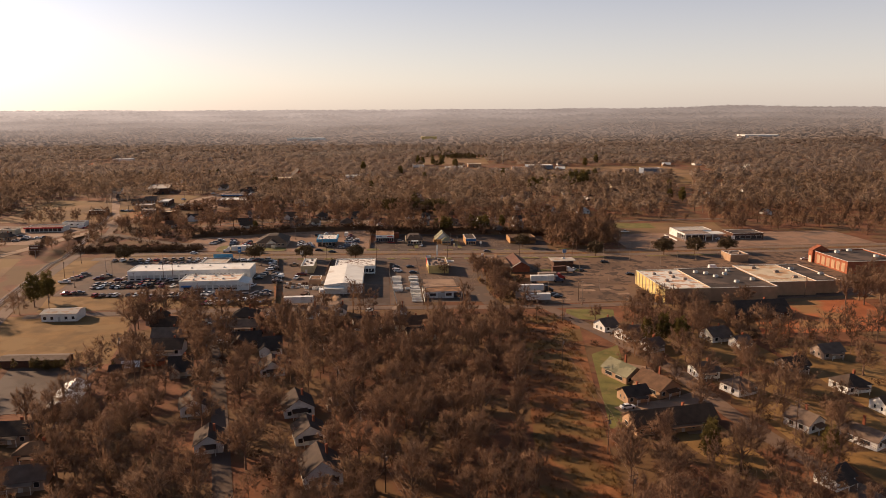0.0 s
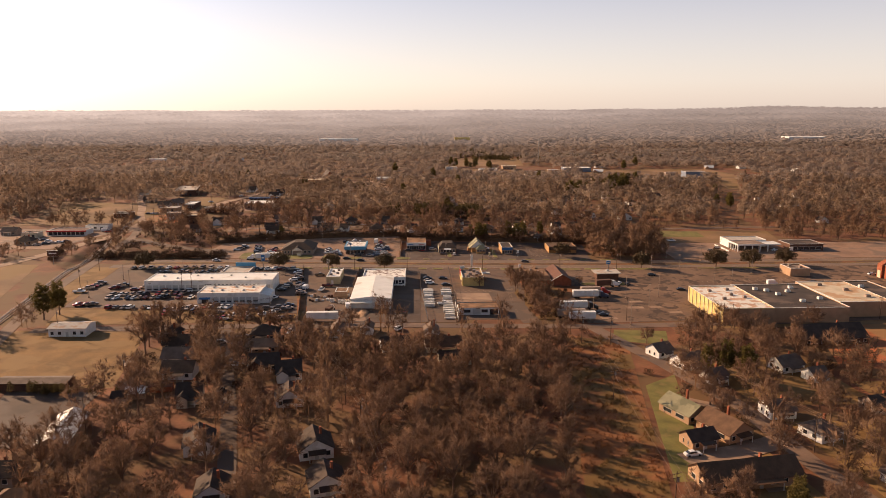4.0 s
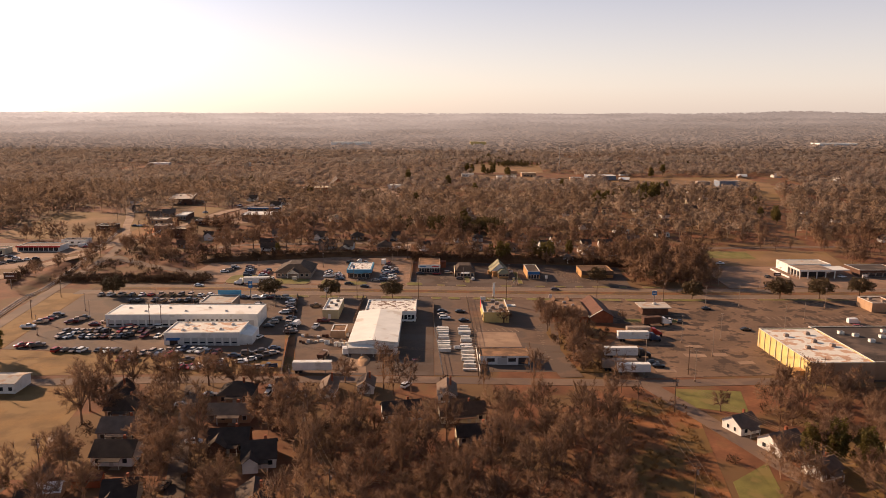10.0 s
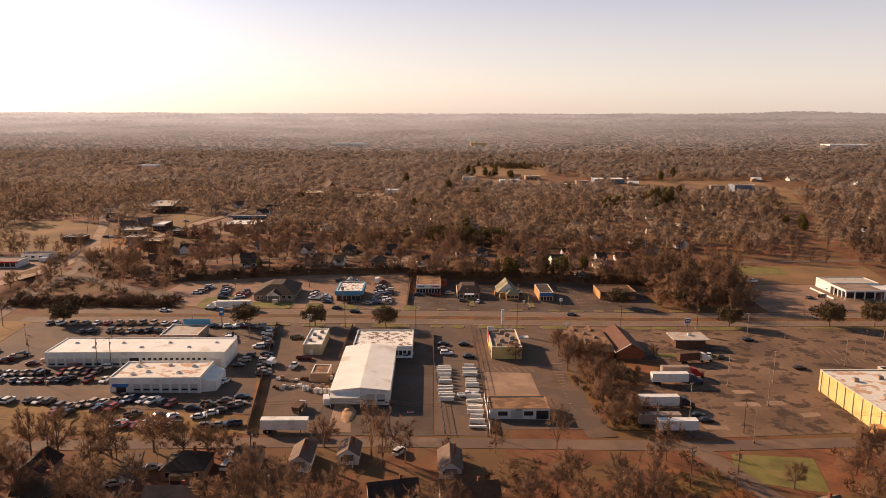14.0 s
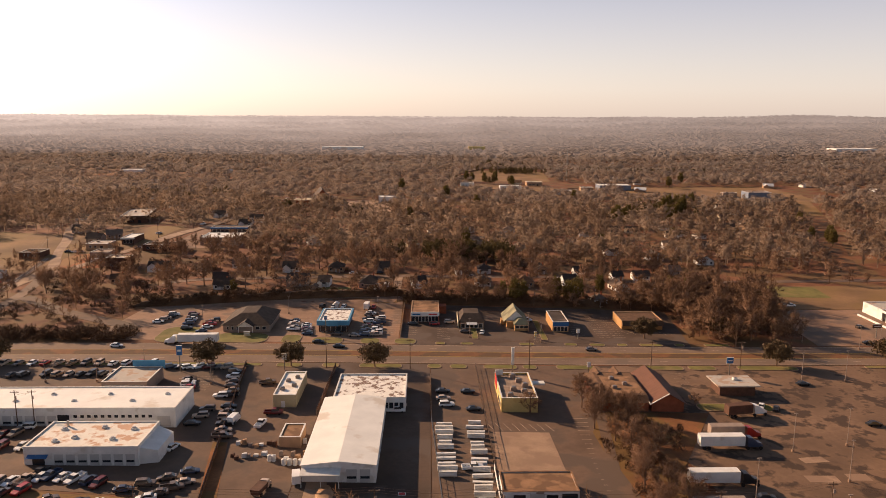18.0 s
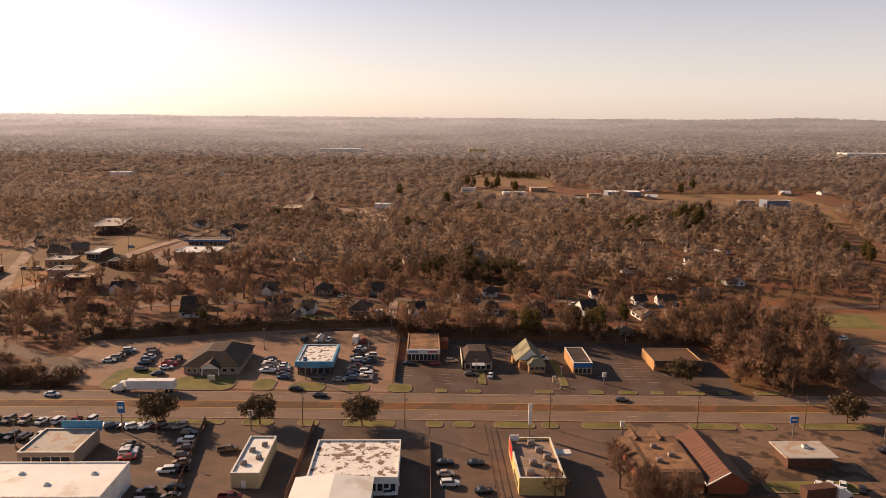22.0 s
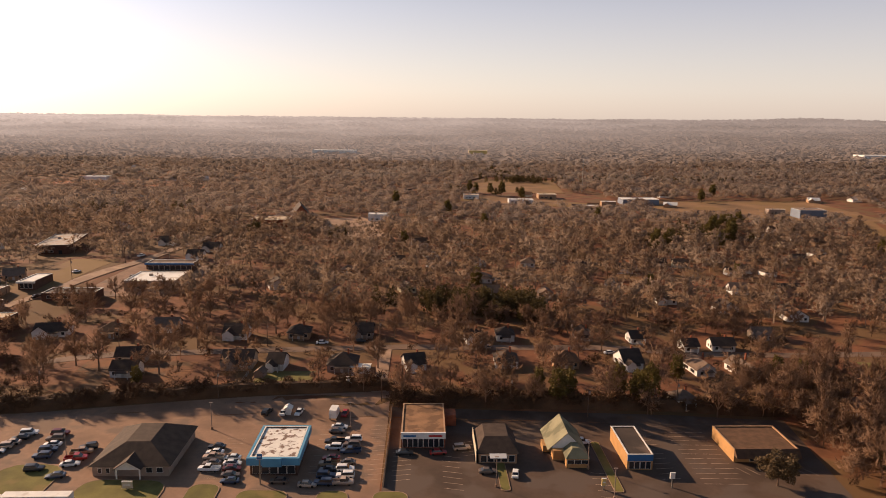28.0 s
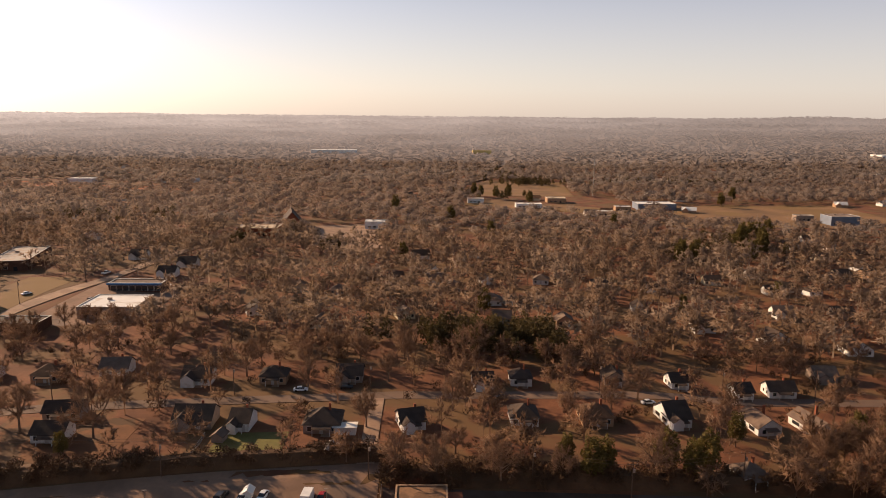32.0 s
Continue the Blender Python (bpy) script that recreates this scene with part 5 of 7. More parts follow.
# ---- trees ----
def twigs(rs, n, rad, z0, z1, length, width, lift=0.5, clumps=0, skin=.38):
    """Thin twig blades in clumps that make up an uneven crown; each clump faces outwards."""
    k = clumps or int(rs.randint(9, 14))
    half = (z1 - z0) / 2
    cd = rs.normal(size=(k, 3))
    cd[:, 2] = np.abs(cd[:, 2]) * .9 - .25
    cd /= np.linalg.norm(cd, axis=1)[:, None]
    cc = cd * np.array([rad, rad, half]) * rs.uniform(.45, .72, k)[:, None] + np.array([0, 0, (z0 + z1) / 2])
    cr = rad * rs.uniform(.42, .66, k)
    which = rs.randint(0, k, n)
    d = rs.normal(size=(n, 3))
    d /= np.linalg.norm(d, axis=1)[:, None]
    c = cc[which] + d * (cr[which] * rs.uniform(.3, 1.0, n) ** .5)[:, None]
    c[:, 2] = np.maximum(c[:, 2], z0 * .6 + .2)
    out = d * .5 + np.array([0, 0, lift]) + rs.normal(size=(n, 3)) * .55
    flat = rs.rand(n) < skin
    out[flat] -= d[flat] * (out[flat] * d[flat]).sum(1)[:, None]
    out /= np.linalg.norm(out, axis=1)[:, None] + 1e-6
    other = rs.normal(size=(n, 3))
    other[flat] = d[flat]
    side = np.cross(out, other)
    side /= np.linalg.norm(side, axis=1)[:, None] + 1e-6
    ln = (length * rs.uniform(.6, 1.3, n))[:, None]
    p0, p1, p2 = c - side * width / 2 - out * ln / 2, c + side * width / 2 - out * ln / 2, c + out * ln / 2
    return np.stack([p0, p1, p2], 1).reshape(-1, 3)


def domed(pts, rad, z0, z1, share, rs):
    """Turn each blade outwards and give its corners the crown's own rounded normals."""
    mid = np.array([0, 0, z0 + (z1 - z0) * .3])
    tri = pts.reshape(-1, 3, 3).copy()
    c = tri.mean(1)
    out = (c - mid) / np.array([rad, rad, (z1 - z0) * .7])
    out /= np.linalg.norm(out, axis=1)[:, None] + 1e-6
    g = np.cross(tri[:, 1] - tri[:, 0], tri[:, 2] - tri[:, 0])
    g /= np.linalg.norm(g, axis=1)[:, None] + 1e-9
    back = (g * out).sum(1) < 0
    tri[back] = tri[back][:, ::-1]
    g[back] *= -1
    nr = out * share + g * (1 - share) + rs.normal(size=out.shape) * .12 * (1 - share)
    nr /= np.linalg.norm(nr, axis=1)[:, None] + 1e-9
    return tri.reshape(-1, 3), np.repeat(nr, 3, 0)


def tri_mesh(name, pts, material, normals=None):
    me = bpy.data.meshes.new(name)
    n = len(pts)
    me.vertices.add(n)
    me.vertices.foreach_set("co", np.asarray(pts, dtype=np.float32).ravel())
    me.loops.add(n)
    me.loops.foreach_set("vertex_index", np.arange(n, dtype=np.int32))
    me.polygons.add(n // 3)
    me.polygons.foreach_set("loop_start", np.arange(0, n, 3, dtype=np.int32))
    me.polygons.foreach_set("loop_total", np.full(n // 3, 3, dtype=np.int32))
    me.update(calc_edges=True)
    if normals is not None:
        at = me.attributes.new("custom_normal", "FLOAT_VECTOR", "POINT")
        at.data.foreach_set("vector", np.asarray(normals, dtype=np.float32).ravel())
    me.materials.append(material)
    return me


def limbs(rs, h, rad, z0, n=11):
    g = Geo().tube((0, 0, -.6), (0.1, 0, z0 + .5), .32, .22, 7)
    g.tube((.1, 0, z0 + .5), (rs.uniform(-.5, .5), rs.uniform(-.5, .5), h * .93), .22, .04, 5)
    for i in range(n):
        an = i * 2.4 + rs.uniform(-.4, .4)
        zs = z0 * .8 + (h * .62 - z0 * .8) * i / n
        L = rad * rs.uniform(.65, .95) * (1 - .35 * i / n)
        q = Vector((math.cos(an) * L * .55, math.sin(an) * L * .55, zs + L * rs.uniform(.45, .75)))
        e = Vector((math.cos(an) * L, math.sin(an) * L, q.z + L * rs.uniform(.35, .7)))
        g.tube((0, 0, zs), q, .14, .08, 4)
        g.tube(q, e, .08, .025, 4)
    return g


def branching(rs, h, rad, z0, mains=10, subs=6, tips=5):
    """The forks of a leafless tree: main limbs in two lengths, side branches, and branch tips."""
    mid = np.array([0, 0, z0 + (h - z0) * .40])
    R = np.array([rad, rad, (h - z0) * .60]) * .76
    unit = lambda v: v / (np.linalg.norm(v) + 1e-9)
    rise = np.array([0, 0, 1.0])
    M, S, T = [], [], []
    for i in range(mains):
        an, el = i * 2.4 + rs.uniform(-.35, .35), (1.5 if i == 0 else rs.uniform(-.05, 1.3))
        d = np.array([math.cos(an) * math.cos(el), math.sin(an) * math.cos(el), math.sin(el)])
        tip = mid + R * d * rs.uniform(.75, 1.0)
        a = np.array([0, 0, z0 + (h * .5 - z0) * rs.uniform(.1, 1) * (.35 + .65 * max(el, 0) / 1.5)])
        a[2] = min(a[2], tip[2] - .3)
        knee = a * .5 + tip * .5 + d * np.array([1, 1, 0]) * rad * .08 - rise * rad * .04
        M += [(a, knee, .17, .10), (knee, tip, .10, .04)]
        for j in range(subs):
            u = .3 + .7 * (j + rs.rand()) / subs
            p = a + (knee - a) * 2 * u if u < .5 else knee + (tip - knee) * (2 * u - 1)
            o = unit((p - mid) / R)
            dd = unit(o * .6 + rise * .45 + rs.normal(size=3) * .45)
            q = p + dd * rad * rs.uniform(.18, .36)
            S.append((p, q))
            for k in range(tips):
                v = p + (q - p) * (.3 + .7 * (k + rs.rand()) / tips)
                T.append((v, v + unit(dd * .7 + o * .35 + rise * .25 + rs.normal(size=3) * .5) * rad * rs.uniform(.10, .22)))
    return M, S, T


def twig_blades(rs, T, n, length, width, fork=.10):
    """Fine tapering twigs that spring from the branch tips."""
    A, B = np.array([p for p, q in T]), np.array([q for p, q in T])
    i = rs.randint(0, len(A), n)
    base = A[i] + (B[i] - A[i]) * rs.uniform(.15, 1.0, n)[:, None]
    d = B[i] - A[i]
    d /= np.linalg.norm(d, axis=1)[:, None]
    d = d * .7 + rs.normal(size=(n, 3)) * .58 + np.array([0, 0, .28])
    d /= np.linalg.norm(d, axis=1)[:, None]
    base, d = np.concatenate([base, A]), np.concatenate([d * (length * rs.uniform(.5, 1.25, n))[:, None], B - A])
    w = np.concatenate([width * rs.uniform(.7, 1.2, n), np.full(len(A), fork)])[:, None]
    side = np.cross(d, rs.normal(size=d.shape))
    side *= w / (np.linalg.norm(side, axis=1)[:, None] + 1e-6)
    return np.stack([base - side / 2, base + side / 2, base + d], 1).reshape(-1, 3)


def bare_tree(seed, h, rad, n):
    rs = np.random.RandomState(seed)
    t = new("bare_tree")
    tagged(t, "leafless deciduous tree with fine brown twigs", "tree")
    z0 = h * .20
    M, S, T = branching(rs, h, rad, z0)
    g = Geo().tube((0, 0, -.6), (0.05, 0, z0 + .4), .34, .25, 7)
    g.tube((.05, 0, z0 + .4), (0, 0, h * .5), .25, .15, 5)
    for p, q, r0, r1 in M:
        g.tube(p, q, r0, r1, 4, False)
    for p, q in S:
        g.tube(p, q, .06, .025, 3, False)
    part("trunk", g, M_BARK, t)
    pts, nr = domed(twig_blades(rs, T, n, 1.35, .088), rad, z0, h, .45, rs)
    part("crown", tri_mesh("crown", pts, M_TWIG, nr), M_TWIG, t)
    return t


def leaf_blades(rs, n, rad, z0, z1, size, cone=0.0):
    d = rs.normal(size=(n, 3))
    d /= np.linalg.norm(d, axis=1)[:, None]
    r = rs.uniform(0.5, 1.0, n) ** 0.5
    lump = 0.8 + 0.3 * np.sin(d[:, 0] * 6 + rs.uniform(0, 6)) * np.cos(d[:, 1] * 5) + 0.12 * np.sin(d[:, 2] * 9)
    c = d * (r * lump)[:, None]
    if cone:
        c[:, :2] *= (1 - cone * (c[:, 2:] * .5 + .5))
    c = c * np.array([rad, rad, (z1 - z0) / 2]) + np.array([0, 0, (z0 + z1) / 2])
    u = rs.normal(size=(n, 3))
    v = rs.normal(size=(n, 3))
    s = size * rs.uniform(.6, 1.3, n)[:, None]
    u, v = u / np.linalg.norm(u, axis=1)[:, None] * s, v / np.linalg.norm(v, axis=1)[:, None] * s
    return np.stack([c - u * .5, c + u * .5, c + v], 1).reshape(-1, 3)


def leafy_tree(seed, h, rad, n, name="evergreen_tree", label="round dark evergreen tree beside the road", material=M_LEAF, z0=.2, cone=0.0, size=.55):
    rs = np.random.RandomState(seed)
    t = new(name)
    tagged(t, label, "tree")
    part("trunk", limbs(rs, h * .9, rad * .8, h * z0, 7), M_BARK, t)
    part("crown", tri_mesh("crown", leaf_blades(rs, n, rad, h * z0, h, size, cone), material), material, t)
    return t


class Stock:
    """A thing built once: the first call sets it down, later calls copy it."""

    def __init__(self, ob):
        self.ob, self.used = ob, False

    def put(self, x, y, rot=0, s=1.0, sz=None, dz=0.0, group=""):
        m = pose(x, y, gz(x, y) + dz, 0, 0, rot) @ Matrix.Diagonal((s, s, sz or s, 1))
        if self.used:
            ob = copy_thing(self.ob, m)
        else:
            ob, self.used = self.ob, True
            ob.matrix_basis = m
        if group:
            ob["group"] = group
        return ob


EVER = [Stock(leafy_tree(k, 9.3, 6.2, 4800)) for k in (1, 2)]
PINES = [Stock(leafy_tree(k, 13, 4.2, 2600, "pine_tree", "olive green pine among bare trees", M_PINE, .12, .25, .6)) for k in (3, 4)]
BARE = [Stock(bare_tree(10 + k, h, r, n)) for k, (h, r, n) in enumerate(((13, 6.2, 2900), (11, 5.2, 2400), (15, 6.8, 3200), (9, 4.6, 1900), (12, 4.6, 2300)))]
OLD = Stock(bare_tree(31, 16, 11.5, 7500))
rt = random.Random(21)


def put_scaled(st, x, y, s, sz=None, group=""):
    """Set a tree down; the template keeps unit scale so that copies scale alike."""
    m = pose(x, y, gz(x, y), 0, 0, rt.uniform(0, 360))
    d = Matrix.Diagonal((s, s, sz or s, 1))
    if st.used:
        ob = copy_thing(st.ob, m)
        ob.matrix_basis = m @ d
    else:
        ob, st.used = st.ob, True
        ob.matrix_basis = m
    if group:
        ob["group"] = group
    TAKEN.append((x, y))
    return ob


TAKEN = []
for x, y, s in ((-150, 426.7 - 14, 1.0), (-76.5, 412.5, .95), (-47.5, 413, .95), (-18.4, 413.5, .95), (128, 421, 1.0), (172, 422.5, 1.15), (192, 423, 1.15),
                (215, 428, 1.05), (88.5, 452.5, .95), (120, 453.5, 1.0)):
    put_scaled(EVER[len(TAKEN) % 2], x, y, s, group="evergreens along the highway")
for x, y, s in ((104, 251, 1.05), (109, 246, .9), (99, 254, .8), (122, 523, .85), (130, 521, .8), (41, 498, .95), (45, 501, .8), (61, 503, .95), (66, 499, .9), (71, 502, .95), (36, 506, .7), (81, 160, .8), (84, 166, .7), (112, 158, .75), (86, 520, .8),
                (-155, 315, 1.2), (-152, 322, 1.15), (-92, 506, .55), (-98, 860, .9), (89, 1124, 1.3), (53, 1152, 1.2), (105, 1070, 1.2), (60, 1140, 1.1), (229, 847, 1.3), (208, 783, 1.2), (260, 873, 1.2), (222, 800, 1.4), (215, 818, 1.4), (240, 858, 1.2), (236, 830, 1.3), (250, 868, 1.1), (287, 668, 1.0), (291, 680, 1.1), (283, 690, .9), (26, 651, 1.0), (-120, 794, .8), (75, 1120, 1.2), (310, 760, 1.0), (150, 905, 1.1), (20, 940, 1.2), (-30, 1010, 1.3), (300, 1060, 1.2), (330, 1105, 1.3), (120, 660, .8), (180, 690, .8), (-15, 780, .9), (48, 870, 1.0),
                (160, 780, 1.0), (165, 790, 1.1), (170, 784, 1.0), (175, 792, 1.1), (168, 800, 1.0)):
    put_scaled(PINES[len(TAKEN) % 2], x, y, s, group="pines")


def blocked(x, y, pad=0.0):
    for x0, x1, y0, y1 in KEEP:
        if x0 - pad < x < x1 + pad and y0 - pad < y < y1 + pad:
            return True
    for rx, ry, rr in ROADS_NEAR.get((int(x // 20), int(y // 20)), ()):
        if (x - rx) ** 2 + (y - ry) ** 2 < (rr + pad) ** 2:
            return True
    return False


ROADS_NEAR = {}
for rx, ry, rr in ROADS:
    for i in (-1, 0, 1):
        for j in (-1, 0, 1):
            ROADS_NEAR.setdefault((int(rx // 20) + i, int(ry // 20) + j), []).append((rx, ry, rr))


def in_quad(x, y, q):
    s = 0
    for (ax, ay), (bx, by) in zip(q, q[1:] + q[:1]):
        c = (bx - ax) * (y - ay) - (by - ay) * (x - ax)
        if s and c * s < 0:
            return False
        s = c or s
    return True


OPEN = [[(-162, 222), (-97, 238), (-107, 278), (-118, 300), (-162, 302)], [(-130, 196), (-98, 198), (-98, 238), (-130, 238)], [(233, 570), (253, 570), (364, 822), (346, 820)], [(346, 820), (364, 822), (432, 992), (400, 978)], [(-215, 575), (-114, 600), (-118, 692), (-215, 692)], [(-6, 590), (56, 590), (56, 622), (-4, 622)], [(-158, 334), (-52.5, 310), (-60, 420), (-178, 420)], [(-52, 309), (62, 309), (62, 445), (-64, 445)], [(60, 309), (335, 330), (335, 446), (60, 440)],
        [(-131, 437), (106, 438), (112, 493), (-128, 486)], [(152, 440), (335, 446), (335, 505), (160, 500)], [(-335, 325), (-190, 335), (-214, 430), (-335, 425)],
        [(-335, 465), (-222, 465), (-218, 545), (-335, 562)], [(-162, 228), (-110, 228), (-118, 300), (-162, 302)], [(76, 286), (98, 281), (103, 304), (80, 305)],
        [(31, 120), (50, 120), (83, 282), (59, 300)], [(50, 178), (68, 178), (86, 252), (68, 236)], [(150, 262), (215, 262), (225, 312), (165, 306)],
        [(168, 498), (250, 500), (262, 550), (178, 550)], [(235, 930), (450, 920), (470, 1080), (215, 1075)], [(60, 1085), (200, 1085), (210, 1150), (60, 1150)], [(30, 1012), (205, 978), (212, 1085), (38, 1085)],
        [(-300, 560), (-215, 560), (-200, 640), (-290, 660)], [(-74, 813), (-29, 818), (-46, 935), (-98, 911)], [(-162, 612), (-118, 620), (-118, 685), (-158, 685)],
        [(-155, 303), (-50, 308), (-50, 335), (-158, 338)], [(-61, 498), (-40, 498), (-40, 516), (-60, 518)], [(-176, 436), (-128, 436), (-128, 452), (-178, 470)]]


def woods(x, y):
    """How thickly trees stand, 0 to 1."""
    if any(in_quad(x, y, q) for q in OPEN) or blocked(x, y, 0.5) or any(in_quad(x, y, q) for q in SHEETS):
        return 0.0
    v = (noise.noise(Vector((x / 60, y / 60, 7.0))) + .6 * noise.noise(Vector((x / 22, y / 22, 3.0)))) * .5 + .5
    if y < 310:
        if -18 < x < 62 and y < 262:
            return 1.0
        if x > 75:
            return .3 + .35 * v
        if y > 284 and x > -62:
            return .12
        return .65 + .4 * v
    if y < 420:
        return .3
    if -205 < x < -60 and 440 < y < 610:
        return .1 + .35 * v
    if 104 < x < 175 and 450 < y < 524:
        return 1.2
    if -60 < x < 175 and 503 < y < 576:
        return .1 + .3 * v
    if y < 600:
        return .12 + .75 * v
    if y < 860:
        return 3.6 * (v - .22) + .2
    return 3.2 * (v - .2) + .25


# near trees, each a thing of its own
near = []
for i in range(17):
    k = i / 16
    near.append((26 + 29 * k + rt.uniform(-1.5, 1.0), 134 + 152 * k))
    put_scaled(BARE[rt.choice((2, 4, 4, 0))], *near[-1], rt.uniform(.7, .95), rt.uniform(.65, .85), "bare trees")
for x, y, k, s in ((-97, 270, 2, 1.15), (-92, 275, 0, 1.0), (-99, 279, 2, 1.0), (-71, 300, 1, .95), (-62, 296, 0, .9), (-57, 299, 1, .8), (-28, 304, 3, .9),
                   (101, 211, 0, 1.15), (121, 262, 2, .95), (127, 268, 0, 1.0), (88, 285, 1, .7), (130, 303, 0, .8), (105, 275, 1, .9), (112, 268, 2, .8),
                   (52, 330, 4, .9), (56, 325, 3, 1.0), (60, 347, 0, .8), (54, 349, 4, .9), (58, 366, 0, .8), (52, 357, 1, .8), (60, 321, 1, .8), (53, 319, 3, .9), (54, 338, 4, .8), (50, 394, 3, .8), (60, 372, 1, .8), (58, 355, 4, .8), (56, 343, 3, .8), (60, 334, 3, .8), (50, 372, 4, .9), (47.5, 380, 4, .9), (53, 377, 1, .8), (48, 365, 4, .9), (55, 369, 4, .9), (84, 384, 3, .5), (31, 376, 3, .8),
                   (-150, 601, 0, .8), (-157, 602, 4, .8), (-163, 600, 4, .75), (-143, 612, 0, .8), (-137, 617, 4, .8), (-131, 613, 1, .8), (-182, 556, 1, .8), (-172, 548, 2, .9), (-160, 545, 1, .8), (-196, 536, 3, .9), (-190, 524, 1, .9), (-183, 512, 2, .9), (-176, 520, 0, .9), (-168, 512, 1, .9), (-92, 196, 2, .9), (-90, 184, 0, 1.0), (-81, 178, 2, .9), (-78, 167, 0, .9), (-70, 165, 2, .9), (-100, 190, 4, 1.0),
                   (212, 303, 2, 1.0), (219, 300, 0, 1.1), (226, 298, 2, 1.1), (222, 308, 2, 1.0), (231, 306, 0, 1.1), (238, 312, 2, 1.0), (229, 316, 1, 1.0), (243, 322, 2, 1.0), (240, 303, 0, 1.0), (236, 330, 0, 1.0), (248, 336, 2, 1.0), (205, 262, 2, 1.0), (214, 272, 0, 1.1), (221, 284, 2, 1.0), (190, 250, 2, .9),
                   (-110, 520, 2, 1.1), (-60, 565, 0, 1.1), (-17, 527, 1, 1.0), (8, 540, 2, .85), (12, 543, 0, .8), (-40, 568, 0, .9), (42, 533, 1, .9), (56, 540, 0, .9), (88, 530, 0, .8),
                   (112, 512, 2, 1.0), (105, 508, 0, .9), (121, 506, 2, .9), (-122, 505, 0, 1.0), (-140, 500, 2, 1.0), (-150, 490, 1, 1.0), (-160, 505, 2, 1.0)):
    near.append((x, y))
    put_scaled(BARE[k], x, y, s, s * rt.uniform(.9, 1.1), "bare trees")
for x, y, s in ((-89, 517, 1.0), (-112, 588, .95), (-57, 574, .75), (-128, 519, .8), (-141, 578, .8), (-95, 596, .85)):
    near.append((x, y))
    put_scaled(OLD, x, y, s, s, "bare trees")
tries = 0
while len(near) < 315 and tries < 20000:
    tries += 1
    x, y = (rt.uniform(-20, 60), rt.uniform(122, 262)) if rt.random() < .42 else (rt.uniform(-115, 175), rt.uniform(110, 305)) if rt.random() < .6 else (rt.uniform(-125, 170), rt.uniform(496, 600))
    lim = 6.2 if (-18 < x < 60 and y < 262) else 8.5
    if rt.random() > woods(x, y) or any((x - a) ** 2 + (y - b) ** 2 < lim * lim for a, b in near):
        continue
    near.append((x, y))
    put_scaled(rt.choice(BARE), x, y, rt.uniform(.8, 1.15), rt.uniform(.75, 1.1), "bare trees")

# woods further off, joined
proto = {}
SHAPES = ((12, 5.6), (10, 5.0), (14, 6.2), (11, 4.4), (13, 5.2), (9, 4.6))
for key, (n, w, ln) in dict(s=(720, .14, 1.5), n=(560, .20, 1.5), a=(265, .40, 1.6)).items():
    proto[key] = []
    for i, (h, rad) in enumerate(SHAPES):
        rs = np.random.RandomState(40 + i)
        M, S, T = branching(rs, h, rad, 1.8, *((8, 5, 4) if key != "a" else (6, 4, 2)))
        q, nr = domed(twig_blades(rs, T, n, ln, w, .12 if key != "a" else .2), rad, 1.4, h, dict(s=.65, n=.82, a=.93)[key], rs)
        r = .26 if key != "a" else .34
        wood = [(0, 0, -.3, 0, 0, h * .62, r)] + [(*p, *e, k * 1.1) for p, e, k, _ in M]
        for x0, y0, z0, x1, y1, z1, k in wood:
            q = np.concatenate([q, np.array([(x0 - k, y0, z0), (x0 + k, y0, z0), (x1, y1, z1)])])
            nr = np.concatenate([nr, np.tile(np.array([[.35, -.85, .4]]), (3, 1))])
        proto[key].append((q, nr))
for key, (n, w, ln, up, cl, sk) in dict(b=(68, .8, 2.4, .2, 5, .6), d=(32, 1.6, 3.0, .1, 4, .7), c=(17, 3.4, 4.8, .15, 3, .7)).items():
    proto[key] = []
    for i, (h, rad) in enumerate(SHAPES):
        q = twigs(np.random.RandomState(40 + i), n, rad, 1.4, h, ln, w, up, cl, sk)
        q, nr = domed(q, rad, 1.4, h, .8, np.random.RandomState(80 + i))
        nr = nr * (.5 if key == 'b' else .25) + np.array([0, 0, .8])
        proto[key].append((q, nr / np.linalg.norm(nr, axis=1)[:, None]))
grid_taken = {}
for a, b in near + TAKEN:
    grid_taken.setdefault((int(a // 8), int(b // 8)), []).append((a, b))


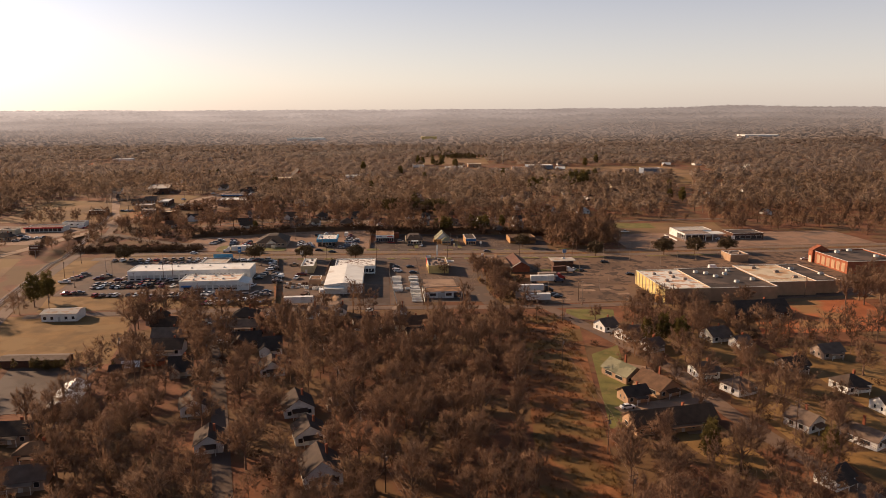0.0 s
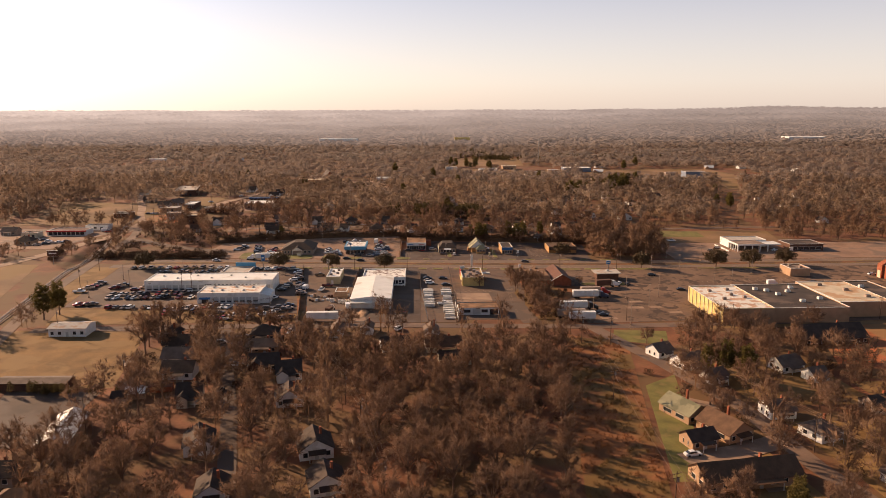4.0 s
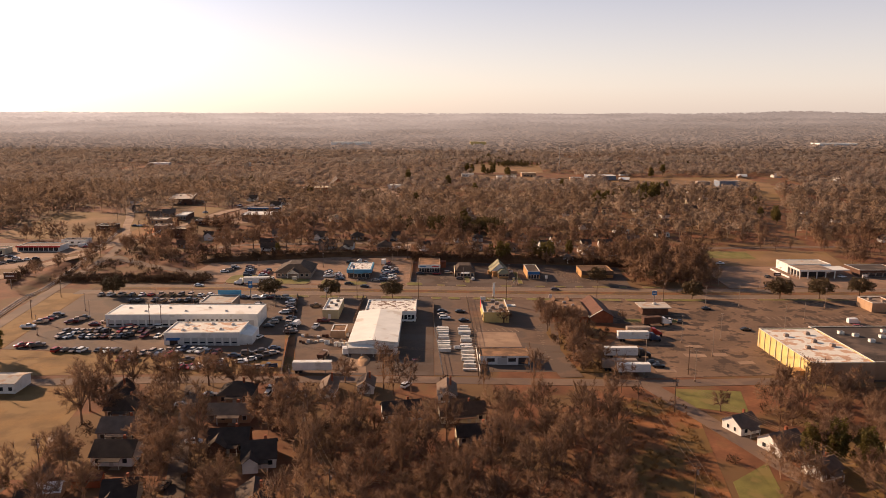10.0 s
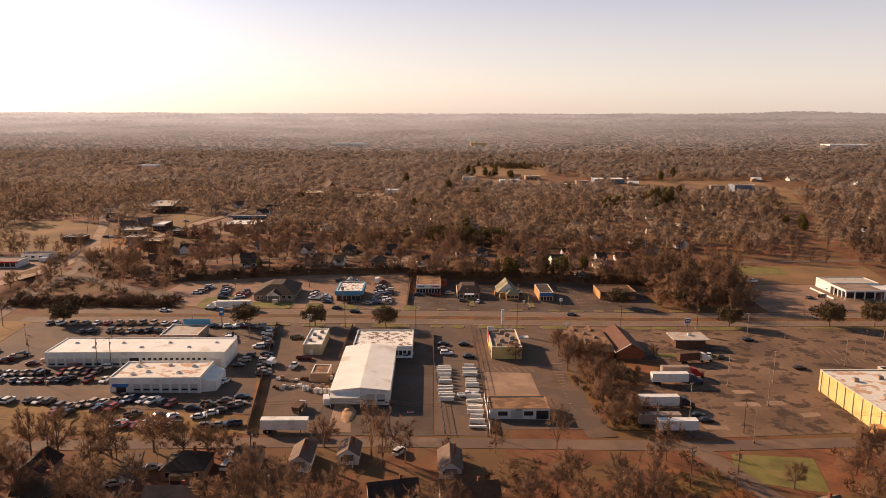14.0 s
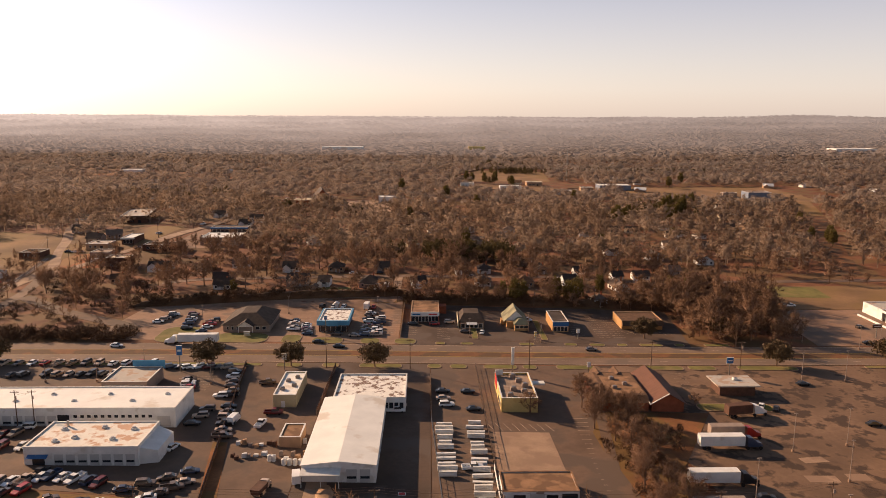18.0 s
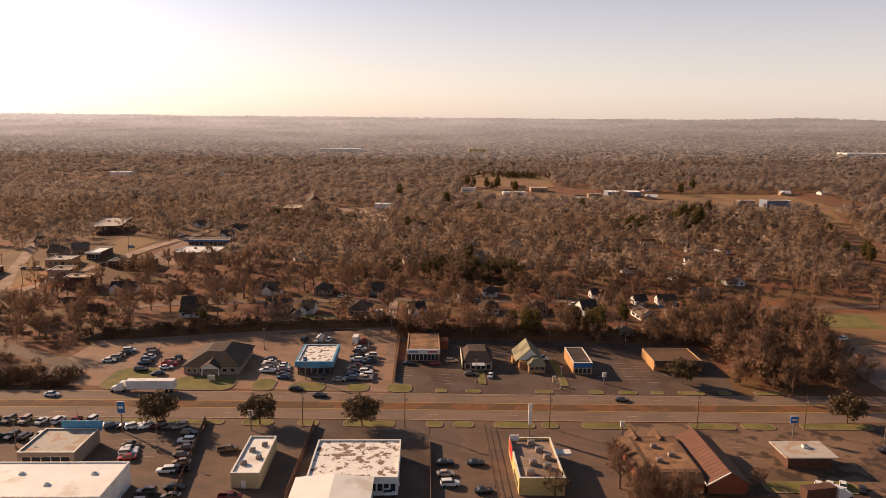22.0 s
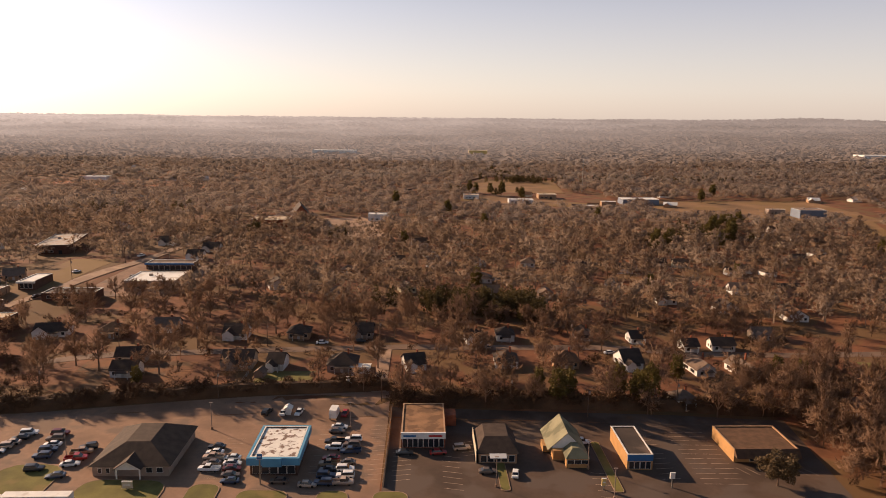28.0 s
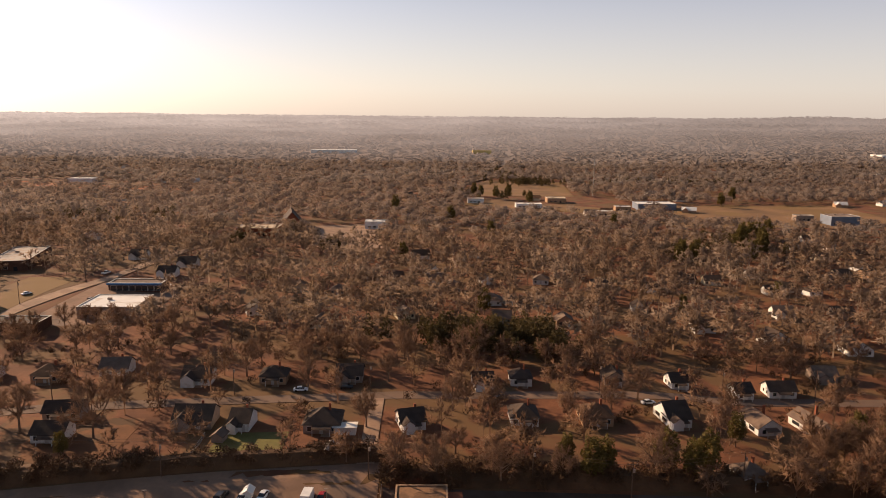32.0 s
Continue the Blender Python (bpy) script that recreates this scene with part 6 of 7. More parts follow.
def plant(zone, spacing, y0, y1, half, size0, size1, thin=1.0, material=M_TWIG_FAR, name="woods", x0=-9999, x1=9999):
    rs = np.random.RandomState(99 + int(y0))
    out, outn, y = [], [], y0
    while y < y1:
        w = half(y)
        x = -w
        while x < w:
            px, py = x + rs.uniform(-.5, .5) * spacing, y + rs.uniform(-.5, .5) * spacing
            x += spacing
            if not x0 < px < x1 or px < -.58 * py - 12:
                continue
            if rs.rand() > woods(px, py) * thin:
                continue
            if y0 < 620 and x0 < -9000:
                c = (int(px // 8), int(py // 8))
                if any((px - a) ** 2 + (py - b) ** 2 < 30 for i in (-1, 0, 1) for j in (-1, 0, 1) for a, b in grid_taken.get((c[0] + i, c[1] + j), ())):
                    continue
            p, nr = proto[zone][rs.randint(6)]
            s = rs.uniform(size0, size1) * (1.12 if 104 < px < 165 and 450 < py < 610 else 1.0)
            an = rs.uniform(0, 6.28)
            ca, sa = math.cos(an) * s, math.sin(an) * s
            q = np.stack([p[:, 0] * ca - p[:, 1] * sa + px, p[:, 0] * sa + p[:, 1] * ca + py, p[:, 2] * s * (rs.uniform(.85, 1.1) if y0 < 590 else rs.uniform(.62, .9) if y0 < 1600 else rs.uniform(.36, .5)) + relief(px, py)], 1)
            outn.append(np.stack([(nr[:, 0] * ca - nr[:, 1] * sa) / s, (nr[:, 0] * sa + nr[:, 1] * ca) / s, nr[:, 2]], 1).astype(np.float32))
            out.append(q.astype(np.float32))
        y += spacing
    ob = new(name, tri_mesh(name, np.concatenate(out), material, np.concatenate(outn)))
    return tagged(ob, "leafless brown winter woods", "woods", kind="stuff")


plant("s", 6.5, 104, 312, lambda y: .68 * y + 12, .7, 1.2, .95, M_TWIG)
plant("n", 8.2, 440, 600, lambda y: .745 * y + 8, .6, 1.25, .95, M_TWIG)
plant("n", 6.8, 549, 578, lambda y: 290, .8, 1.15, 5, M_TWIG, "woods", -276, -212)
plant("n", 6.5, 452, 526, lambda y: 176, .7, 1.15, .85, M_TWIG, "woods", 106, 168)
# farther zones take the base colours that carry the haze
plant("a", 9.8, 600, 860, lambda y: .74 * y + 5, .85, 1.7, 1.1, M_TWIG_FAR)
plant("b", 10, 860, 1250, lambda y: .74 * y, .9, 1.4, 1.05, M_TWIG_HAZED)
plant("d", 12, 1250, 1600, lambda y: .72 * y, 1.0, 1.5, 1.1, M_TWIG_HAZED_FAR)
# far woods and ridge glow by themselves to stand in for haze
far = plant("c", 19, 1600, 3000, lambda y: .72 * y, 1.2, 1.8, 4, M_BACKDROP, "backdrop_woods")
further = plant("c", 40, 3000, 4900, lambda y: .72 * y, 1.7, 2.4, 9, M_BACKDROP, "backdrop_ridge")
# added glowing sheet over the far ground, so gaps match the painted haze
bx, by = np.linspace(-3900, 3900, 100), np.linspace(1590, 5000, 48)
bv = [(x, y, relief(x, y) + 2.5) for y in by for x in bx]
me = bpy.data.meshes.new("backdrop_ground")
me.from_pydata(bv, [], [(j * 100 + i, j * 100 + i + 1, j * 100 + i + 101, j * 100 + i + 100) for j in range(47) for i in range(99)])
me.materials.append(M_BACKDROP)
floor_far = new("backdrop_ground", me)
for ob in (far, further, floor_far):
    tagged(ob, "distant brown woods below the horizon, haze put in as glow", "backdrop", kind="structure")
# dark evergreen patches
ever = []
rs = np.random.RandomState(8)
for cx, cy, rx, ry, n in ((-112, 233.5, 22, 1.2, 26), (24, 606, 30, 13, 110), (46, 598, 12, 9, 30), (-62, 800, 8, 6, 6), (140, 1300, 45, 30, 60), (42, 1150, 20, 14, 8), (75, 1110, 24, 8, 7), (112, 1140, 12, 8, 3), (215, 835, 30, 30, 26), (-125, 792, 8, 5, 8), (170, 800, 14, 10, 14), (-250, 900, 60, 30, 30), (350, 1300, 150, 20, 60), (120, 1420, 40, 90, 60)):
    for i in range(n):
        px, py = cx + rs.normal() * rx * .5, cy + rs.normal() * ry * .5
        p = leaf_blades(rs, 240, 3.4, .5, 11, .9, .4)
        s = rs.uniform(.7, 1.1) * (.4 if cy < 300 else 1)
        ever.append(p * s + np.array([px, py, relief(px, py)]))
ob = new("evergreen_thicket", tri_mesh("evergreen_thicket", np.concatenate(ever), M_WOODS_GREEN))
tagged(ob, "dark evergreen thicket among bare woods", "woods", kind="stuff")
# shrubs on banks and along the back fence of the lots
shr = []
for i in range(1690):
    u = rs.rand()
    if i >= 420:
        if i < 680:
            u = -135 + 248 * u
            px, py = u, (488.5 + (u + 126) * .155 if u < -11 else 495.5) + rs.uniform(.3, 6.5)
        elif i < 900:
            px, py = rs.uniform(-110, 170), rs.uniform(120, 303)
        elif i < 1150:
            px, py = rs.uniform(-165, 170), rs.uniform(497, 605)
        elif i < 1300:
            px, py = rs.uniform(106, 166), rs.uniform(452, 600)
        elif i >= 1500:
            px = rs.uniform(-190, -116)
            py = hw(px) + rs.uniform(13, 26)
        else:
            px, py = rs.uniform(-205, -124), rs.uniform(446, 540)
        if 680 <= i < 1500 and woods(px, py) <= 0:
            continue
    elif i < 200:
        px = -126 + 232 * u
        py = (489 + (px + 126) * .155 if px < -11 else 496) + rs.uniform(0, 6)
    elif i < 260:
        px, py = -176 + 62 * u, hw(-140) + 12.5 + rs.uniform(0, 7)
    elif i < 330:
        px, py = rs.uniform(48, 82), rs.uniform(318, 376)
        if py < 345 and px > 62 or py > 345 and px > 62 + (py - 340) * .6:
            continue
    elif i < 380:
        k = rs.rand()
        px, py = -205 + rs.uniform(-7, -3) - 14 * k, 430 + 55 * k
    else:
        px, py = rs.uniform(-10, 30), rs.uniform(495, 502)
    p = twigs(rs, 95, 1.9, -.3, rs.uniform(2.6, 5.2) if i < 200 or 420 <= i < 680 else rs.uniform(1.6, 3.6), 1.0, .19, .5, 4, .5)
    shr.append(p * rs.uniform(.8, 1.3) + np.array([px, py, gz(px, py)]))
ob = new("shrubs", tri_mesh("shrubs", np.concatenate(shr), M_SHRUB))
tagged(ob, "tangled brown winter shrubs along banks", "shrubs", kind="stuff")
# tufts over the russet strip
tuft = []
for i in range(900):
    k = rs.rand()
    px, py = 30 + 28 * k + rs.uniform(-1, 21), 122 + 172 * k
    p = twigs(rs, 26, .9, -.2, rs.uniform(.6, 1.3), .8, .1, .9, 3)
    tuft.append(p + np.array([px, py, gz(px, py)]))
ob = new("dry_grass_tufts", tri_mesh("dry_grass_tufts", np.concatenate(tuft), M_BRUSH))
tagged(ob, "russet dry grass tufts under power lines", "grass", kind="stuff")


# ---- vehicles ----
def wheel(parent, x, y, r=.33, w=.22):
    s = 1 if y > 0 else -1
    part("wheel", Geo().tube((x, y - w / 2 * s, r), (x, y + w / 2 * s, r), r, r, 10), M_TYRE, parent)


def body_loft(rows):
    """Car body from (x, half width, low, top) stations."""
    return Geo().loft([[(x, -w, lo), (x, w, lo), (x, w * 1.0, lo + (hi - lo) * .55), (x, w * .9, hi), (x, -w * .9, hi), (x, -w, lo + (hi - lo) * .55)] for x, w, lo, hi in rows])


def vehicle(kind, colour):
    p = PAINT[colour]
    lab = {"car": "parked saloon car", "suv": "parked boxy estate car", "pickup": "parked pickup truck with open bed", "van": "parked delivery van"}[kind]
    t = new(kind if kind != "suv" else "estate_car")
    tagged(t, f"{colour} {lab} with dark windows", "car" if kind in ("car", "suv") else kind)
    if kind == "car":
        part("body", body_loft([(-2.3, .72, .35, .85), (-2.1, .85, .28, .95), (0, .88, .25, .95), (1.5, .87, .28, .85), (2.2, .80, .30, .70), (2.35, .65, .38, .6)]), p, t)
        part("cabin_glass", Geo().loft([[(-1.75, -.8, .9), (1.15, -.8, .9), (1.15, .8, .9), (-1.75, .8, .9)], [(-1.1, -.64, 1.40), (.35, -.64, 1.42), (.35, .64, 1.42), (-1.1, .64, 1.40)]]), M_GLASS, t)
        part("roof", Geo().loft([[(-1.15, -.66, 1.39), (.40, -.66, 1.40), (.40, .66, 1.40), (-1.15, .66, 1.39)], [(-1.0, -.58, 1.46), (.25, -.58, 1.46), (.25, .58, 1.46), (-1.0, .58, 1.46)]]), p, t)
    elif kind == "suv":
        part("body", body_loft([(-2.35, .82, .45, 1.05), (-2.2, .92, .35, 1.1), (0, .94, .32, 1.1), (1.4, .93, .34, 1.05), (2.2, .88, .36, .92), (2.35, .75, .42, .8)]), p, t)
        part("cabin_glass", Geo().loft([[(-2.2, -.88, 1.05), (1.05, -.88, 1.05), (1.05, .88, 1.05), (-2.2, .88, 1.05)], [(-2.0, -.74, 1.66), (.45, -.74, 1.68), (.45, .74, 1.68), (-2.0, .74, 1.66)]]), M_GLASS, t)
        part("roof", Geo().loft([[(-2.05, -.76, 1.65), (.5, -.76, 1.66), (.5, .76, 1.66), (-2.05, .76, 1.65)], [(-1.9, -.68, 1.74), (.3, -.68, 1.74), (.3, .68, 1.74), (-1.9, .68, 1.74)]]), p, t)
    elif kind == "pickup":
        part("body", body_loft([(-.6, .92, .4, 1.1), (.2, .95, .38, 1.12), (1.6, .95, .4, 1.1), (2.5, .9, .42, 1.0), (2.7, .8, .5, .9)]), p, t)
        bed = Geo().box(-2.8, -.6, -.93, .93, .45, .62)
        for c in ((-2.8, -.6, -.95, -.83), (-2.8, -.6, .83, .95), (-2.85, -2.73, -.95, .95)):
            bed.box(*c, .45, 1.12)
        part("bed", bed, p, t)
        part("cabin_glass", Geo().loft([[(-.6, -.86, 1.1), (1.45, -.86, 1.1), (1.45, .86, 1.1), (-.6, .86, 1.1)], [(-.45, -.72, 1.72), (.75, -.72, 1.72), (.75, .72, 1.72), (-.45, .72, 1.72)]]), M_GLASS, t)
        part("roof", Geo().box(-.48, .78, -.73, .73, 1.7, 1.79), p, t)
    else:
        part("body", body_loft([(-2.7, .95, .45, 2.3), (-2.6, 1.0, .4, 2.45), (1.2, 1.0, .4, 2.45), (1.9, .97, .4, 1.4), (2.6, .9, .45, 1.1)]), p, t)
        part("windscreen", Geo().add([(1.25, -.85, 2.3), (1.25, .85, 2.3), (1.95, .9, 1.45), (1.95, -.9, 1.45)], [(0, 1, 2, 3)]), M_GLASS, t)
    for x in (-1.45, 1.45) if kind != "pickup" else (-1.8, 1.7):
        for y in (-.82, .82):
            wheel(t, x, y)
    return t


GARAGE = {}


def park(kind, colour, x, y, rot, group="", dz=.07):
    key = (kind, colour)
    if key not in GARAGE:
        GARAGE[key] = Stock(vehicle(kind, colour))
    return GARAGE[key].put(x, y, rot, 1.0, None, dz, group)


rc = random.Random(77)
TINTS = ["white"] * 6 + ["silver"] * 5 + ["black"] * 5 + ["grey"] * 5 + ["red"] * 2 + ["maroon"] * 2 + ["blue"] * 2 + ["tan"]


def car_row(x0, y0, x1, y1, n, heading, group, skip=.06, mix="ccccsssp"):
    for i in range(n):
        if rc.random() < skip:
            continue
        k = i / max(1, n - 1)
        kind = {"c": "car", "s": "suv", "p": "pickup", "v": "van"}[rc.choice(mix)]
        park(kind, rc.choice(TINTS), x0 + (x1 - x0) * k + rc.uniform(-.25, .25), y0 + (y1 - y0) * k + rc.uniform(-.3, .3), heading + rc.uniform(-4, 4) + rc.choice((0, 180)), group)


D = "cars on the dealership lot"
for r in ((-142, 347.5, -105, 349, 14, 75), (-142, 354, -111, 356, 12, 75), (-135, 331.5, -114, 331.5, 8, 75), (-109, 327, -92, 332.5, 7, 75), (-108, 321.5, -93, 326, 5, 75),
          (-150.5, 336.5, -144.5, 336.5, 3, 40), (-161, 360, -157.5, 377, 6, 15), (-147, 366.5, -144, 376, 4, 20), (-136.5, 363.5, -133.2, 367.5, 2, 20), (-155, 411.5, -95, 413, 14, 80),
          (-137, 400.5, -104, 402.5, 10, 75), (-88, 409.5, -69, 410, 7, 30), (-65, 405, -55.5, 356, 13, 5), (-78, 398, -76, 390.5, 4, 8), (-120, 360.2, -100, 360.4, 3, 4),
          (-92, 360, -76, 360.2, 6, 8), (-66, 364, -64, 384, 5, 5)):
    car_row(*r, D)
J = "old vehicles on the grass below the lot"
for r in ((-93, 334.5, -77, 330, 6, 70), (-87, 315, -71, 315.5, 7, 60), (-66, 321, -57, 331, 5, 15), (-62, 314.5, -52.5, 317.5, 4, 10), (-85, 322, -74, 321, 4, 40), (-70, 327, -58, 336, 4, 12)):
    car_row(*r, J, mix="ccspp")
N1 = "cars round the office and shops"
for r in ((-113, 461, -109.5, 475, 6, 12), (-97.5, 455, -101, 475, 7, 8), (-90.5, 451.5, -89.5, 467, 6, 12), (-56, 468, -54.5, 456, 5, 0), (-50.5, 462, -48, 450, 5, 0), (-47.5, 490.5, -38, 491, 3, 80),
          (-30, 490, -24.5, 490.5, 2, 85), (-25.3, 482, -25.2, 449.8, 11, 0), (-20.5, 474, -20.6, 450, 8, 0), (-36, 450, -29, 449, 2, 0)):
    car_row(*r, N1)
for kind, col, x, y, rot in (("suv", "white", 43.5, 475, -10), ("car", "white", 22.5, 456, 80), ("car", "grey", 15.5, 457, 5), ("car", "red", 3, 467, 5), ("suv", "silver", 9.5, 470, 10), ("car", "black", -6, 466.5, 4),
                             ("pickup", "white", -9.3, 375, 3), ("car", "silver", -8.5, 379, 3), ("suv", "white", 6, 380, 5), ("car", "black", 5, 391, 5), ("car", "black", 13, 391, 3), ("car", "black", 14, 377, 10),
                             ("car", "silver", 5, 385, 4), ("pickup", "white", 11.5, 340, 5), ("car", "black", -42, 440 - .5, 2), ("car", "black", -33.5, 434.5, 2), ("car", "grey", 63, 436, 2),
                             ("car", "white", 98, 382, 60), ("car", "white", 101, 382, 60), ("car", "white", 104.3, 382, 60), ("car", "black", 108, 380, 60), ("car", "black", 132, 369, 4), ("car", "black", 127.6, 401.5, 3),
                             ("suv", "red", 182, 373, 3), ("van", "white", 184, 380, 5), ("car", "black", 172, 369, 3), ("pickup", "white", 212, 379, 5), ("car", "grey", 208, 383, 3), ("car", "white", 190, 362, 4), ("car", "red", 186, 361, 4),
                             ("car", "white", 71, 193.5, 10), ("car", "white", -62.6, 259, 5), ("suv", "white", -8, 301, 60), ("suv", "white", -50.5, 297, 85), ("suv", "white", -50.3, 292, 85), ("car", "silver", -74, 283, 20),
                             ("car", "silver", -68, 291, 20), ("car", "grey", -62, 236, 80), ("car", "black", 80, 327, 0), ("car", "black", 81, 323.5, 0), ("van", "white", -31.5, 333, 100), ("car", "white", -66.5, 349, 70),
                             ("van", "white", -55, 390 - 24, 80), ("pickup", "white", -47, 364, 80), ("pickup", "maroon", -45, 372, 4), ("pickup", "grey", -52, 396, 20), ("car", "black", -26, 556, 5), ("car", "white", -40, 553, 6),
                             ("car", "tan", 24, 552, 80), ("suv", "black", 22, 549, 80), ("car", "white", 70, 548, 10), ("car", "white", -254, 503, 40), ("car", "white", -243, 497, 10), ("car", "black", -248, 501, 20), ("suv", "silver", -260, 500, 20), ("suv", "black", -240, 487, 30), ("car", "silver", -237, 490, 30), ("car", "white", -234, 493, 30), ("car", "black", -231, 496, 30), ("car", "silver", -244, 483, 30), ("van", "white", -222, 535, 4), ("car", "red", -219, 533, 30), ("car", "white", -211, 600, 4), ("car", "silver", -208, 600.5, 4), ("van", "white", -188.5, 577, 10), ("car", "black", -215, 600, 8), ("car", "white", -246, 370, 60), ("suv", "tan", -268, 372, 40), ("car", "white", -181, 655, 60), ("car", "silver", -150, 650, 80), ("car", "white", -133, 655, 5), ("pickup", "white", -165, 700, 75), ("car", "black", -178, 610, 70), ("car", "white", -128, 682, 5),
                             ("car", "white", -116, 438 - 6, 2), ("car", "white", 250, 400, 3), ("car", "red", 262, 402, 3), ("car", "white", 230, 470, 8), ("car", "grey", 188, 470, 30), ("pickup", "white", 175, 505, 3), ("car", "black", 178, 447, 3)):
    park(kind, col, x, y, rot)


def semi(x, y, rot, length=12.2, cab="white", box=M_WHITE, tractor=True, label="white box trailer with a tractor unit"):
    t = thing("lorry", x, y, rot, label, "lorry", dz=.07)
    h = length / 2
    part("trailer_box", Geo().box(-h, h, -1.28, 1.28, 1.15, 3.95), box, t)
    fr = part("frame", Geo().box(-h + .3, h - .3, -.6, .6, .85, 1.15), M_STEEL, t)
    for xx in (-h + 1.2, -h + 2.5):
        for s in (-1.05, 1.05):
            wheel(t, xx, s, .5, .5)
    if tractor:
        c = h + 3.4
        part("cab", Geo().loft([[(c - 2.6, -1.2, .8), (c, -1.2, .8), (c, 1.2, .8), (c - 2.6, 1.2, .8)], [(c - 2.6, -1.2, 2.2), (c - .1, -1.2, 2.2), (c - .1, 1.2, 2.2), (c - 2.6, 1.2, 2.2)],
                                [(c - 2.6, -1.1, 3.4), (c - 1.3, -1.1, 3.3), (c - 1.3, 1.1, 3.3), (c - 2.6, 1.1, 3.4)]]), PAINT[cab], t, f"{cab} tractor cab")
        part("bonnet", body_loft([(c - .1, 1.1, .7, 2.1), (c + 1.2, 1.0, .7, 1.75), (c + 1.6, .8, .75, 1.5)]), PAINT[cab], t)
        part("windscreen", Geo().add([(c - .08, -1.0, 2.22), (c - .08, 1.0, 2.22), (c - 1.22, .95, 3.25), (c - 1.22, -.95, 3.25)], [(0, 1, 2, 3)]), M_GLASS, t)
        for xx in (h + .9, h + 4.4):
            for s in (-1.05, 1.05):
                wheel(t, xx, s, .5, .4)
    else:
        for s in (-.9, .9):
            part("landing_leg", Geo().box(h - 2.2, h - 2.0, s - .08, s + .08, 0, 1.1), M_STEEL, t)
    return t


semi(70, 333.5, 0, 12.2, "black")
semi(70, 316, 0, 11, "black", M_WHITE, False, "white box trailer standing on its legs")
semi(66, 320, 0, 12, "black", M_GREYWALL, False, "grey box trailer standing on its legs")
semi(80, 353.5, 0, 12.2, "blue", M_WHITE)
semi(84, 360, 0, 9.5, "red", M_GREYWALL, True, "low grey flatbed lorry with red tractor")
semi(-40, 312.8, 0, 13, "white", M_WHITE, False, "white storage trailer by the back street")
semi(-87.0, 436.6, 181, 15, "white", M_WHITE, True, "long white articulated lorry on the highway")
semi(94, 375, 10, 8.0, "white", M_DARKBRICK, True, "dark advertising lorry with white cab")

# dump truck and box trucks in the yard
t = thing("tipper_truck", -38.5, 327.5, 75, "small dark tipper truck in the yard", "truck", dz=.07)
part("chassis", Geo().box(-3, 3, -.5, .5, .6, .9), M_STEEL, t)
part("tipper_bed", Geo().loft([[(-3.2, -1.0, .9), (1, -1.0, .9), (1, 1.0, .9), (-3.2, 1.0, .9)], [(-3.4, -1.2, 2.2), (1.1, -1.2, 2.2), (1.1, 1.2, 2.2), (-3.4, 1.2, 2.2)]]), M_DARKBRICK, t)
part("cab", body_loft([(1.2, 1.0, .6, 2.4), (2.3, 1.0, .6, 2.3), (2.6, .95, .6, 1.5), (3.4, .85, .6, 1.3)]), PAINT["silver"], t)
for x in (-2, 2.3):
    for y in (-.95, .95):
        wheel(t, x, y, .48, .3)
t = thing("box_truck", -27.4, 489.5, 85, "white box truck parked behind the shop", "truck", dz=.07)
part("box", Geo().box(-3, 1.2, -1.1, 1.1, .8, 3.3), M_WHITE, t)
part("cab", body_loft([(1.3, 1.0, .5, 2.2), (2.3, 1.0, .5, 2.1), (2.7, .9, .5, 1.3), (3.2, .8, .5, 1.2)]), PAINT["white"], t)
for x in (-2, 2.2):
    for y in (-.95, .95):
        wheel(t, x, y, .42, .3)


# ---- storage yard: stacked white bundles on low racks ----
def bundle(x, y, L, rot, layers):
    t = thing("pipe_bundle", x, y, rot, "stack of long white panels on a low rack", "bundle", "bundles in the storage yard", .07)
    for k in range(layers):
        part("panel", Geo().box(-L / 2, L / 2, -.42 + .04 * k, .42 - .02 * k, .25 + .32 * k, .25 + .32 * k + .26), M_WHITE if k % 3 else M_TRIM, t)
    for xx in (-L * .35, L * .35):
        part("rack_leg", Geo().box(xx - .1, xx + .1, -.6, .6, 0, .25), M_STEEL, t)


for i in range(11):
    bundle(4.7 + .25 * rc.random() + i * .02, 366 - i * 3.0 - rc.random(), rc.choice((3.6, 4.4, 5)), rc.uniform(-2, 2), rc.choice((2, 3, 4)))
for i in range(17):
    bundle(13.4 + .25 * rc.random(), 367 - i * 3.1 - rc.random(), rc.choice((3.6, 4.4, 5)), rc.uniform(-5, 3), rc.choice((1, 2, 3, 4)))


def pile(x, y, w, d, h, material, label, name="supply_stack"):
    t = thing(name, x, y, rc.uniform(-8, 8), label, "stack", dz=.07)
    part("wrapped_load", Geo().loft([[(-w / 2, -d / 2, 0), (w / 2, -d / 2, 0), (w / 2, d / 2, 0), (-w / 2, d / 2, 0)], [(-w * .42, -d * .42, h), (w * .45, -d * .4, h * .9), (w * .42, d * .42, h), (-w * .42, d * .4, h * .85)]]), material, t)
    return t


for i in range(26):
    pile(-50 + (i % 13) * 1.55 + rc.uniform(-.3, .3), (352 if i < 13 else 345) + rc.uniform(-1.5, 1.5), rc.uniform(.9, 1.6), rc.uniform(.8, 1.4), rc.uniform(.5, 1.5),
         rc.choice((M_TANPILE, M_WHITE, M_GREYWALL, M_DARKBRICK)), "palleted supplies stacked in the yard")
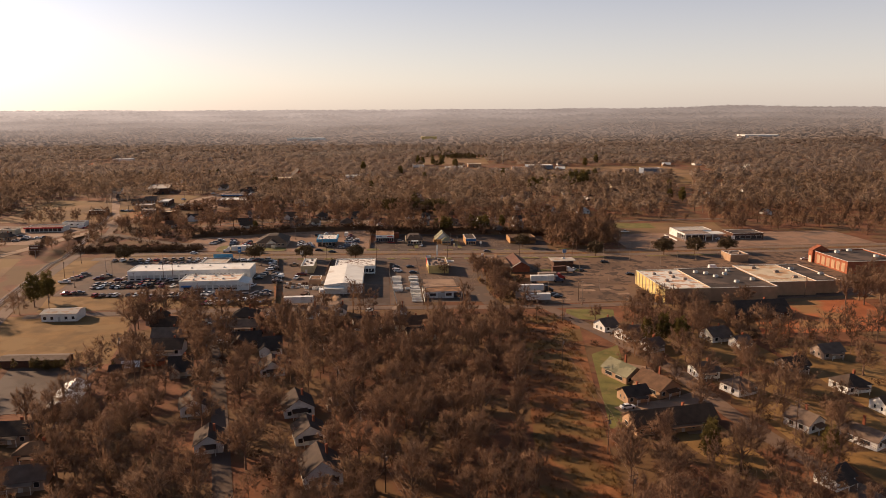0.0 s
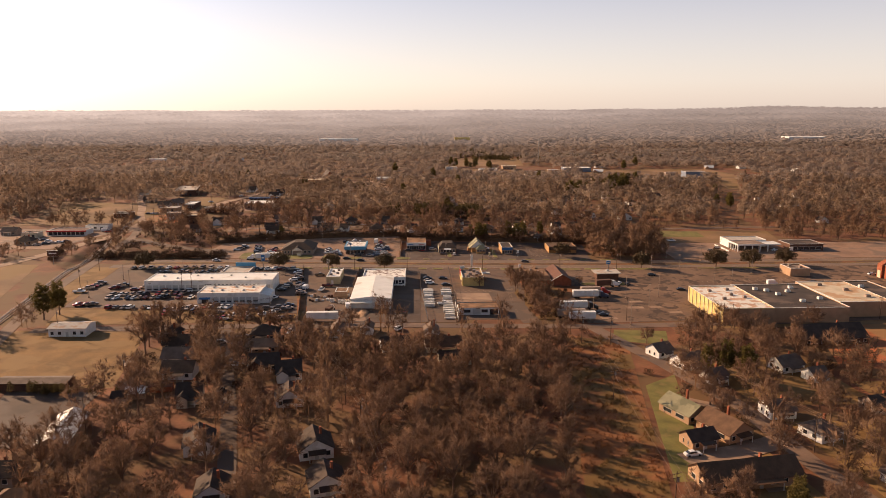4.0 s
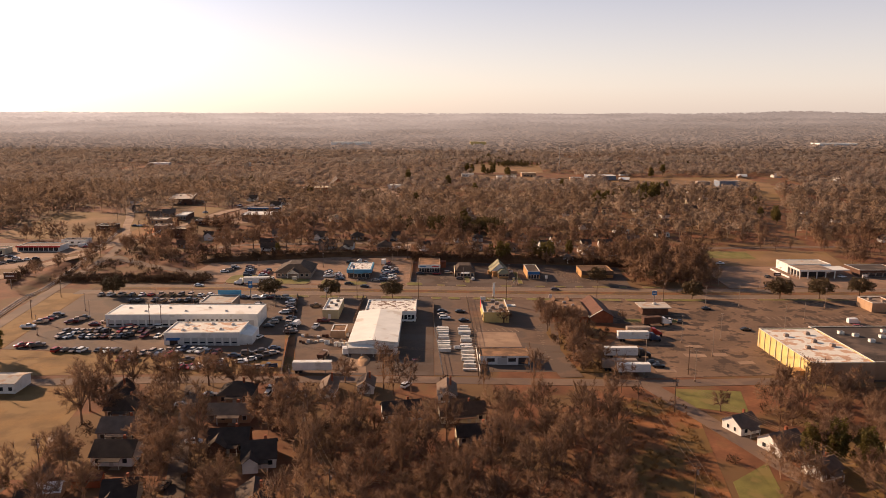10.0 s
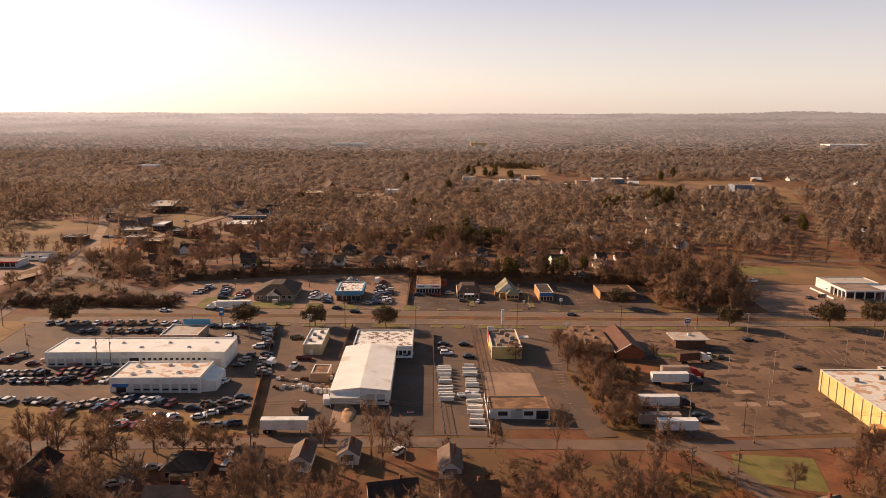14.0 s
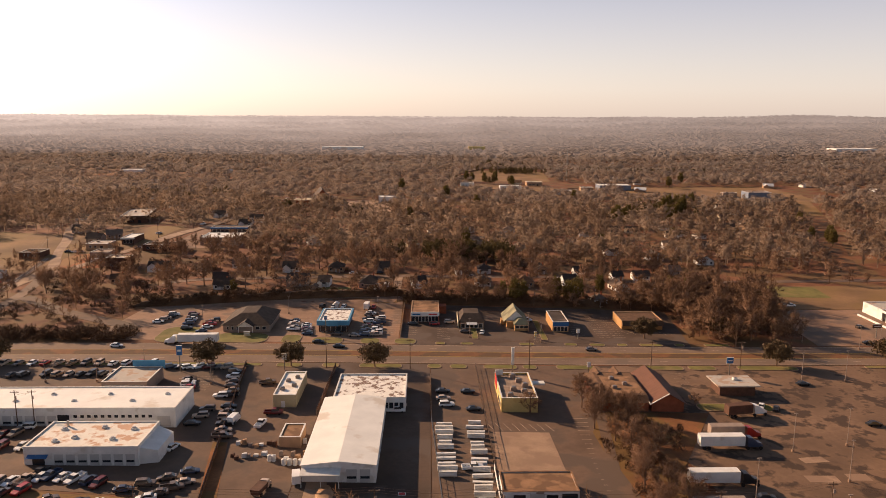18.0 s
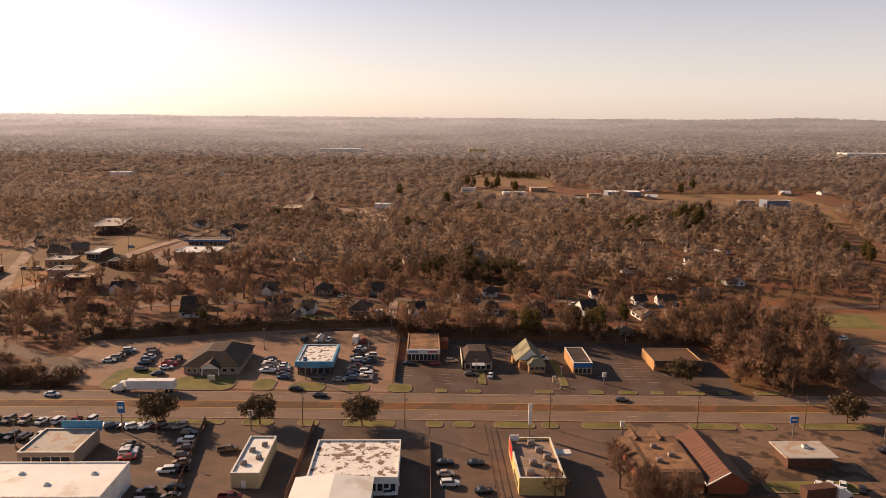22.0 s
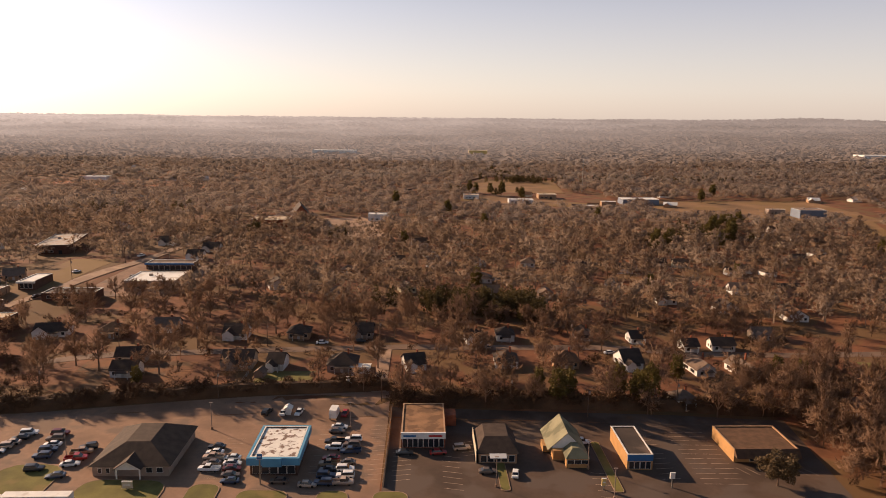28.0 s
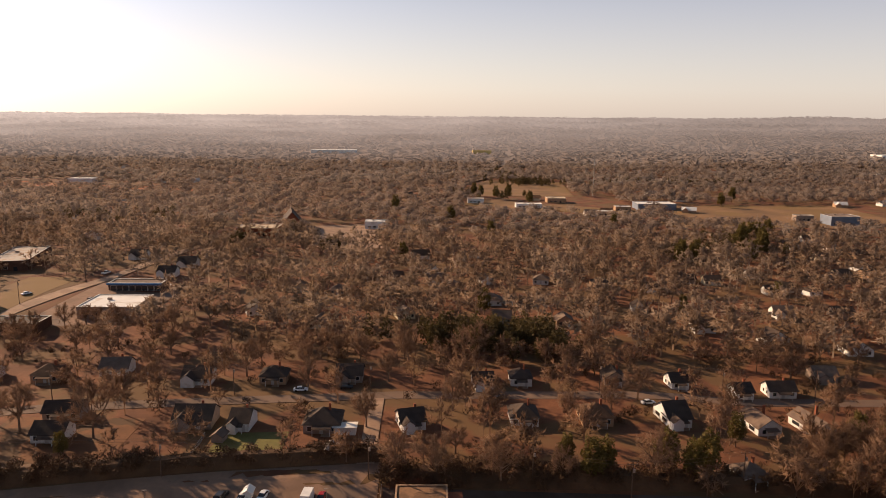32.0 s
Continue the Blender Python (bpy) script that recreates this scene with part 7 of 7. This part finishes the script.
for i in range(6):
    t = thing("storage_tank", -36 + i * 1.4 if i < 4 else -44 + i, 341 if i < 4 else 343, 0, "white upright water tank in the yard", "tank", dz=.07)
    part("shell", Geo().tube((0, 0, 0), (0, 0, 1.5), .6, .6, 12), M_WHITE, t)
    part("lid", Geo().tube((0, 0, 1.5), (0, 0, 1.7), .5, .15, 12), M_TRIM, t)
t = thing("sand_heap", -24, 325, 0, "heap of tan sand beside a bent tarpaulin", "heap")
part("heap", Geo().loft([[(math.cos(k * .393) * 2.2 * s * (1 + .12 * math.sin(k * 2.1)), math.sin(k * .393) * 6.5 * s, z) for k in range(16)] for s, z in ((1, 0), (.85, .3), (.6, .55), (.3, .7), (.05, .75))]), M_TANPILE, t)


# ---- poles, lamps, wires, signs ----
def light_pole(x, y, h=11, rot=0, group="car park lamp posts"):
    t = thing("lamp_post", x, y, rot, "tall grey car park lamp post on a concrete foot", "lamp post", group)
    part("base", Geo().tube((0, 0, -.3), (0, 0, .8), .35, .32, 8), M_CONC, t)
    part("pole", Geo().tube((0, 0, .7), (0, 0, h), .11, .07, 6), M_GREYWALL, t)
    for s in (-1, 1):
        part("lamp_head", Geo().box(s * .25 - .25, s * .25 + .25, -.14, .14, h - .05, h + .12), M_GREYWALL, t)


for x, y in ((127.5, 402.5), (144.2, 405), (99, 351.8), (116, 355.5), (105, 335.5), (89, 309.5), (77, 325.7), (150, 372), (185, 405), (165, 385), (205, 440), (170, 440), (186, 452), (152, 449)):
    light_pole(x, y, 11 if x < 160 else 9.5)
for x, y in ((-123, 395), (-107, 396), (-150, 385), (-142, 372), (-152, 350), (-122, 345), (-95, 405), (-70, 395), (-93, 462), (-61, 480), (-22, 482), (17, 450), (42, 460), (45, 445)):
    light_pole(x, y, 8)


def utility_pole(x, y, h=10.5, rot=0, arms=1):
    t = thing("utility_pole", x, y, rot, "weathered wooden utility pole with crossarm", "utility pole", "utility poles")
    part("pole", Geo().tube((0, 0, -.4), (0, 0, h), .16, .10, 7), M_WOODPOLE, t)
    for k in range(arms):
        part("crossarm", Geo().box(-1.2, 1.2, -.06, .06, h - .7 - k * 1.0, h - .55 - k * 1.0), M_WOODPOLE, t)
        for s in (-1.05, 0, 1.05):
            part("insulator", Geo().tube((s, 0, h - .55 - k), (s, 0, h - .3 - k), .06, .05, 6), M_GREYWALL, t)
    part("transformer", Geo().tube((.3, -.2, h - 2.6), (.3, -.2, h - 1.7), .25, .25, 8), M_GREYWALL, t)
    return Vector((x, y, gz(x, y) + h - .3))


def wires(tops, offs=(-1.05, 0, 1.05)):
    for p, q in zip(tops, tops[1:]):
        d = (q - p).normalized()
        n = Vector((-d.y, d.x, 0))
        t = tagged(new("power_line"), "sagging power lines between wooden poles", "power line")
        t.matrix_basis = Matrix.Translation(p)
        for o in offs:
            pts = [(q - p) * (k / 8) + n * o - Vector((0, 0, 1.0 * (1 - (2 * k / 8 - 1) ** 2))) for k in range(9)]
            ring = lambda c: [tuple(c + Vector((-d.y * math.cos(a), d.x * math.cos(a), math.sin(a))) * .025) for a in (0, 2.1, 4.2)]
            part("wire", Geo().loft([ring(c) for c in pts]), M_WIRE, t)


wires([utility_pole(x, y, 10.5, 60) for x, y in ((-44, 292), (-35.5, 272), (-33, 256), (-22, 226), (-15.8, 205), (-8, 171), (-1.5, 149), (4, 128))])
wires([utility_pole(x, y, 10.5, 0, 1) for x, y in ((-140, 296), (-98, 300), (-61, 311), (-11, 311), (16, 312), (62.6, 312), (89, 316), (130, 305), (200, 316))])
wires([utility_pole(x, y, 11, 20, 2) for x, y in ((73.5, 284), (94, 240), (104, 195), (111, 172), (115, 140))])
wires([utility_pole(x, y, 11, 20, 2) for x, y in ((62.6, 285), (60, 230), (56, 165), (52, 135))], (-1.0, 1.0))
wires([utility_pole(x, y, 10, 0, 1) for x, y in ((-112, 541), (-85, 545), (-60, 549), (-18, 554), (16, 555), (57, 559), (98, 559), (130, 560))])
wires([utility_pole(x, y, 11, 0, 1) for x, y in ((-35, 411.5), (-6, 412.5), (36, 414), (79.5, 414.5), (112, 415.5))], (0,))
wires([utility_pole(x, y, 10, 0, 1) for x, y in ((-118, 498), (-64, 497.5), (-14, 498), (26, 497), (49, 492), (78, 497))], (-.8, .8))
wires([utility_pole(x, y, 11, 0, 1) for x, y in ((-113, 361), (-108.5, 361.3))], (-.5, .5))
wires([utility_pole(x, y, 11, 10, 1) for x, y in ((-92, 239), (-89, 205), (-80, 165))])


wires([utility_pole(x, y, 11, 60, 1) for x, y in ((-200, 570), (-187, 603), (-176, 640), (-166, 680), (-159, 730))], (-.8, .8))
wires([utility_pole(x, y, 10, 60, 1) for x, y in ((-214, 560), (-227, 600), (-238, 640), (-255, 690))], (-.8, .8))
wires([utility_pole(x, y, 10, 60, 1) for x, y in ((-162, 335), (-166, 372), (-172, 408))], (0,))


def pylon_sign(x, y, h, w, th, m, label, post=M_STEEL):
    t = thing("pylon_sign", x, y, 0, label, "sign")
    part("post", Geo().box(-.15, .15, -.15, .15, -.3, h - th), post, t)
    bd = part("sign_board", Geo().box(-w / 2, w / 2, -.25, .25, h - th, h), m, t)
    part("border", Geo().box(-w / 2 - .08, w / 2 + .08, -.2, .2, h - th - .08, h - th).box(-w / 2 - .08, w / 2 + .08, -.2, .2, h, h + .08), M_TRIM, bd)
    part("lettering_bar", Geo().box(-w * .35, w * .35, -.29, -.25, h - th * .6, h - th * .4), M_TRIM, bd)


pylon_sign(-83.8, 406.6, 9, 1.8, 3.2, M_BLUE_D, "dark blue pylon sign beside the highway")
pylon_sign(29.5, 409, 9.5, 1.0, 6.0, M_WHITE, "tall white pole sign at the fast food")
pylon_sign(106, 410.5, 6.5, 2.2, 2.0, M_BLUE_D, "blue and white kiosk pole sign")
pylon_sign(56.5, 411, 4, 1.2, 1.6, M_WHITE, "small white roadside sign")
pylon_sign(-49, 409, 6, 1.6, 2.0, M_WHITE, "white restaurant pole sign")
pylon_sign(-40.5, 449.5, 8, 1.2, 1.4, M_BLUE_D, "blue shop sign on a dark post")
pylon_sign(61, 451, 4, 1.2, 1.4, M_WHITE, "white shop sign board")
pylon_sign(43.5, 449.5, 3, 1.0, 1.8, M_YELLOW, "yellow menu sign board")
pylon_sign(186, 455, 6, 4, 1.6, M_DARKBRICK, "dark showroom sign board")
pylon_sign(228, 446, 7, 2.4, 2.2, M_WHITE, "white showroom pole sign")
pylon_sign(-204, 424, 8, 6, 3.0, M_DARKBRICK, "billboard beside the rail cutting")
pylon_sign(-71, 446, 2.2, 2.4, 1.6, M_CREAM, "low clinic sign on the lawn")


# ---- fences, stalls, kerb stops ----
def fence(x0, y0, x1, y1, h, label, material, slat=0.0):
    t = thing("fence", x0, y0, 0, label, "fence")
    L = math.hypot(x1 - x0, y1 - y0)
    n = max(2, round(L / 3))
    ux, uy = (x1 - x0) / L, (y1 - y0) / L
    z = lambda k: gz(x0 + ux * k, y0 + uy * k) - gz(x0, y0)
    for i in range(n + 1):
        k = L * i / n
        part("post", Geo().box(ux * k - .06, ux * k + .06, uy * k - .06, uy * k + .06, z(k) - .2, z(k) + h), M_STEEL, t)
    for i in range(n):
        a, b = L * i / n, L * (i + 1) / n
        g = Geo()
        for lo, hi in ((.15, h - .1),) if slat else ((.2, .28), (h * .5, h * .5 + .06), (h - .1, h)):
            g.add([(ux * k - uy * s, uy * k + ux * s, z(k) + zz) for k in (a, b) for s in (-.03, .03) for zz in (lo, hi)], [(0, 1, 5, 4), (2, 3, 7, 6), (1, 3, 7, 5), (0, 2, 6, 4)])
        part("fence_panel", g, material, t)


fence(-63.6, 415, -50, 311, 1.8, "mesh fence between the lots with brush", M_DARKBRICK, 1)
fence(-32, 413, -32.6, 372, 1.8, "dark board fence beside the white hall", M_DARKBRICK, 1)
fence(1.1, 404, 1.2, 370, 1.8, "pale board fence along the storage yard", M_CONC, 1)
fence(1.2, 369, 4, 313, 1.8, "chain-link fence along the storage yard", M_STEEL)
fence(17, 416, 17.2, 341, 1.8, "weathered fence along the storage yard", M_WOODPOLE)
fence(16.9, 340, 16.8, 314, 1.8, "white board fence along the storage yard", M_WHITE, 1)
fence(-10.8, 449, -10.6, 494, 1.6, "pale board fence between the shops", M_CONC, 1)
fence(-131, 238.5, -108, 236.6, 2.0, "dark hedge-backed board fence", M_DARKBRICK, 1)
fence(-60, 519, -60, 502, 1.3, "thin garden fence round a lawn", M_STEEL)


def stalls(x0, y0, x1, y1, n, L, ang, name="stall_lines"):
    """White parking stall lines along a row."""
    g = Geo()
    c, s = math.cos(radians(ang)), math.sin(radians(ang))
    for i in range(n):
        k = i / (n - 1)
        x, y = x0 + (x1 - x0) * k, y0 + (y1 - y0) * k
        pts = []
        for u, v in ((0, -.07), (L, -.07), (L, .07), (0, .07)):
            px, py = x + u * c - v * s, y + u * s + v * c
            pts.append((px, py, gz(px, py) + .085))
        g.add(pts, [(0, 1, 2, 3)])
    me = g.mesh(name)
    me.materials.append(M_LINE)
    tagged(new(name, me), "faded white parking stall lines", "road marking", kind="structure")


for r in ((-16, 452, -16, 492, 16, 5, 12), (-9, 452, -9, 470, 8, 5, 12), (4, 449, 4, 466, 7, 5, -12), (9.5, 466, 9.5, 474, 5, 4, 20), (60, 455, 60, 480, 10, 5, 8), (70, 453, 70, 486, 13, 5, 0), (76, 453, 76, 486, 13, 5, 0),
          (84, 458, 102, 458, 8, 4.5, 120), (-76, 390, -76, 402, 6, 6, 0), (-82, 390, -82, 402, 6, 6, 0), (19, 363, 36, 363, 8, 5, 110), (43, 330, 43, 372, 16, 4.5, 0), (85, 398, 85, 412, 6, 4.5, -5), (-55, 452, -55, 474, 9, 5, 0), (42, 446, 42, 458, 5, 5, -8),
          (-30, 446, -30, 484, 13, 5, 0), (150, 385, 200, 388, 20, 5, 85), (150, 375, 200, 378, 20, 5, 85)):
    stalls(*r)
# dark kerbed planting beds of the shops' lots and the plaza's bed
for x0, x1, y0, y1 in ((84, 108, 378.5, 384.5), (18, 20.5, 448, 470), (46, 48.5, 448, 476)):
    island(x0, x1, y0, y1, "narrow kerbed bed with dry brown planting")
# red square mark on the dark apron
t = thing("floor_sign", -5.9, 327.4, 0, "square red sign with white rim on the asphalt", "sign", dz=.07)
part("rim", Geo().box(-.9, .9, -.7, .7, 0, .05), M_TRIM, t)
part("panel", Geo().box(-.75, .75, -.55, .55, .05, .08), M_RED, t)
